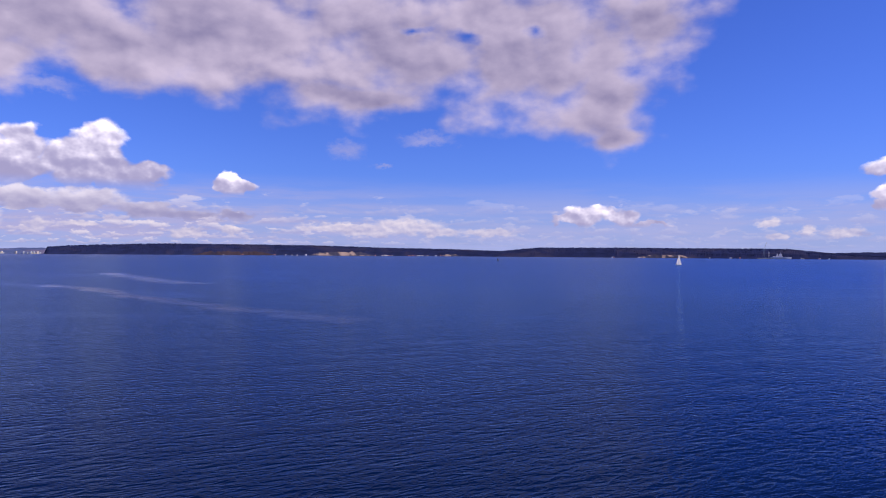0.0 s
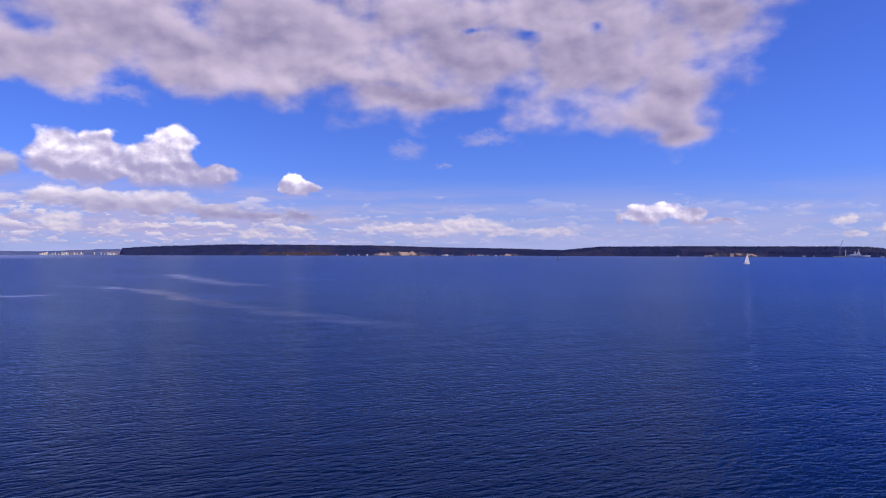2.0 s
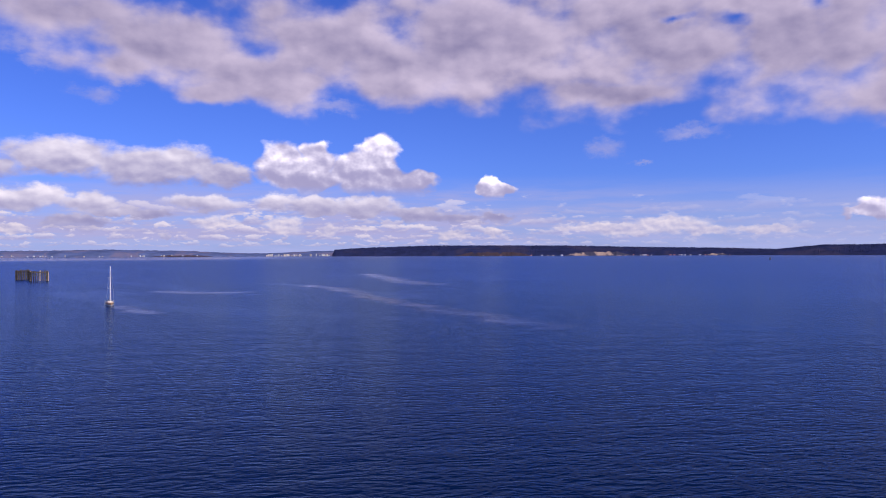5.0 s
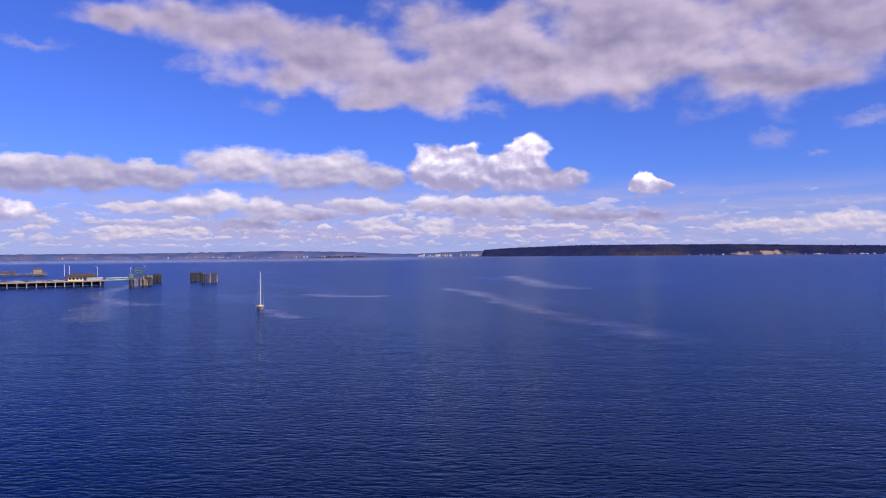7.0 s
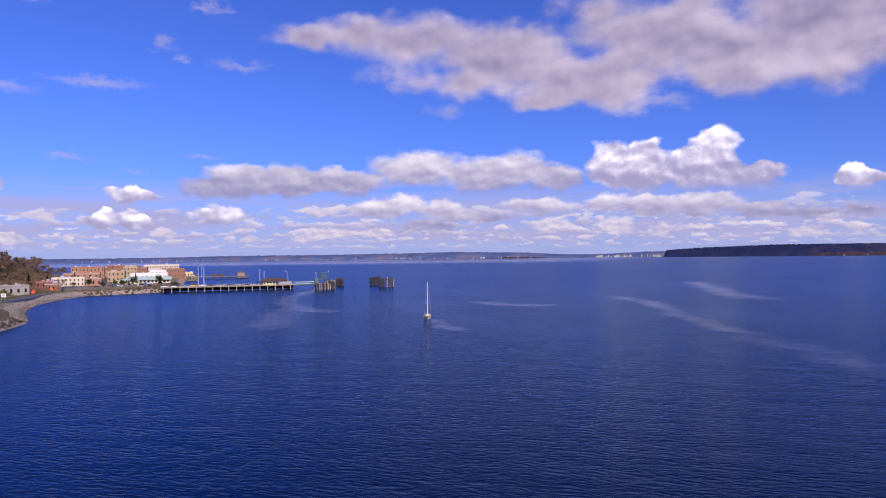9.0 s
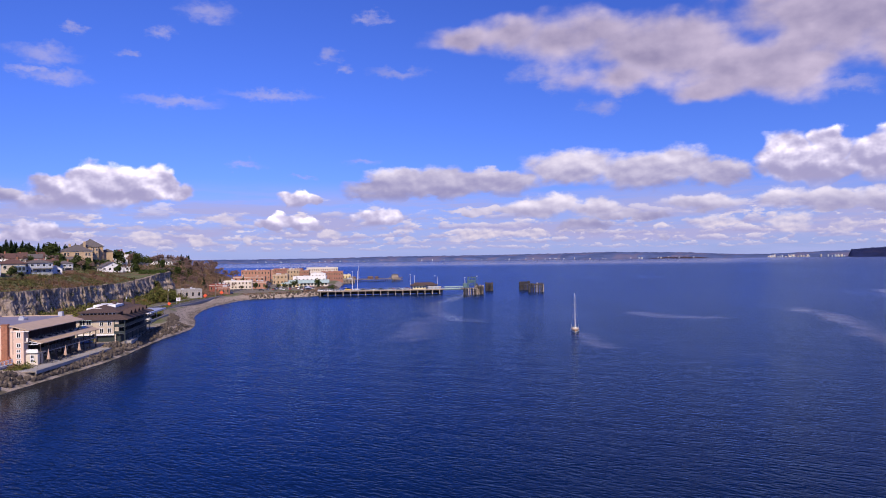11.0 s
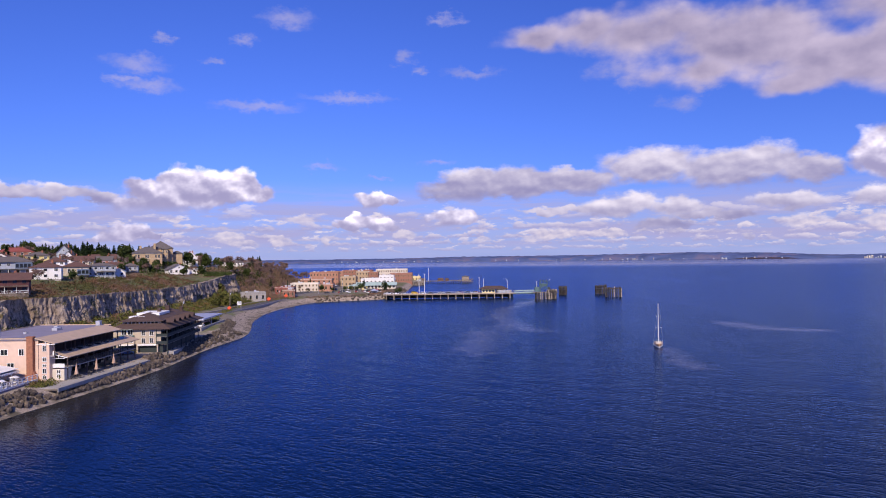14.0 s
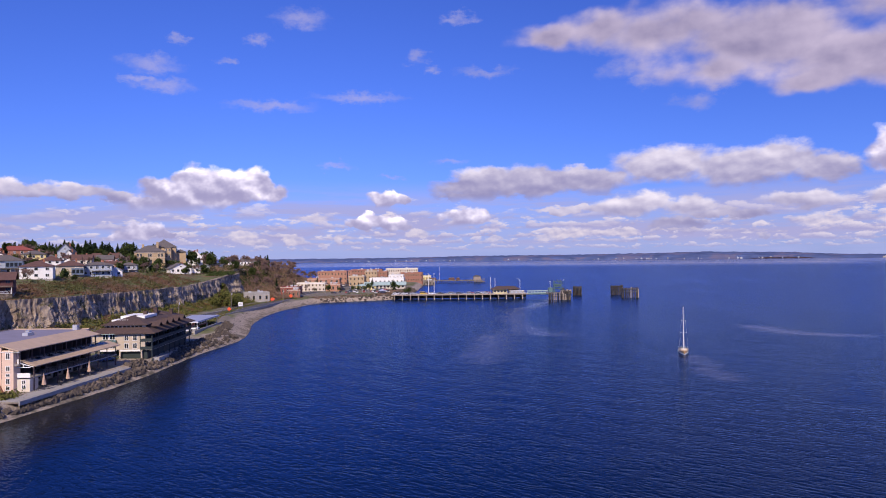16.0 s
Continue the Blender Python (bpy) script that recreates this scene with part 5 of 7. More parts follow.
for x, y, mat, rm, rf in ((-300, 420, "white", "greyroof", "hip"), (-320, 455, "bluegrey", "browntile", "gable"), (-255, 372, "cream", "browntile", "side"), (-245, 345, "bluegrey", "greyroof", "side"), (-262, 415, "white", "browntile", "gable"),
                          (-232, 440, "white", "browntile", "hip"), (-212, 420, "bluegrey", "greyroof", "gable"), (-205, 400, "cream", "browntile", "side"), (-222, 462, "salmon", "greyroof", "side"), (-205, 368, "white", "browntile", "hip")):
    house("town_house", (x, y), 20, 10, 10, 4.6, rf, 2.6, mat, rm, "%s town house with a %s roof" % ({"white": "white", "bluegrey": "grey", "cream": "cream", "salmon": "salmon"}[mat], "grey" if rm == "greyroof" else "brown"), 1 + (rf == "hip"), 0.5, windows=3)


def customs_house():
    """The sandstone public building that rises over the bluff."""
    t = thing("stone_public_building", (-207, 506, float(land(-207, 506)) - 0.2), 24, "tan sandstone public building with tall grey hip roofs", "building")
    part("wing_wall", boxed(-14, 6, -9, 9, -3, 10.8, bevel=0.08), "sandstone", t)
    part("wing_roof", hip(-14, 6, -9, 9, 10.8, 4.8, 0.7, 0.25), "greyroof", t)
    part("main_wall", boxed(-2, 14, 2, 22, -3, 14.2, bevel=0.08), "sandstone", t)
    part("main_roof", hip(-2, 14, 2, 22, 14.2, 6.0, 0.7, 0.25), "greyroof", t)
    part("corner_bay", boxed(6, 10.5, -3.5, 3, -3, 13.6, bevel=0.4), "sandstone", t)
    part("bay_roof", hip(6, 10.5, -3.5, 3, 13.6, 2.2, 0.4, 0.2), "greyroof", t)
    part("rear_wall", boxed(14, 21, 6, 20, -3, 10.5, bevel=0.08), "sandstone", t)
    part("rear_roof", hip(14, 21, 6, 20, 10.5, 2.2, 0.5, 0.25), "greyroof", t)
    for a, b in ((0.5, -1.0), (-9, 2), (8, 9)):
        bm = boxed(a, a + 1.5, b, b + 1.2, 10, 18.0 if a == 0.5 else 16.4, bevel=0.05)
        part("chimney", bm, "sandstone", t)
    part("string_course", boxed(-14.15, 6.15, -9.15, 9.15, 6.4, 6.7), "cream", t)
    part("cornice", boxed(-14.3, 6.3, -9.3, 9.3, 10.3, 10.8), "cream", t)
    for xx in (-11.8, -9.8, -4.8, -3.4, 1.8, 3.8):
        window(t, (xx, -9, 7.4), 0, 1.2, 2.2, "cream")
        window(t, (xx, -9, 3.0), 0, 1.2, 2.4, "cream")
    for yy in (5, 9, 13, 17):
        for z in (3, 7.2, 11):
            window(t, (14, yy, z), 90, 1.2, 2.0, "cream")
    for xx in (7.0, 9.2):
        for z in (3, 7.2, 11):
            window(t, (xx, -3.5, z), 0, 0.9, 2.0, "cream")
    part("flagpole", rod(bmesh.new(), (6, 12, 18), (6, 12, 25), 0.06), "galv", t)


customs_house()

# ---- riprap ----
def rock_mesh(seed, r=0.5):
    rng = random.Random(seed)
    bm = bmesh.new()
    bmesh.ops.create_icosphere(bm, subdivisions=1, radius=r)
    for v in bm.verts:
        v.co *= rng.uniform(0.72, 1.22)
        v.co.z *= 0.75
    return bm


def bank(rng, y):
    """A place across the boulder bank, seaward of the terrace, boardwalk or hotel."""
    inner = float(np.interp(y, [60, 133, 135, 180, 183, 195, 232, 262], [-89.5, -88.5, -82.6, -79.6, -84, -79.0, -82.5, -84]))
    return rng.uniform(inner, float(shore_x(y)) - 1.3)


def riprap():
    t = thing("riprap", (-80, 170, 0.4), 0, "heaped grey and brown boulders along the seawall", "rocks", kind="structure")
    base = Matrix.Translation((80, -170, -0.4))
    kinds = []
    for s in range(6):
        ob = part("boulder", rock_mesh(s), "boulder", t)
        kinds.append(ob)
        ob.matrix_basis = base @ pose(-82 - s * 0.2, 108 + s * 2.0, 1.4)
    rng = random.Random(11)
    for i in range(290):
        y = rng.uniform(104, 196)
        x = bank(rng, y)
        s = rng.uniform(0.8, 1.7)
        twin(kinds[i % 6], t, base @ pose(x, y, float(land(x, y)) + 0.12 * s, rng.uniform(0, 360), rng.uniform(0, 360), rng.uniform(0, 360)) @ Matrix.Diagonal((s * rng.uniform(0.8, 1.3), s, s * rng.uniform(0.7, 1), 1)))
    # the rest of the bank, joined
    protos = []
    for s in range(8):
        bm = rock_mesh(40 + s)
        protos.append((np.array([v.co[:] for v in bm.verts]), [[v.index for v in f.verts] for f in bm.faces]))
        bm.free()
    verts, faces, n = [], [], 0
    for i in range(2600):
        y = rng.uniform(60, 300) if i < 2000 else rng.uniform(470, 620)
        if i < 2000:
            d = float(shore_x(y)) - bank(rng, y) if y < 262 else rng.uniform(7, 11)
            if y > 262 and rng.random() < 0.3:
                continue
        else:
            d = rng.uniform(0.0, 7.0)
        x = float(shore_x(y)) - d
        s = rng.uniform(0.5, 1.7) * (1.0 if y < 262 else 0.8 if y < 400 else 1.3)
        v, f = protos[i % 8]
        r = np.array(Euler((rng.uniform(0, 6), rng.uniform(0, 6), rng.uniform(0, 6))).to_matrix())
        v = (v * (s * rng.uniform(0.8, 1.3), s, s * 0.9)) @ r.T + (x, y, float(land(x, y)) + 0.1 * s)
        verts += v.tolist()
        faces += [[k + n for k in q] for q in f]
        n += len(v)
    ob = sheet("boulders", verts, faces, "boulder", smooth=False)
    tagged(ob, "smaller grey boulders scattered along the shore", "rocks", kind="stuff")
    verts, faces, n = [], [], 0
    for i in range(3200):
        y = rng.uniform(196, 470)
        d = rng.uniform(-1.5, 3) if rng.random() < 0.35 else rng.uniform(0, 9)
        x, s = float(shore_x(y)) - d, rng.uniform(0.12, 0.42) * (1.6 if rng.random() < 0.12 else 1.0)
        v, f = protos[i % 8]
        v = v * (s * rng.uniform(0.8, 1.6), s * rng.uniform(0.8, 1.6), s * 0.7) + (x, y, float(land(x, y)) + 0.08 * s)
        verts += v.tolist()
        faces += [[k + n for k in q] for q in f]
        n += len(v)
    ob = sheet("beach_stones", verts, faces, "boulder", smooth=False)
    tagged(ob, "loose dark and tan stones strewn over the gravel beach", "stones", kind="stuff")


# ---- road, signs and poles ----
ROAD = [(60, -116), (180, -117), (255, -116), (300, -112), (340, -108.5), (385, -106), (430, -104.5), (470, -104), (520, -101), (600, -92), (800, -70)]


def road_x(y):
    return float(np.interp(y, [p[0] for p in ROAD], [p[1] for p in ROAD]))


def road():
    verts, faces = [], []
    ys = np.arange(60, 800, 4.0)
    for y in ys:
        x = road_x(y)
        z = max(float(land(x, y)), float(land(x + 5.5, y)), float(land(x - 5.5, y))) + 0.12
        verts += [(x - 5.5, y, z - 1.2), (x - 5.5, y, z), (x + 5.5, y, z), (x + 5.5, y, z - 1.2)]
    for i in range(len(ys) - 1):
        a = 4 * i
        faces += [(a + k, a + k + 1, a + k + 5, a + k + 4) for k in range(3)]
    ob = sheet("road", verts, faces, "asphalt", smooth=False)
    tagged(ob, "grey asphalt shore road below the bluff", "road", kind="structure")
    verts, faces = [], []
    for side in (-5.9, 5.5):
        for y in ys:
            x = road_x(y) + side
            z = max(float(land(road_x(y) + s, y)) for s in (-5.5, 0, 5.5)) + 0.26
            verts += [(x, y, z - 1.3), (x, y, z), (x + 0.4, y, z), (x + 0.4, y, z - 1.3)]
    n = len(ys)
    for s in range(2):
        for i in range(n - 1):
            a = 4 * (i + s * n)
            faces += [(a + k, a + k + 1, a + k + 5, a + k + 4) for k in range(3)]
    ob = sheet("kerb", verts, faces, "concrete", smooth=False)
    tagged(ob, "pale concrete kerbs along the shore road", "kerb", kind="structure")
    bm = bmesh.new()
    for y in np.arange(120, 560, 9.0):
        z = max(float(land(road_x(y) + s, y)) for s in (-5.5, 0, 5.5)) + 0.13
        box(bm, road_x(y) - 0.08, road_x(y) + 0.08, y, y + 3, z, z + 0.012)
    ob = part("lane_marking", bm, "caryellow")
    tagged(ob, "worn yellow centre line on the road", "marking", kind="structure")


def road_z(x, y):
    return max(float(land(road_x(y) + s, y)) for s in (-5.5, 0, 5.5)) + 0.12


def work_sign(x, y, s=1.0, label="orange diamond roadworks sign on a stand beside the road"):
    t = thing("roadworks_sign", (x, y, float(land(x, y)) + 0.02), 8, label, "sign", "roadworks signs")
    bm = boxed(-0.75 * s, 0.75 * s, -0.03, 0.03, -0.75 * s, 0.75 * s, bevel=0.02)
    p = part("panel", bm, "orange", t, "bright orange panel")
    p.matrix_basis = pose(0, 0, 1.75 * s, 0, 45, 0)
    bm = bmesh.new()
    for dx in (-0.6, 0.6):
        rod(bm, (dx * s, 0.3, 0), (0, 0, 1.3 * s), 0.04, sides=5)
        rod(bm, (dx * s, -0.3, 0), (0, 0, 1.3 * s), 0.04, sides=5)
    part("stand", bm, "darkmetal", t)


def pole(x, y, h, arms=True, lamp=False):
    t = thing("utility_pole", (x, y, float(land(x, y)) - 0.3), 10, "weathered timber utility pole beside the shore road", "pole", "utility poles")
    part("post", rod(bmesh.new(), (0, 0, 0), (0, 0, h), 0.22, 0.14), "timber", t)
    if arms:
        for z in (h - 0.6, h - 1.7):
            part("crossarm", boxed(-1.2, 1.2, -0.06, 0.06, z, z + 0.14), "timber", t)
    part("transformer", rod(bmesh.new(), (0.35, 0, h - 3.2), (0.35, 0, h - 2.2), 0.25, sides=10), "galv", t)


def street_lamp(x, y, z, h, label, material="galv"):
    t = thing("street_lamp", (x, y, z), 0, label, "street lamp", "street lamps")
    part("post", rod(bmesh.new(), (0, 0, 0), (0, 0, h), 0.12, 0.07), material, t)
    bm = bmesh.new()
    prev = Vector((0, 0, h))
    for k in range(1, 6):
        p = Vector((-1.9 * k / 5, 0, h + 0.9 * math.sin(math.pi * 0.5 * k / 5)))
        rod(bm, prev, p, 0.06, sides=5)
        prev = p
    part("arm", bm, material, t)
    part("lamp_head", boxed(-2.6, -1.8, -0.16, 0.16, h + 0.8, h + 0.95, bevel=0.03), material, t)


riprap()
road()
for x, y, s in ((-105.8, 347, 1.0), (-102.6, 421, 1.15), (-98.8, 455, 1.25), (-104.5, 432, 0.9)):
    work_sign(x, y, s)
t = thing("notice_board", (-105.7, 366, float(land(-105.7, 366)) + 0.02), 6, "white notice board on two posts beside the road", "sign")
part("board", boxed(-1.1, 1.1, -0.06, 0.06, 2.0, 3.9, bevel=0.02), "white", t)
for x in (-0.8, 0.8):
    part("post", boxed(x - 0.08, x + 0.08, -0.07, 0.07, -0.3, 2.2), "bluegrey", t)
bm = bmesh.new()
for k in range(3):
    box(bm, -0.8, 0.8, -0.075, -0.06, 2.5 + 0.42 * k, 2.66 + 0.42 * k)
part("writing", bm, "slateblue", t)
for x, y, h in ((-114.6, 379.5, 10.5), (-113, 300, 10.5), (-98.2, 431, 9.5), (-97, 470, 9.5), (-109.6, 517, 9), (-110, 560, 9)):
    pole(x, y, h)


# ---- cars ----
def car(x, y, z, turn, paint, label, kind="car"):
    t = thing(kind, (x, y, z), turn, label, kind, "parked cars")
    L, W = 4.5, 1.8
    body = [(-2.2, 0.32), (2.2, 0.32), (2.25, 0.62), (2.1, 0.82), (1.0, 0.95), (-1.5, 0.98), (-2.2, 0.9), (-2.27, 0.6)]
    cab = [(1.05, 0.94), (0.35, 1.42), (-1.0, 1.46), (-1.75, 0.97)]
    if kind == "van":
        body = [(-2.4, 0.35), (2.3, 0.35), (2.35, 0.9), (1.7, 1.2), (-2.4, 1.2)]
        cab = [(1.7, 1.2), (1.1, 2.0), (-2.3, 2.05), (-2.4, 1.2)]
    part("body", prism(body, -W / 2, W / 2), paint, t)
    part("cabin", prism(cab, -W / 2 + 0.12, W / 2 - 0.12), "glass", t)
    top = prism([(cab[1][0], cab[1][1]), (cab[2][0], cab[2][1]), (cab[2][0], cab[2][1] + 0.05), (cab[1][0], cab[1][1] + 0.05)], -W / 2 + 0.1, W / 2 - 0.1)
    part("roof", top, paint, t)
    for xx in (-1.4, 1.4):
        for yy in (-W / 2 + 0.08, W / 2 - 0.08):
            part("wheel", rod(bmesh.new(), (xx, yy - 0.1, 0.33), (xx, yy + 0.1, 0.33), 0.33, sides=12), "rubber", t)
    return t


# ---- filling station by the beach road ----
def station():
    z = 3.45
    t = thing("filling_station", (-96.5, 275, z), 3, "small filling station with a pale blue flat roof and red kiosk", "building")
    part("canopy", boxed(-6.5, 4.5, -14, 16, 3.0, 3.4, bevel=0.05), "blueroof", t, "pale blue flat canopy roof")
    part("canopy_edge", boxed(-6.55, 4.55, -14.05, 16.05, 2.85, 3.05), "white", t)
    part("kiosk", boxed(-5.5, 0.5, -5, 11, -0.5, 2.9), "salmon", t, "salmon kiosk wall")
    for k in range(5):
        window(t, (0.5, -3.6 + 3.2 * k, 0.9), 90, 2.2, 1.7, "white", False)
    for k in range(2):
        window(t, (-4 + 2.4 * k, -5, 0.9), 0, 1.8, 1.6, "white", False)
    bm = bmesh.new()
    for yy in (-12.5, 0, 14.5):
        rod(bm, (3.8, yy, -0.5), (3.8, yy, 3.0), 0.12)
    part("canopy_posts", bm, "white", t)
    part("sign_box", boxed(-8.5, -5.6, -8.5, -6.9, 3.2, 5.2, bevel=0.1), "red", t, "bright red sign box")
    part("sign_post", boxed(-7.2, -6.9, -7.8, -7.5, -0.5, 3.2), "galv", t)
    part("forecourt", boxed(-9, 5.2, -18, 16, -1.0, 0.02), "concrete", t)
    part("sea_wall", boxed(5.2, 5.7, -22, 14, -2.0, 0.7, bevel=0.03), "concrete", t)
    part("tank", rod(bmesh.new(), (-8, 4, 0.6), (-8, 9, 0.6), 0.9, sides=14), "white", t)


station()
car(-93.5, 257, 3.47, 95, "carsilver", "silver car parked at the filling station")
car(-93.2, 264, 3.47, 92, "carwhite", "white car parked at the filling station")
car(-90.5, 188.5, float(land(-90.5, 188.5)) + 0.02, 60, "carblue", "blue car parked beside the hotel entrance")
car(-96.5, 186, float(land(-96.5, 186)) + 0.02, 75, "cardark", "dark car parked between the hotels")
car(-115.5, 262, road_z(-116, 262) + 0.01, 92, "carred", "red car on the shore road")

# ---- downtown ----
def block(name, x0, x1, y, depth, h, wall, label, storeys=2, cornice="brick2", bays=None, roof="tarroof", turn=0, side=True, trim="sandstone"):
    """A town block whose front looks along -y; x0 and x1 are its front corners."""
    w = x1 - x0
    z = float(land((x0 + x1) / 2, y))
    t = thing(name, ((x0 + x1) / 2, y, z - 0.1), turn, label, "building")
    part("wall", boxed(-w / 2, w / 2, 0, depth, -2.5, h, bevel=0.05), wall, t)
    part("roof", boxed(-w / 2 + 0.35, w / 2 - 0.35, 0.35, depth - 0.35, h - 0.7, h - 0.45), roof, t)
    bm = bmesh.new()
    for a in ((-w / 2, w / 2, 0, 0.3), (-w / 2, w / 2, depth - 0.3, depth), (-w / 2, -w / 2 + 0.3, 0.3, depth - 0.3), (w / 2 - 0.3, w / 2, 0.3, depth - 0.3)):
        box(bm, *a, h, h + 0.55)
    part("parapet", bm, wall, t)
    part("cornice", boxed(-w / 2 - 0.25, w / 2 + 0.25, -0.25, depth + 0.1, h - 0.35, h, bevel=0.05), cornice, t)
    bays = bays or max(2, round(w / 3.4))
    per = h / storeys
    for s in range(storeys):
        for k in range(bays):
            window(t, (-w / 2 + w * (k + 0.5) / bays, 0, per * s + per * 0.3), 0, w / bays * 0.32, per * 0.42, trim, s > 0)
        if side:
            n = max(2, round(depth / 4))
            for k in range(n):
                window(t, (w / 2, depth * (k + 0.5) / n, per * s + per * 0.3), 90, 1.0, per * 0.42, trim)
    rng = random.Random(int(w * 100 + y))
    for k in range(3):
        x, yy, a = rng.uniform(-w / 2 + 1.5, w / 2 - 3), rng.uniform(2, max(2.5, depth - 4)), rng.uniform(1, 2.2)
        part("roof_unit", boxed(x, x + a, yy, yy + a, h - 0.5, h + rng.uniform(0.8, 1.9), bevel=0.05), "galv", t)
    return t


t = block("grey_shop", -121, -106, 428, 14, 5.4, "concrete", "low grey concrete shop with dark shopfronts beside the road", 1, "concrete", 4, turn=18)
part("loading_door", boxed(-7.2, -4.4, -0.06, 0.0, 0.2, 3.4), "darkmetal", t, "dark roller door")
block("grey_shop", -104, -96, 470, 12, 5.0, "brick", "low red shop beside the shore road", 1, "cream", 3, turn=10)
block("red_shop", -117, -104, 505, 13, 5.2, "redroof", "row of dark red shopfronts below the bluff", 1, "cream", 4)
block("cream_motel", -114, -92, 547, 14, 6.4, "cream", "long cream two-storey building with white balconies", 2, "white", 8, turn=4)
block("cream_shop", -91, -80, 545, 12, 5.6, "brick2", "orange brick shop facing the beach", 1, "cream", 3)
block("tan_block", -111, -85, 575, 16, 9.0, "brick2", "tan brick block with a cream cornice", 2, "cream", 6, turn=3)
t = block("brick_block", -117, -90, 655, 26, 13.0, "brick2", "large orange brick block with a flat roof", 3, "brick", 9, roof="brick2", turn=5)
block("brick_block", -93, -78, 712, 20, 13.4, "brick", "tall red brick commercial block", 4, "brick", 5, turn=4)
block("brick_block", -78, -66, 700, 18, 12.6, "sandstone", "narrow tan stone commercial block", 3, "cream", 4, turn=4)
block("brick_block", -73, -59, 742, 18, 11.0, "brick", "red brick block with arched windows", 3, "brick2", 5)
block("brick_block", -86, -72, 640, 16, 9.0, "sandstone", "stone-fronted shop block on the main street", 2, "cream", 4)
block("brick_block", -131, -104, 815, 20, 10.6, "brick2", "long orange brick warehouse by the point", 3, "brick", 9)
block("brick_block", -96, -72, 825, 20, 12.2, "brick", "long red brick warehouse by the point", 3, "brick", 9)
block("white_market", -67, -36, 640, 22, 7.0, "white", "large white flat-roofed market building", 1, "white", 8, roof="white")
block("white_market", -52, -38, 668, 16, 9.2, "white", "white gabled upper hall behind the market", 2, "white", 4, roof="white")
block("brick_terminal", -46, -22, 745, 22, 9.6, "brick", "red brick waterfront block with two rows of windows", 2, "brick2", 9)
block("cream_hotel", -65, -29, 798, 20, 13.4, "cream", "long cream waterfront hotel", 3, "white", 14)
block("yellow_shop", -27, -14, 806, 14, 10.8, "yellow", "yellow shop at the end of the wharf", 2, "white", 4)
block("wharf_shed", -21.5, -9, 745, 18, 5.9, "timber", "weathered timber shed on the wharf", 1, "concrete", 4)


def market_hall():
    t = thing("ferry_hall", (-46, 590, float(land(-46, 590))), 2, "low ferry hall with a pale green metal roof", "building")
    part("wall", boxed(-20, 14, 0, 14, -2.5, 3.2), "cream", t)
    part("roof", gable(15.4, -14, 20, 0, 2.2, 0.8), "greenroof", t, "pale green metal roof").matrix_basis = pose(0, 7, 3.1, 0, 0, 90)
    for k in range(11):
        window(t, (-18.5 + 3.05 * k, 0, 0.9), 0, 1.8, 1.7, "white", False)
    part("lower_hall", boxed(-26, -10, -14, -4, -2.5, 3.0), "yellow", t, "yellow ticket hall")
    part("lower_roof", hip(-26, -10, -14, -4, 3.0, 1.6, 0.8), "greenroof", t)
    for k in range(5):
        window(t, (-24 + 3 * k, -14, 0.8), 0, 1.8, 1.6, "white", False)


market_hall()
rng = random.Random(21)
paints = ["carwhite", "cardark", "carblue", "carred", "carsilver"]
names = {"carwhite": "white", "cardark": "dark", "carblue": "blue", "carred": "red", "carsilver": "silver"}
for k in range(34):
    x, y = rng.uniform(-88, -40), rng.choice([512, 520, 528, 536, 556, 566]) + rng.uniform(-1, 1)
    p = rng.choice(paints)
    car(x, y, float(land(x, y)) + 0.03, rng.choice([0, 90, 92]), p, "%s car parked on the ferry lot" % names[p])
for k in range(16):
    y = 600 + 11 * k
    p = rng.choice(paints)
    x = road_x(y) + rng.choice([-4, 4])
    car(x, y, road_z(x, y) + 0.03, 86, p, "%s car parked on the main street" % names[p])
for x, y, h in ((-73.4, 554, 8), (-86.5, 513, 8), (-60, 520, 8), (-42, 512, 8)):
    street_lamp(x, y, float(land(x, y)), h, "grey street lamp on the ferry lot")
t = thing("kiosk_tent", (-44, 507, float(land(-44, 507))), 0, "small pale blue tent beside the ferry lot", "tent")
part("canopy", hip(-2.2, 2.2, -2.2, 2.2, 2.3, 1.5, 0.2, 0.1), "blueroof", t)
for x in (-2, 2):
    for y in (-2, 2):
        part("leg", boxed(x - 0.05, x + 0.05, y - 0.05, y + 0.05, 0, 2.35), "galv", t)
part("curtain", boxed(-2.05, 2.05, 1.95, 2.05, 0.1, 2.3), "blueroof", t)

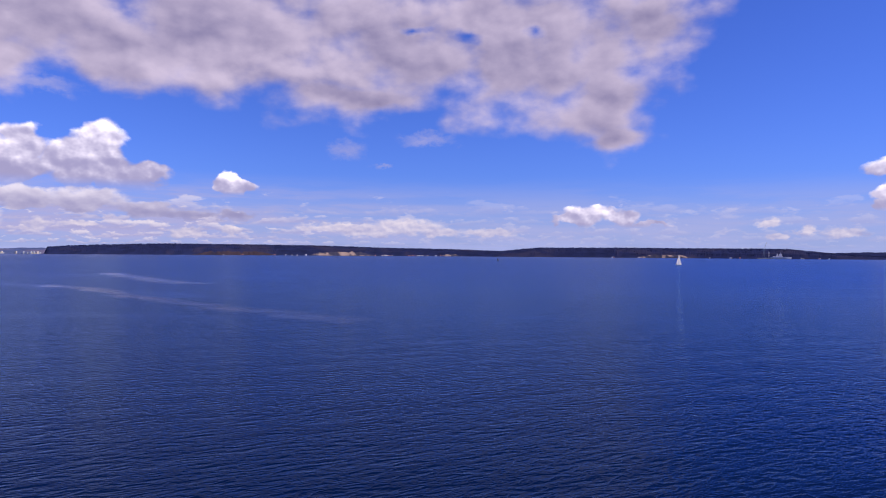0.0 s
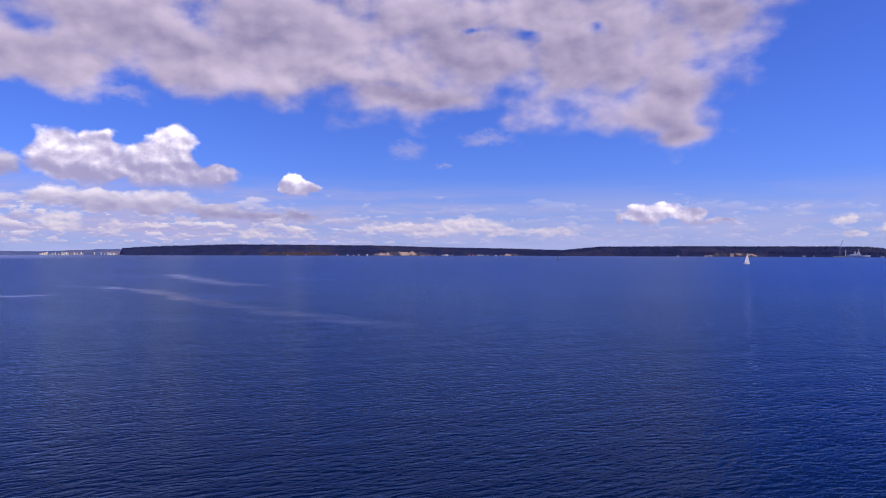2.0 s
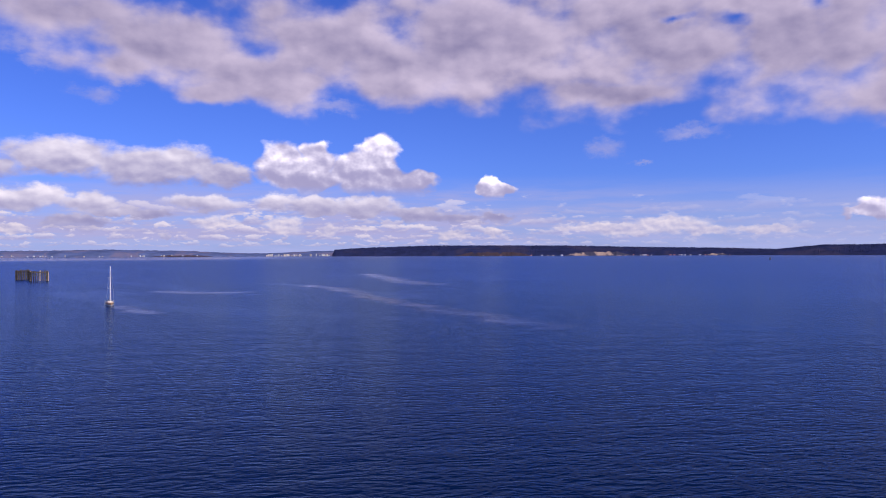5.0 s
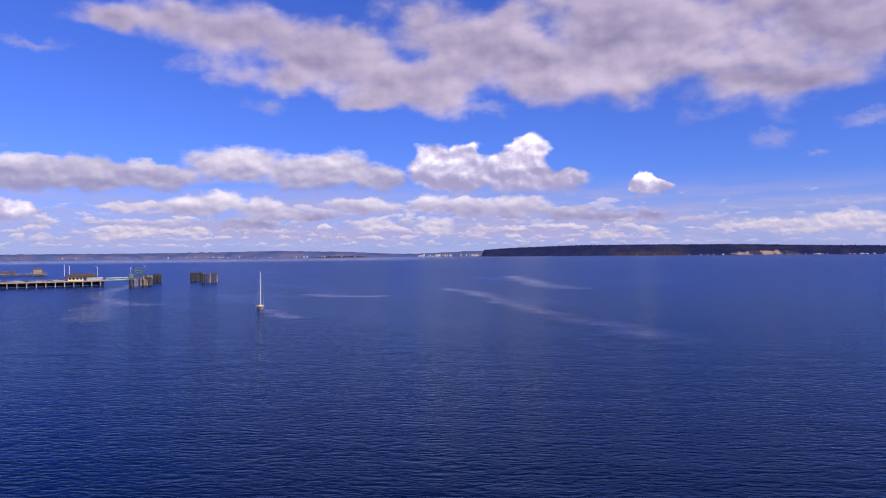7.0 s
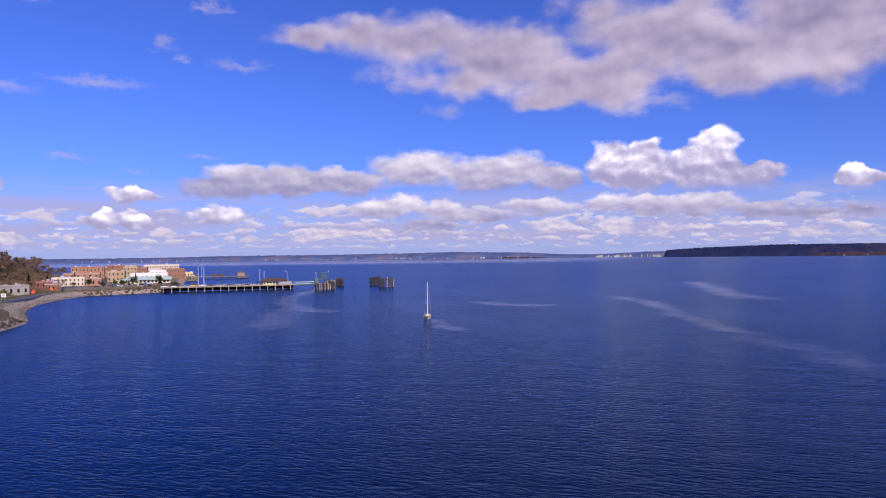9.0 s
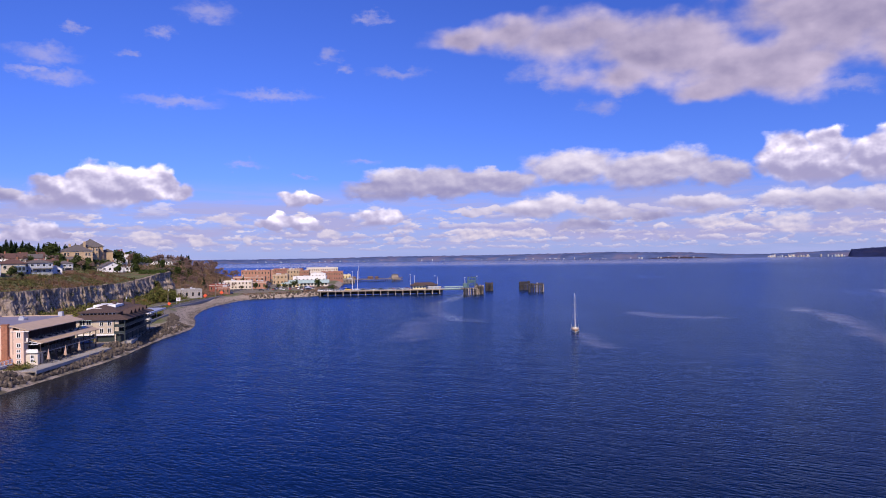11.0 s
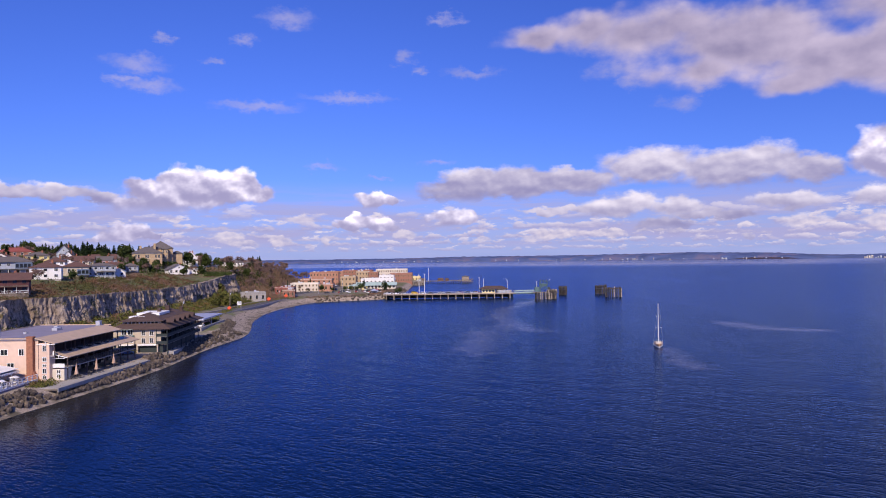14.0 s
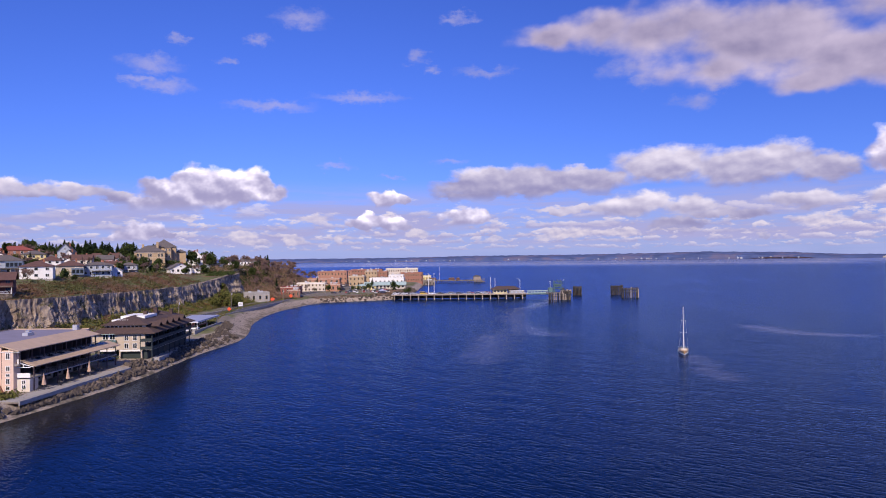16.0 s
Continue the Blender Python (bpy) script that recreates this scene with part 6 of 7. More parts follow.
# ---- the ferry pier ----
def pier():
    X0, X1, Y, D = -36.0, 58.6, 487.0, 12.0
    t = thing("ferry_pier", (0, Y, 0), 0, "long ferry pier of pale concrete deck on rows of piles", "pier")
    part("deck", boxed(X0, X1, 0, D, 3.2, 3.75, bevel=0.05), "concrete", t, "pale concrete deck")
    part("edge_beam", boxed(X0, X1, -0.35, 0.0, 3.15, 3.9, bevel=0.05), "palepile", t, "pale timber edge beam")
    # back beam carried down as an added dark sheet, for the under-deck shade
    part("back_beam", boxed(X0, X1, D, D + 0.3, 0.35, 3.9, bevel=0.05), "pile", t, "back beam drawn down as a dark sheet for the shade under the deck")
    pile = part("pile", rod(bmesh.new(), (0, 0, -3), (0, 0, 3.3), 0.36, 0.32, 9), "palepile", t)
    pile.matrix_basis = pose(X0 + 2, 0.3, 0)
    # caps and inner piles are coloured dark to paint the shade beneath the deck
    cap = part("pile_cap", boxed(-0.4, 0.4, 0.6, D, 2.5, 3.2), "pile", t)
    cap.matrix_basis = pose(X0 + 2, 0, 0)
    dark = part("pile", rod(bmesh.new(), (0, 0, -3), (0, 0, 3.3), 0.36, 0.32, 9), "pile", t, "inner pile coloured dark for the shade under the deck")
    dark.matrix_basis = pose(X0 + 2, 4.0, 0)
    for k in range(17):
        for j in range(4):
            if j > 1 or k and j:
                twin(dark, t, pose(X0 + 2 + 5.55 * k, 0.3 + 3.7 * j, 0))
            elif k:
                twin(pile, t, pose(X0 + 2 + 5.55 * k, 0.3, 0))
        if k:
            twin(cap, t, pose(X0 + 2 + 5.55 * k, 0, 0))
    railing(t, (X0, D - 0.2, 3.75), (X1, D - 0.2, 3.75), 1.1, "galv", 1.2)
    railing(t, (X0, 0.1, 3.9), (X1, 0.1, 3.9), 0.7, "galv", 1.6)
    # waiting shelter near the end
    s = thing("pier_shelter", (43.5, Y + 6.0, 3.75), 0, "pier shelter with a brown hip roof and cream kiosk", "shelter")
    part("roof", hip(-9.5, 9.5, -3.4, 3.4, 2.9, 2.2, 0.9, 0.2), "shingle", s, "brown shingled hip roof")
    part("kiosk", boxed(-8.5, 1.0, -2.6, 2.8, 0, 2.9), "yellow", s, "cream yellow kiosk")
    part("screen_wall", boxed(2.0, 9.0, 2.0, 2.3, 0, 2.9), "cream", s)
    for k in range(4):
        window(s, (-7.4 + 2.3 * k, -2.6, 0.9), 0, 1.5, 1.3, "white", False)
    bm = bmesh.new()
    for x in (-9.2, 2.5, 5.8, 9.2):
        for y in (-3.2, 3.2):
            box(bm, x - 0.12, x + 0.12, y - 0.12, y + 0.12, 0, 2.9)
    part("posts", bm, "timber", s)
    part("bench", boxed(3.0, 8.0, 0.9, 1.5, 0.0, 0.45), "timber", s)
    # low shed at the very end
    s = thing("pier_shed", (51, Y + 2.2, 3.75), 0, "low pale shed on the pier's end", "shed")
    part("wall", boxed(-5, 5, -1.2, 1.4, 0, 1.9, bevel=0.03), "concrete", s)
    part("roof", boxed(-5.2, 5.2, -1.4, 1.6, 1.9, 2.1, bevel=0.03), "white", s)
    for k in range(3):
        part("hatch", boxed(-4 + 2.8 * k, -2.4 + 2.8 * k, -1.25, -1.2, 0.2, 1.6), "bluegrey", s)
    rng = random.Random(4)
    x = X0 + 3
    paints = ["cardark", "carwhite", "carsilver", "carblue", "carred", "cardark"]
    while x < 30:
        p = "caryellow" if -17 < x < -10 and not any(o.name.startswith("van") for o in bpy.data.objects) else rng.choice(paints)
        kind = "van" if p == "caryellow" else "car"
        car(x, Y + 2.4, 3.76, 0, p, "%s waiting on the ferry pier" % {"caryellow": "bright yellow van", "cardark": "dark car", "carwhite": "white car", "carsilver": "silver car", "carblue": "blue car", "carred": "red car"}[p], kind)
        if rng.random() < 0.6:
            p = rng.choice(paints)
            car(x + 1, Y + 5.6, 3.76, 0, p, "%s car in the second lane of the ferry pier" % names[p])
        x += rng.uniform(5.2, 7.5)
    for x, h in ((-10.5, 14), (-6.5, 14), (33.5, 11), (36.6, 10)):
        q = thing("mast_pole", (x, Y + 10.5, 3.75), 0, "tall white lamp mast on the ferry pier", "lamp mast", "pier masts")
        part("post", rod(bmesh.new(), (0, 0, 0), (0, 0, h), 0.16, 0.10), "white", q)
        part("lamp", boxed(-0.5, 0.5, -0.2, 0.2, h, h + 0.25, bevel=0.03), "galv", q)
    street_lamp(54, Y + 8, 3.75, 9.0, "curved white street lamp at the pier's end", "white")


def span():
    """The hinged bridge from the pier to the landing towers."""
    t = thing("transfer_span", (58.5, 487, -1.5), 0, "green steel ferry ramp between the pier and the landing", "ramp")
    part("deck", boxed(0, 17, 0, 6, 4.9, 5.3), "steel", t)
    bm = bmesh.new()
    for y in (0.1, 5.9):
        for z in (5.3, 6.8):
            rod(bm, (0, y, z), (17, y, z + 0.2), 0.14, sides=5)
        for k in range(9):
            rod(bm, (2 * k, y, 5.3), (2 * k + 1, y, 6.9), 0.07, sides=4)
            rod(bm, (2 * k + 1, y, 6.9), (min(17, 2 * k + 2), y, 5.3), 0.07, sides=4)
    part("truss", bm, "greenroof", t, "pale green steel truss")
    part("girder", boxed(0, 17, 1, 5, 4.3, 4.9), "white", t)
    # lift towers
    t = thing("lift_tower", (77.5, 477, 0), 0, "green steel lift tower with machinery on the ferry landing", "tower")
    bm = bmesh.new()
    for x in (-2.6, 2.6):
        for y in (-2.2, 2.2):
            rod(bm, (x, y, 4.5), (x, y, 12.6), 0.22, sides=6)
    for z in (7.5, 10.0, 12.4):
        for x in (-2.6, 2.6):
            rod(bm, (x, -2.2, z), (x, 2.2, z), 0.16, sides=5)
        for y in (-2.2, 2.2):
            rod(bm, (-2.6, y, z), (2.6, y, z), 0.16, sides=5)
            rod(bm, (-2.6, y, z - 2.4), (2.6, y, z), 0.10, sides=5)
    part("tower_frame", bm, "steel", t, "dark green steel frame")
    part("machine_house", boxed(-2.2, 2.0, -1.8, 1.8, 8.6, 10.6, bevel=0.06), "steel", t)
    for x in (-2.4, 0.0, 2.2):
        part("sheave", rod(bmesh.new(), (x - 0.15, 0, 12.8), (x + 0.15, 0, 12.8), 0.75, sides=14), "darkmetal", t)
    part("cabin", boxed(-6.4, -3.6, -2, 1.2, 5.3, 8.2, bevel=0.05), "steel", t)
    part("counterweight", boxed(2.9, 4.6, -1.0, 1.0, 5.5, 8.0, bevel=0.05), "darkmetal", t)
    part("dish", rod(bmesh.new(), (4.3, 0, 13.0), (4.0, 0, 13.3), 0.1, 0.75, 12), "white", t, "white round dish")
    part("dish_post", rod(bmesh.new(), (4.3, 0, 8), (4.3, 0, 13.0), 0.09), "steel", t)
    part("lamp_post", rod(bmesh.new(), (-5, 0, 8), (-5, 0, 12.2), 0.08), "white", t)
    part("lamp", boxed(-5.4, -4.6, -0.2, 0.2, 12.2, 12.5), "white", t)
    part("platform", boxed(-7.5, 9.5, -3.5, 4.5, 4.3, 4.7), "timber", t)
    for x, h in ((5.4, 1.6), (6.6, 2.2), (7.8, 1.3), (8.8, 1.8)):
        part("bollard", boxed(x - 0.45, x + 0.45, -0.6, 0.6, 4.7, 4.7 + h, bevel=0.05), "palepile", t)


def dolphin(x, y, nx, ny, h, label, sx=0.95, sy=0.95, pale=0.3, cap=True, seed=1):
    """A cluster of driven piles."""
    t = thing("pile_dolphin", (x, y, 0), 0, label, "pile cluster", "mooring dolphins")
    rng = random.Random(seed)
    first = {}
    for i in range(nx):
        for j in range(ny):
            if 0 < i < nx - 1 and 0 < j < ny - 1:
                continue
            m = "palepile" if rng.random() < pale else "pile"
            top = h + rng.uniform(-0.9, 0.4)
            p = pose((i - (nx - 1) / 2) * sx, (j - (ny - 1) / 2) * sy, 0, rng.uniform(-2, 2), rng.uniform(-2, 2), rng.uniform(0, 360)) @ Matrix.Diagonal((1, 1, top / h, 1))
            if m in first:
                twin(first[m], t, p)
            else:
                first[m] = part("pile", rod(bmesh.new(), (0, 0, -2.5), (0, 0, h), 0.36, 0.33, 8), m, t)
                first[m].matrix_basis = p
    if cap:
        bm = boxed(-(nx - 1) / 2 * sx - 0.3, (nx - 1) / 2 * sx + 0.3, -(ny - 1) / 2 * sy - 0.3, (ny - 1) / 2 * sy + 0.3, h - 1.3, h - 0.6)
        part("wale", bm, "pile", t, "dark timber band")
    part("cable_wrap", boxed(-(nx - 1) / 2 * sx - 0.42, (nx - 1) / 2 * sx + 0.42, -(ny - 1) / 2 * sy - 0.42, (ny - 1) / 2 * sy + 0.42, h * 0.55, h * 0.6), "darkmetal", t)


def wharf():
    """The old wharf beyond the ferry pier."""
    t = thing("old_wharf", (1.5, 800, -2.0), -1, "old timber wharf on dark piles beyond the ferry pier", "wharf")
    part("deck", boxed(-22, 44, 0, 14, 4.2, 4.8), "timber", t)
    part("head_deck", boxed(33, 46, -6, 0, 3.2, 3.7), "timber", t)
    pile = part("pile", rod(bmesh.new(), (0, 0, -3), (0, 0, 4.3), 0.32, 0.28, 7), "pile", t)
    pile.matrix_basis = pose(-20, 0.4, 0)
    for k in range(24):
        for j in range(3):
            if k or j:
                twin(pile, t, pose(-20 + 2.7 * k, 0.4 + 6 * j, 0))
    for k in range(8):
        twin(pile, t, pose(33.5 + 1.7 * k, -5.7, -0.6))
    part("shed", boxed(33, 41, 2, 11, 4.8, 9.0), "palepile", t)
    part("shed_roof", hip(33, 41, 2, 11, 9.0, 1.6, 0.5), "greyroof", t)
    bm = bmesh.new()
    for k in range(12):
        x = 30 + 1.35 * k
        box(bm, x, x + 0.25, -5.5, -5.25, 3.7, 7.5)
    box(bm, 29.8, 46, -5.5, -5.2, 6.0, 6.3)
    part("fender_frame", bm, "timber", t)
    for a, b in ((-15, -8), (6, 13), (15, 19)):
        s = thing("stacked_gear", (a + 3, 804, 2.8), 0, "brown stacked gear on the old wharf", "gear", "wharf gear")
        part("stack", boxed(-3, b - a - 3, 0, 5, 0, 2.6, bevel=0.2), "browntile", s)
        part("cover", boxed(-2.6, b - a - 3.4, 0.4, 4.6, 2.6, 3.1, bevel=0.2), "timber", s)
    railing(t, (-22, 0.2, 4.8), (44, 0.2, 4.8), 1.0, "timber", 1.6)
    q = thing("mast_pole", (-4.5, 804, 2.8), 0, "tall white lamp mast on the old wharf", "lamp mast", "pier masts")
    part("post", rod(bmesh.new(), (0, 0, 0), (0, 0, 15), 0.16, 0.10), "white", q)
    part("lamp", boxed(-0.5, 0.5, -0.2, 0.2, 15, 15.25), "galv", q)


pier()
span()
dolphin(76.8, 474.0, 9, 5, 4.6, "landing of dark and pale timber piles under the lift tower", 1.3, 1.5, 0.45, False, 2)
dolphin(82.5, 473.5, 6, 4, 6.4, "tall cluster of pale and dark piles beside the landing", 1.1, 1.2, 0.5, True, 3)
dolphin(100.0, 525, 6, 4, 6.7, "cluster of dark timber mooring piles", 1.05, 1.05, 0.08, True, 4)
dolphin(130.0, 527, 7, 4, 7.2, "dark cluster of timber mooring piles standing in the water", 1.3, 1.1, 0.06, True, 5)
dolphin(129.8, 489, 9, 5, 6.9, "weathered cluster of pale and dark mooring piles in the water", 1.3, 1.1, 0.32, True, 6)
wharf()

# ---- boats ----
def hull(length, beam, free, draft=0.4, n=14, stern=0.72):
    """A hull along y, bow towards -y, open deck closed by a flat top."""
    bm = bmesh.new()
    rings = []
    for i in range(n + 1):
        f = i / n
        w = beam / 2 * (math.sin(min(1, f / 0.62) * math.pi / 2) if f < 0.62 else 1 - (1 - stern) * ((f - 0.62) / 0.38) ** 2) + 0.02
        sheer = free * (1.18 - 0.5 * f + 0.36 * f * f)
        y = -length / 2 + length * f
        ring = []
        for k in range(9):
            a = -math.pi / 2 + math.pi * k / 8
            x = w * math.sin(a)
            z = -draft + (sheer + draft) * (abs(math.sin(a)) ** 2.2)
            ring.append(bm.verts.new((x, y + (0.5 * (z - sheer) * (1 - f) * -0.25 if f < 0.2 else 0), z)))
        rings.append(ring)
    for a, b in zip(rings, rings[1:]):
        for k in range(8):
            bm.faces.new((a[k], a[k + 1], b[k + 1], b[k]))
        bm.faces.new((a[8], a[0], b[0], b[8]))
    bm.faces.new(rings[-1])
    bm.faces.new(rings[0][::-1])
    bmesh.ops.recalc_face_normals(bm, faces=bm.faces)
    return bm


def sloop():
    t = thing("sailboat", (72.2, 212.0, 0), -16, "anchored wooden sloop with a tall white bare mast", "sailboat")
    part("hull", hull(9.4, 2.9, 0.95), "varnish", t, "varnished tan hull", True)
    part("waterline", hull(9.1, 2.84, 0.28, 0.45), "white", t, "white lower hull", True)
    part("deck", boxed(-1.05, 1.05, -2.4, 3.8, 0.88, 0.96, bevel=0.03), "varnish", t, "golden teak deck")
    part("cabin", boxed(-0.85, 0.85, -1.9, 1.3, 0.94, 1.45, bevel=0.12), "cream", t, "cream cabin top")
    part("cockpit_coaming", boxed(-0.9, 0.9, 1.5, 3.6, 0.95, 1.18, bevel=0.05), "varnish", t)
    part("mast", rod(bmesh.new(), (0, -0.9, 1.0), (0, -0.9, 14.0), 0.13, 0.09, 10), "white", t, "tall white mast")
    part("boom", rod(bmesh.new(), (0, -0.8, 2.3), (0, 3.4, 2.4), 0.08, 0.07), "white", t)
    part("furled_sail", rod(bmesh.new(), (0, -0.6, 2.5), (0, 3.2, 2.55), 0.22, 0.14, 8), "slateblue", t, "dark blue sail cover")
    for z, w in ((6.2, 1.0), (9.9, 0.8)):
        part("spreader", rod(bmesh.new(), (-w, -0.9, z), (w, -0.9, z), 0.035, sides=5), "white", t)
    bm = bmesh.new()
    for x in (-1.3, 1.3):
        rod(bm, (x, -0.7, 1.0), (x * 0.75, -0.9, 6.2), 0.012, sides=3)
        rod(bm, (x * 0.75, -0.9, 6.2), (0, -0.9, 13.8), 0.012, sides=3)
    rod(bm, (0, -4.6, 1.15), (0, -0.9, 13.8), 0.02, sides=3)
    rod(bm, (0, 4.6, 1.0), (0, -0.9, 13.9), 0.015, sides=3)
    part("rigging", bm, "galv", t)
    stanchion = None
    for y in (-3.6, -2, -0.4, 1.2, 2.8, 4.2):
        for x in (-1, 1):
            m = pose(x * 1.32 * (0.62 if y < -3 else 0.9 if y < -1.5 else 1), y, 0.95)
            if stanchion is None:
                stanchion = part("stanchion", rod(bmesh.new(), (0, 0, 0), (0, 0, 0.65), 0.02, sides=4), "galv", t)
                stanchion.matrix_basis = m
            else:
                twin(stanchion, t, m)
    part("dodger", boxed(-0.8, 0.8, 0.9, 1.9, 1.4, 1.95, bevel=0.15), "slateblue", t, "dark canvas dodger")
    part("outboard", boxed(-0.2, 0.2, 4.6, 4.95, 0.2, 1.1, bevel=0.06), "darkmetal", t)
    part("fender", rod(bmesh.new(), (-1.5, 1.0, 0.2), (-1.5, 1.0, 0.85), 0.13, sides=8), "white", t)


def yacht():
    """The far boat under sail."""
    t = thing("sailing_yacht", (1290, 59, 0), 48, "far small yacht under white sails", "sailboat")
    part("hull", hull(13, 3.6, 1.6), "white", t, "", True)
    part("mast", rod(bmesh.new(), (0, -1, 1), (0, -1, 19), 0.16), "galv", t)
    bm = bmesh.new()
    rows = []
    for i in range(7):
        f = i / 6
        rows.append([bm.verts.new((0.9 * math.sin(math.pi * k / 4) * (1 - f), -0.8 + (6.5 * (1 - f) + 0.2) * k / 4, 2.2 + 16 * f)) for k in range(5)])
    for a, b in zip(rows, rows[1:]):
        for k in range(4):
            bm.faces.new((a[k], a[k + 1], b[k + 1], b[k]))
    bmesh.ops.solidify(bm, geom=bm.faces[:], thickness=0.06)
    part("mainsail", bm, "sail", t, "white mainsail")
    bm = bmesh.new()
    rows = []
    for i in range(7):
        f = i / 6
        rows.append([bm.verts.new((0.7 * math.sin(math.pi * k / 4) * (1 - f), -6.2 + 5 * f + (4.9 * (1 - f) + 0.1) * k / 4, 1.8 + 15 * f)) for k in range(5)])
    for a, b in zip(rows, rows[1:]):
        for k in range(4):
            bm.faces.new((a[k], a[k + 1], b[k + 1], b[k]))
    bmesh.ops.solidify(bm, geom=bm.faces[:], thickness=0.06)
    part("jib", bm, "sail", t, "white jib")


def far(az, distance, centre=(-44.6, -44.8)):
    return centre[0] + distance * math.sin(radians(az)), centre[1] + distance * math.cos(radians(az))


def ship():
    x, y = far(92.7, 4020)
    t = thing("naval_ship", (x, y, 0), 0, "pale grey naval ship moored below the far shore", "ship")
    h = part("hull", hull(98, 15, 9, 3, stern=0.9), "navy", t, "", False)
    for n, a in (("deckhouse", (-6, 6, -8, 24, 8, 17)), ("bridge", (-5, 5, -4, 8, 17, 25)), ("stack", (-3, 3, 14, 20, 17, 27)), ("hangar", (-6, 6, 26, 38, 8, 14))):
        part(n, boxed(*a, bevel=0.4), "navy", t)
    part("mast", rod(bmesh.new(), (0, 2, 25), (0, 2, 38), 0.8, 0.3), "navy", t)
    x, y = far(91.55, 4040)
    t = thing("dock_crane", (x, y, 0), 0, "tall pale dock crane beside the moored ship", "crane")
    bm = bmesh.new()
    for dx in (-5, 5):
        for dy in (-5, 5):
            rod(bm, (dx, dy, 0), (dx * 0.3, dy * 0.3, 45), 1.0, 0.7, 5)
    part("legs", bm, "slateblue", t)
    part("cab", boxed(-5, 5, -6, 6, 42, 50, bevel=0.5), "slateblue", t)
    part("jib", rod(bmesh.new(), (0, 2, 46), (2, -14, 86), 1.6, 0.8, 6), "bluegrey", t)
    part("pier", boxed(-30, 30, -45, 30, -1, 4), "concrete", t)
    part("smaller_crane", rod(bmesh.new(), (-8, -24, 4), (-8, -24, 36), 1.2, 0.8, 6), "white", t)


def buoy(x, y, h, label, material):
    t = thing("buoy", (x, y, 0), 0, label, "buoy")
    part("float", rod(bmesh.new(), (0, 0, -0.2), (0, 0, 0.35 * h), 0.45 * h * 0.5, 0.35 * h * 0.5, 12), material, t)
    part("staff", rod(bmesh.new(), (0, 0, 0.3 * h), (0, 0, h), 0.05 * h, 0.04 * h, 6), material, t)


sloop()
yacht()
ship()
buoy(1700, 540, 11, "far dark channel marker", "darkmetal")


# ---- houses and bluffs on the far shores ----
def far_specks(name, label, a0, a1, distance, count, z, seed, mats=("white", "cream", "salmon")):
    """Shoreline houses too far to count, as one piece of stuff per colour."""
    rng = random.Random(seed)
    for mname in mats:
        bm = bmesh.new()
        for _ in range(count // len(mats)):
            a = rng.uniform(a0, a1)
            d = distance + rng.uniform(-6, 6)
            x, y = -20 + d * math.sin(radians(a)), -40 + d * math.cos(radians(a))
            w, h, zz = rng.uniform(4, 9), rng.uniform(2.5, 4), rng.uniform(*z)
            box(bm, x - w / 2, x + w / 2, y - w / 2, y + w / 2, -1, zz + h)
        tagged(part(name, bm, mname), label, "houses", kind="stuff")


far_specks("shore_houses", "tiny pale houses along the far wooded shore", 49, 71.5, 4168, 54, (0, 3), 1)
far_specks("shore_houses", "tiny pale houses along the south shore", 80, 96, 4085, 24, (0, 3), 2)
far_specks("shore_houses", "tiny pale houses along the hazy north shore", -8, 27, 4548, 60, (1, 9), 3, ("bluegrey", "concrete", "bluegrey"))
far_specks("shore_houses", "tiny pale houses along the hazy north point", 32, 37, 4548, 54, (1, 12), 4, ("concrete", "cream", "bluegrey"))


def bluffs(name, label, a0, a1, distance, tall, material="bluff"):
    verts, faces = [], []
    azs = np.arange(a0, a1, 0.06)
    for a in azs:
        f = (a - a0) / (a1 - a0)
        h = tall * min(1, 5 * f, 5 * (1 - f)) * (0.75 + 0.4 * noise.noise((a * 3, 0, 2))) + 1
        for z, back in ((-1, 0), (h * 0.5, 4 + 5 * noise.noise((a * 5, 1, 0))), (h, 9), (h * 0.9, 40)):
            d = distance + back
            verts.append((-20 + d * math.sin(radians(a)), -40 + d * math.cos(radians(a)), z))
    for i in range(len(azs) - 1):
        faces += [(4 * i + k, 4 * i + k + 1, 4 * i + k + 5, 4 * i + k + 4) for k in range(3)]
    tagged(sheet(name, verts, faces, material, smooth=False), label, "bluff", kind="structure")


bluffs("bluff", "pale sandy bluff on the far shore", 56.1, 61.3, 4150, 26)
bluffs("bluff", "small sandy bluff on the far shore", 66.9, 68.3, 4150, 14)
bluffs("bluff", "sandy bluff below the south shore woods", 82.6, 86.6, 4075, 20)
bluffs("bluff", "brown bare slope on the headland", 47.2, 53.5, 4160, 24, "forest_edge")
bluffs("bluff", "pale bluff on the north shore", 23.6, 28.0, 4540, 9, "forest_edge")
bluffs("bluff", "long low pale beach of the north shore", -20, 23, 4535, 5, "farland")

# ---- trees and brush ----
def leaf_cloud(rng, points, size, flat=0.5):
    """Small bent leaf cards about the given points: lists of vertices and faces."""
    verts, faces = [], []
    for p in points:
        a = Vector((rng.uniform(-1, 1), rng.uniform(-1, 1), rng.uniform(-flat, flat))).normalized()
        b = a.cross(Vector((rng.uniform(-1, 1), rng.uniform(-1, 1), rng.uniform(-1, 1)))).normalized()
        s = size * rng.uniform(0.6, 1.35)
        n = len(verts)
        p = Vector(p)
        verts += [p - a * s, p + b * s * 0.6, p + a * s, p - b * s * 0.6]
        faces += [(n, n + 1, n + 2), (n, n + 2, n + 3)]
    return verts, faces


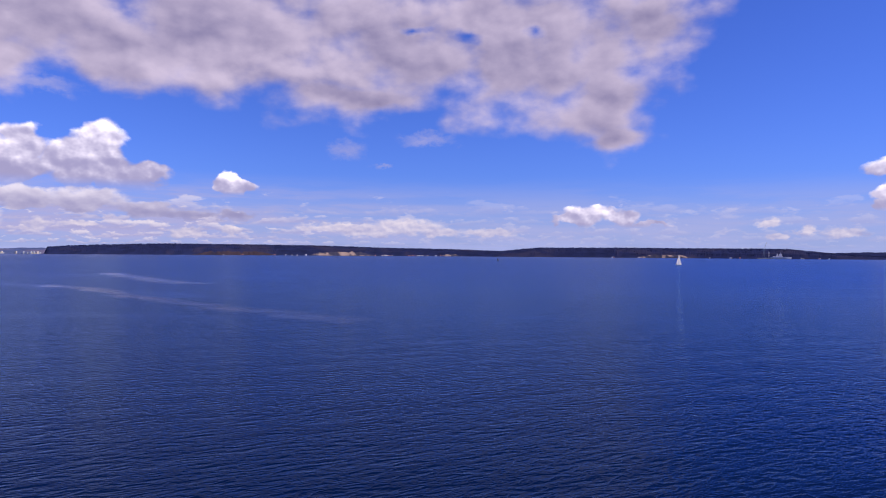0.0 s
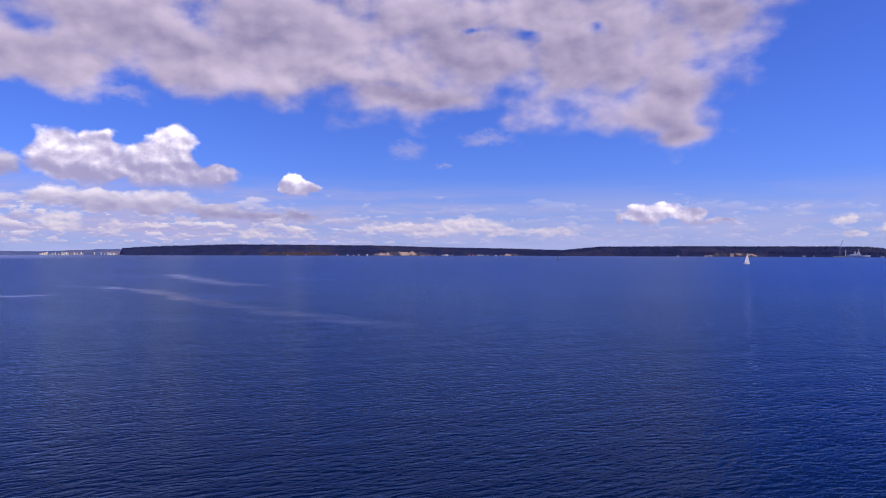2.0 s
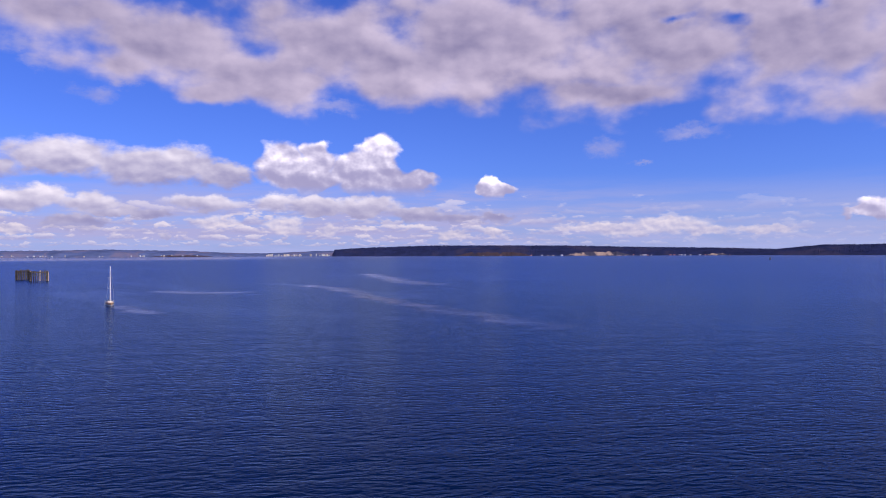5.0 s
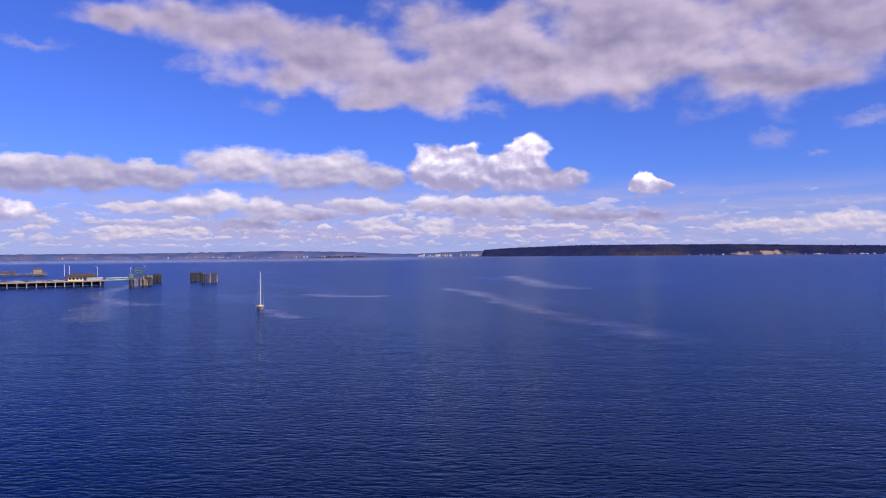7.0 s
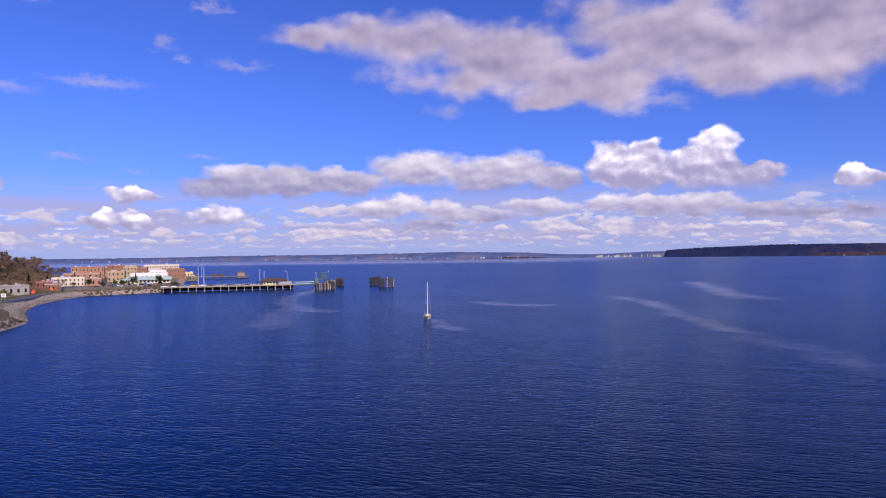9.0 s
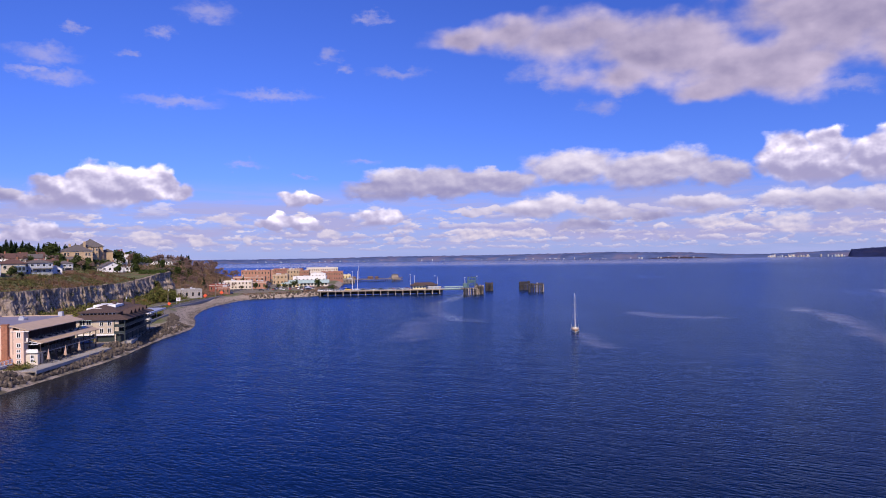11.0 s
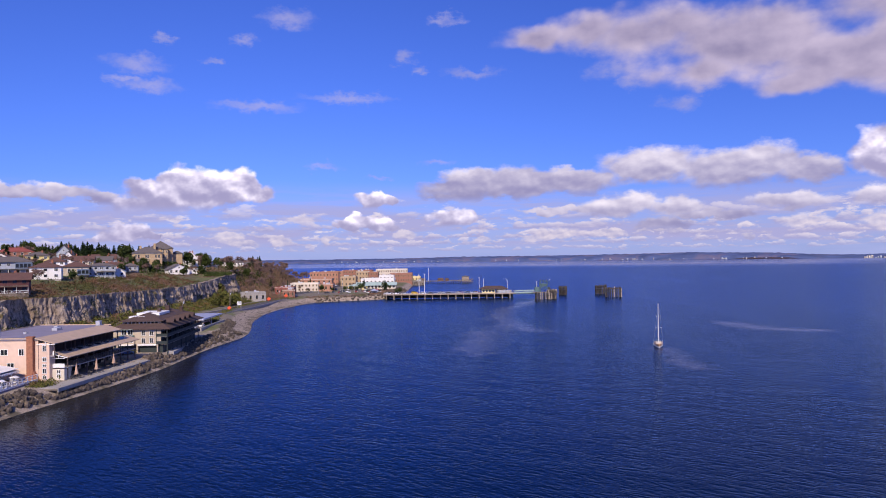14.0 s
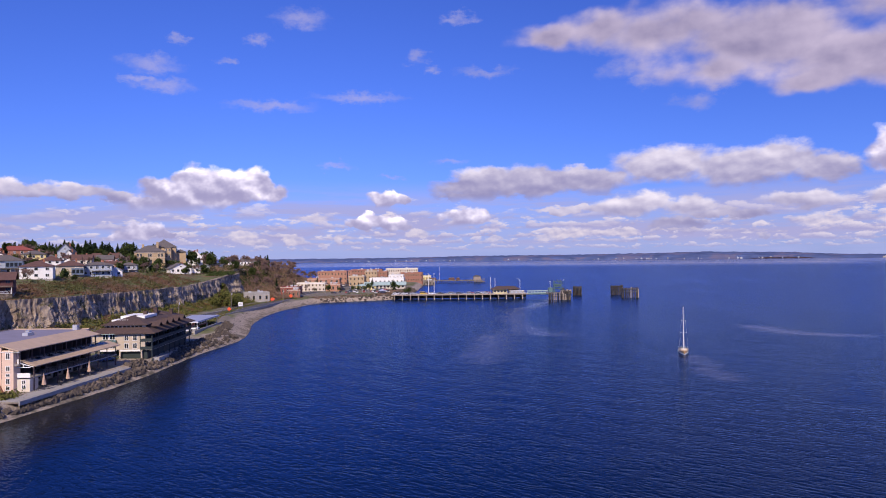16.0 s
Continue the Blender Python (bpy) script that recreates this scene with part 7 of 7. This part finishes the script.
def conifer(seed, h=11.5, spread=4.9):
    rng = random.Random(seed)
    t = thing("fir_tree", (0, 0, 0), 0, "dark green fir tree on the bluff top", "tree", "firs")
    part("trunk", rod(bmesh.new(), (0, 0, -0.6), (0, 0, h * 0.97), h * 0.022, 0.03, 6), "bark", t)
    verts, faces = [], []
    z = h * 0.12
    while z < h:
        f = (z - h * 0.12) / (h * 0.88)
        r = spread * (1 - f) ** 0.85 * rng.uniform(0.7, 1.15) + 0.12
        for k in range(rng.randint(10, 13)):
            q = rng.uniform(0, 2 * math.pi)
            out = Vector((math.cos(q), math.sin(q), 0))
            side = Vector((-out.y, out.x, 0))
            rr = r * rng.uniform(0.55, 1.1)
            for s in range(3):
                c = Vector((0, 0, z + rng.uniform(-0.2, 0.2))) + out * rr * (0.35 + 0.3 * s) - Vector((0, 0, 0.16 * rr * (s + 1)))
                w = 0.50 * rr * (1 - 0.22 * s) + 0.16
                n = len(verts)
                verts += [c - out * w, c + side * w * 0.75 - Vector((0, 0, w * 0.3)), c + out * w - Vector((0, 0, w * 0.35)), c - side * w * 0.75 - Vector((0, 0, w * 0.3))]
                faces += [(n, n + 1, n + 2), (n, n + 2, n + 3)]
        z += h * 0.034
    sheet("crown", verts, faces, "needle", t, False)
    return t


def broadleaf(seed, h=7.0, r=3.0, material="leaf", label="dense dark evergreen tree beside the houses", name="evergreen_tree", count=900):
    rng = random.Random(seed)
    t = thing(name, (0, 0, 0), 0, label, "tree", "garden trees")
    bm = rod(bmesh.new(), (0, 0, -0.6), (0, 0, h * 0.5), r * 0.09, r * 0.05, 7)
    for k in range(6):
        q = k * 1.05
        rod(bm, (0, 0, h * 0.35), (math.cos(q) * r * 0.6, math.sin(q) * r * 0.6, h * rng.uniform(0.6, 0.8)), r * 0.045, 0.03, 5)
    part("trunk", bm, "bark", t)
    lumps = [(Vector((rng.uniform(-0.55, 0.55) * r, rng.uniform(-0.55, 0.55) * r, h * rng.uniform(0.4, 0.82))), r * rng.uniform(0.35, 0.6)) for _ in range(11)]
    pts = []
    for _ in range(count):
        c, s = rng.choice(lumps)
        d = Vector((rng.gauss(0, 1), rng.gauss(0, 1), rng.gauss(0, 1))).normalized()
        pts.append(c + d * s * rng.uniform(0.75, 1.05))
    v, f = leaf_cloud(rng, pts, r * 0.13)
    sheet("crown", v, f, material, t, False)
    return t


def bare_tree(seed, h=9.0):
    rng = random.Random(seed)
    t = thing("bare_tree", (0, 0, 0), 0, "leafless brown tree on the slope", "tree", "bare trees")
    bm = bmesh.new()
    ends = []

    def grow(p, d, length, r, depth):
        q = p + d * length
        rod(bm, p, q, r, r * 0.65, 5 if depth < 2 else 3)
        if depth == 3:
            ends.append(q)
            return
        for _ in range(3 if depth < 2 else 4):
            e = (d + Vector((rng.uniform(-1, 1), rng.uniform(-1, 1), rng.uniform(-0.2, 0.8))) * 0.75).normalized()
            grow(p.lerp(q, rng.uniform(0.6, 1.0)), e, length * rng.uniform(0.55, 0.85), r * 0.55, depth + 1)

    grow(Vector((0, 0, -0.5)), Vector((0, 0, 1)), h * 0.34, h * 0.022, 0)
    part("trunk", bm, "bark", t)
    verts, faces = [], []
    for p in ends:
        for _ in range(15):
            d = Vector((rng.uniform(-1, 1), rng.uniform(-1, 1), rng.uniform(-0.3, 1))).normalized() * h * rng.uniform(0.07, 0.17)
            s = d.cross(Vector((rng.uniform(-1, 1), rng.uniform(-1, 1), 0.3))).normalized() * h * 0.011
            n = len(verts)
            verts += [p - s, p + s, p + d]
            faces.append((n, n + 1, n + 2))
    sheet("twig_crown", verts, faces, "twig", t, False)
    return t


def planted(maker, places, sizes, seed):
    """Three different trees, copied to their places."""
    rng = random.Random(seed)
    kinds = []
    for i, (x, y) in enumerate(places):
        s = rng.uniform(*sizes)
        m = pose(x, y, float(land(x, y)), 0, 0, rng.uniform(0, 360)) @ Matrix.Diagonal((s, s, s * rng.uniform(0.9, 1.15), 1))
        if i < 3:
            kinds.append(maker(seed + i))
            kinds[i].matrix_basis = m
        else:
            c = copy_thing(kinds[i % 3], Matrix.Identity(4))
            c.matrix_basis = m


rng = random.Random(33)
firs = [(-285 + rng.uniform(-28, 30) + k * 0.9, 555 + rng.uniform(-25, 30) + k * 1.0) for k in range(52)]
firs += [(-300 + rng.uniform(-40, 60), 570 + rng.uniform(-30, 40)) for _ in range(60)]
firs += [(-322, 505), (-330, 498), (-290, 528), (-272, 436), (-228, 600), (-216, 598), (-210, 640), (-207, 626), (-186, 735), (-188, 752), (-193, 742), (-330, 470), (-345, 490), (-352, 500)]
planted(conifer, firs, (0.75, 1.25), 50)
planted(lambda s: broadleaf(s, 7.5, 3.4), [(-236, 420), (-243, 425), (-176, 412), (-172, 420), (-166, 405), (-190, 470), (-183, 480), (-178, 468), (-164, 500), (-215, 545), (-200, 612), (-192, 622), (-205, 655), (-195, 668), (-310, 455), (-318, 462), (-186, 705), (-180, 716), (-184, 690), (-212, 480), (-156, 458), (-160, 436), (-230, 480), (-330, 520), (-205, 700)], (0.55, 1.25), 60)
planted(bare_tree, [(-300, 470), (-312, 490), (-262, 455), (-224, 540), (-218, 560), (-190, 560), (-186, 575), (-196, 640), (-190, 655), (-188, 700), (-184, 728), (-182, 760), (-178, 700), (-172, 690), (-168, 660), (-164, 640), (-160, 620), (-158, 600), (-170, 720), (-165, 705), (-162, 690), (-156, 660), (-152, 640), (-150, 615), (-148, 600), (-146, 580), (-150, 560), (-168, 740), (-160, 730), (-155, 700), (-150, 680), (-345, 470), (-230, 410), (-252, 468), (-162, 670), (-157, 640), (-170, 770), (-164, 765), (-174, 750)], (0.9, 1.45), 70)
planted(lambda s: broadleaf(s, 13.5, 4.6, count=1500, label="tall dark evergreen tree behind the houses"), [(-332, 515), (-325, 524), (-318, 512), (-308, 524), (-291, 508), (-276, 520), (-262, 535), (-244, 540), (-338, 500), (-190, 530), (-178, 540), (-166, 560), (-203, 600), (-160, 590), (-228, 575), (-250, 560)], (0.75, 1.05), 140)
planted(lambda s: bare_tree(s, 13.0), [(-172, 612), (-164, 606), (-158, 626), (-168, 640), (-154, 650), (-162, 664), (-150, 676), (-158, 690), (-146, 700), (-155, 716), (-148, 734), (-160, 744), (-143, 752), (-150, 768), (-140, 776), (-166, 770), (-152, 600), (-146, 624), (-176, 580), (-168, 560), (-186, 545), (-300, 515), (-315, 530), (-296, 498), (-180, 600), (-141, 690), (-138, 730)], (0.85, 1.35), 150)
planted(lambda s: bare_tree(s, 7.0), [(-96, 522), (-104, 536), (-90, 600), (-84, 615), (-92, 630), (-98, 640), (-80, 650), (-122, 560), (-128, 590), (-124, 610), (-132, 640), (-126, 470), (-130, 490), (-122, 520), (-72, 610), (-70, 630)], (0.7, 1.2), 160)
planted(lambda s: conifer(s, 10.0, 2.4), [(-101.5, 566), (-59, 586), (-39, 556), (-128, 540), (-122, 575)], (0.85, 1.1), 170)
planted(lambda s: broadleaf(s, 5.5, 2.4, "leaf", "dark green shore tree beside the ferry lot", "shore_tree", 500), [(-62, 548), (-58, 552), (-66, 550), (-40, 566), (-36, 570), (-28, 560), (-87, 530), (-86, 548), (-80, 540), (-98, 536), (-29, 548), (-72, 560), (-94, 560)], (0.6, 1.3), 80)


planted(lambda s: broadleaf(s, 5.0, 3.2, "scrub", "light green leafy bush below the cliff", "bush", 1100), [(-122, 378), (-118, 386), (-125, 390), (-119, 396), (-124, 402), (-117, 404), (-128, 408), (-122, 412), (-131, 418), (-116, 392), (-127, 398), (-134, 426), (-126, 420)], (0.7, 1.3), 130)


def between(count, c0, c1, y0, y1, seed, clear=9.0):
    """Places among the bluff houses that keep clear of their walls."""
    rng = random.Random(seed)
    spots = []
    while len(spots) < count:
        y = rng.uniform(y0, y1)
        x = float(rim_x(y)) - rng.uniform(c0, c1)
        if all((x - a) ** 2 + (y - b) ** 2 > clear ** 2 for a, b in HOUSES):
            spots.append((x, y))
    return spots


planted(lambda s: broadleaf(s, 6.0, 2.6, count=600), between(90, 18, 130, 250, 600, 5), (0.45, 1.15), 90)
planted(lambda s: broadleaf(s, 9.0, 3.6), between(26, 120, 210, 380, 620, 6), (0.8, 1.3), 100)
planted(bare_tree, between(80, 20, 170, 260, 640, 7), (0.6, 1.05), 110)
planted(conifer, between(26, 40, 200, 330, 720, 8), (0.5, 1.1), 120)


def brush(name, label, material, count, area, size, seed, tall=0.8):
    """Low scrub over a stretch of slope, as one piece of stuff."""
    rng = random.Random(seed)
    pts = []
    while len(pts) < count:
        x, y = area(rng)
        r = rng.uniform(0.5, 1.6)
        z = float(land(x, y))
        for _ in range(16):
            pts.append((x + rng.gauss(0, r * 0.6), y + rng.gauss(0, r * 0.6), z + abs(rng.gauss(0, tall * r * 0.6))))
    v, f = leaf_cloud(rng, pts, size, 1.0)
    tagged(sheet(name, v, f, material, None, False), label, "bushes", kind="stuff")


def over_rim(c0, c1, y0, y1):
    def pick(rng):
        y = rng.uniform(y0, y1)
        return float(rim_x(y)) - rng.uniform(c0, c1), y
    return pick


brush("bramble", "brown winter brambles along the cliff top", "clifftop", 26000, over_rim(1.5, 26, 150, 400), 0.30, 1)
brush("scrub", "green scrub on the slope below the cliff", "scrub", 30000, over_rim(-16, -3.5, 120, 400), 0.32, 2, 1.0)
brush("thicket", "green thicket below the cliff's end", "scrub", 16000, over_rim(-22, -5, 392, 456), 0.34, 3, 1.7)
brush("hill_bramble", "brown brambles on the slope above the town", "brownscrub", 70000, over_rim(-40, 6, 462, 780), 0.38, 4, 2.4)
brush("foot_bramble", "brown brambles below the rock outcrop", "brownscrub", 14000, over_rim(-34, -9, 456, 500), 0.36, 14, 1.6)
brush("brow_scrub", "dark scrub along the brow of the outcrop", "leaf", 7000, over_rim(1.5, 14, 440, 480), 0.36, 15, 1.0)
brush("hill_shrubs", "dark evergreen shrubs high on the slope", "leaf", 12000, over_rim(-12, 12, 520, 640), 0.40, 5, 2.0)
brush("garden_shrubs", "garden shrubs between the bluff houses", "leaf", 14000, over_rim(24, 110, 230, 600), 0.34, 6, 1.3)
brush("shore_weeds", "dry grass and weeds above the beach", "scrub", 9000, lambda rng: ((lambda y: (float(shore_x(y)) - rng.uniform(15, 19), y))(rng.uniform(268, 470))), 0.22, 7, 0.4)
brush("quay_weeds", "dry brown growth on the quay bank", "brownscrub", 6000, lambda rng: ((lambda y: (float(shore_x(y)) - rng.uniform(5, 14), y))(rng.uniform(470, 560))), 0.3, 8, 0.6)
brush("inn_shrubs", "green shrubs beside the inn and hotel", "scrub", 2600, lambda rng: rng.choice([(-92 + rng.uniform(-2, 2), 190.5 + rng.uniform(-1, 1)), (-87.5 + rng.uniform(-2, 1), 141 + rng.uniform(-3, 2))]), 0.22, 9, 0.6)
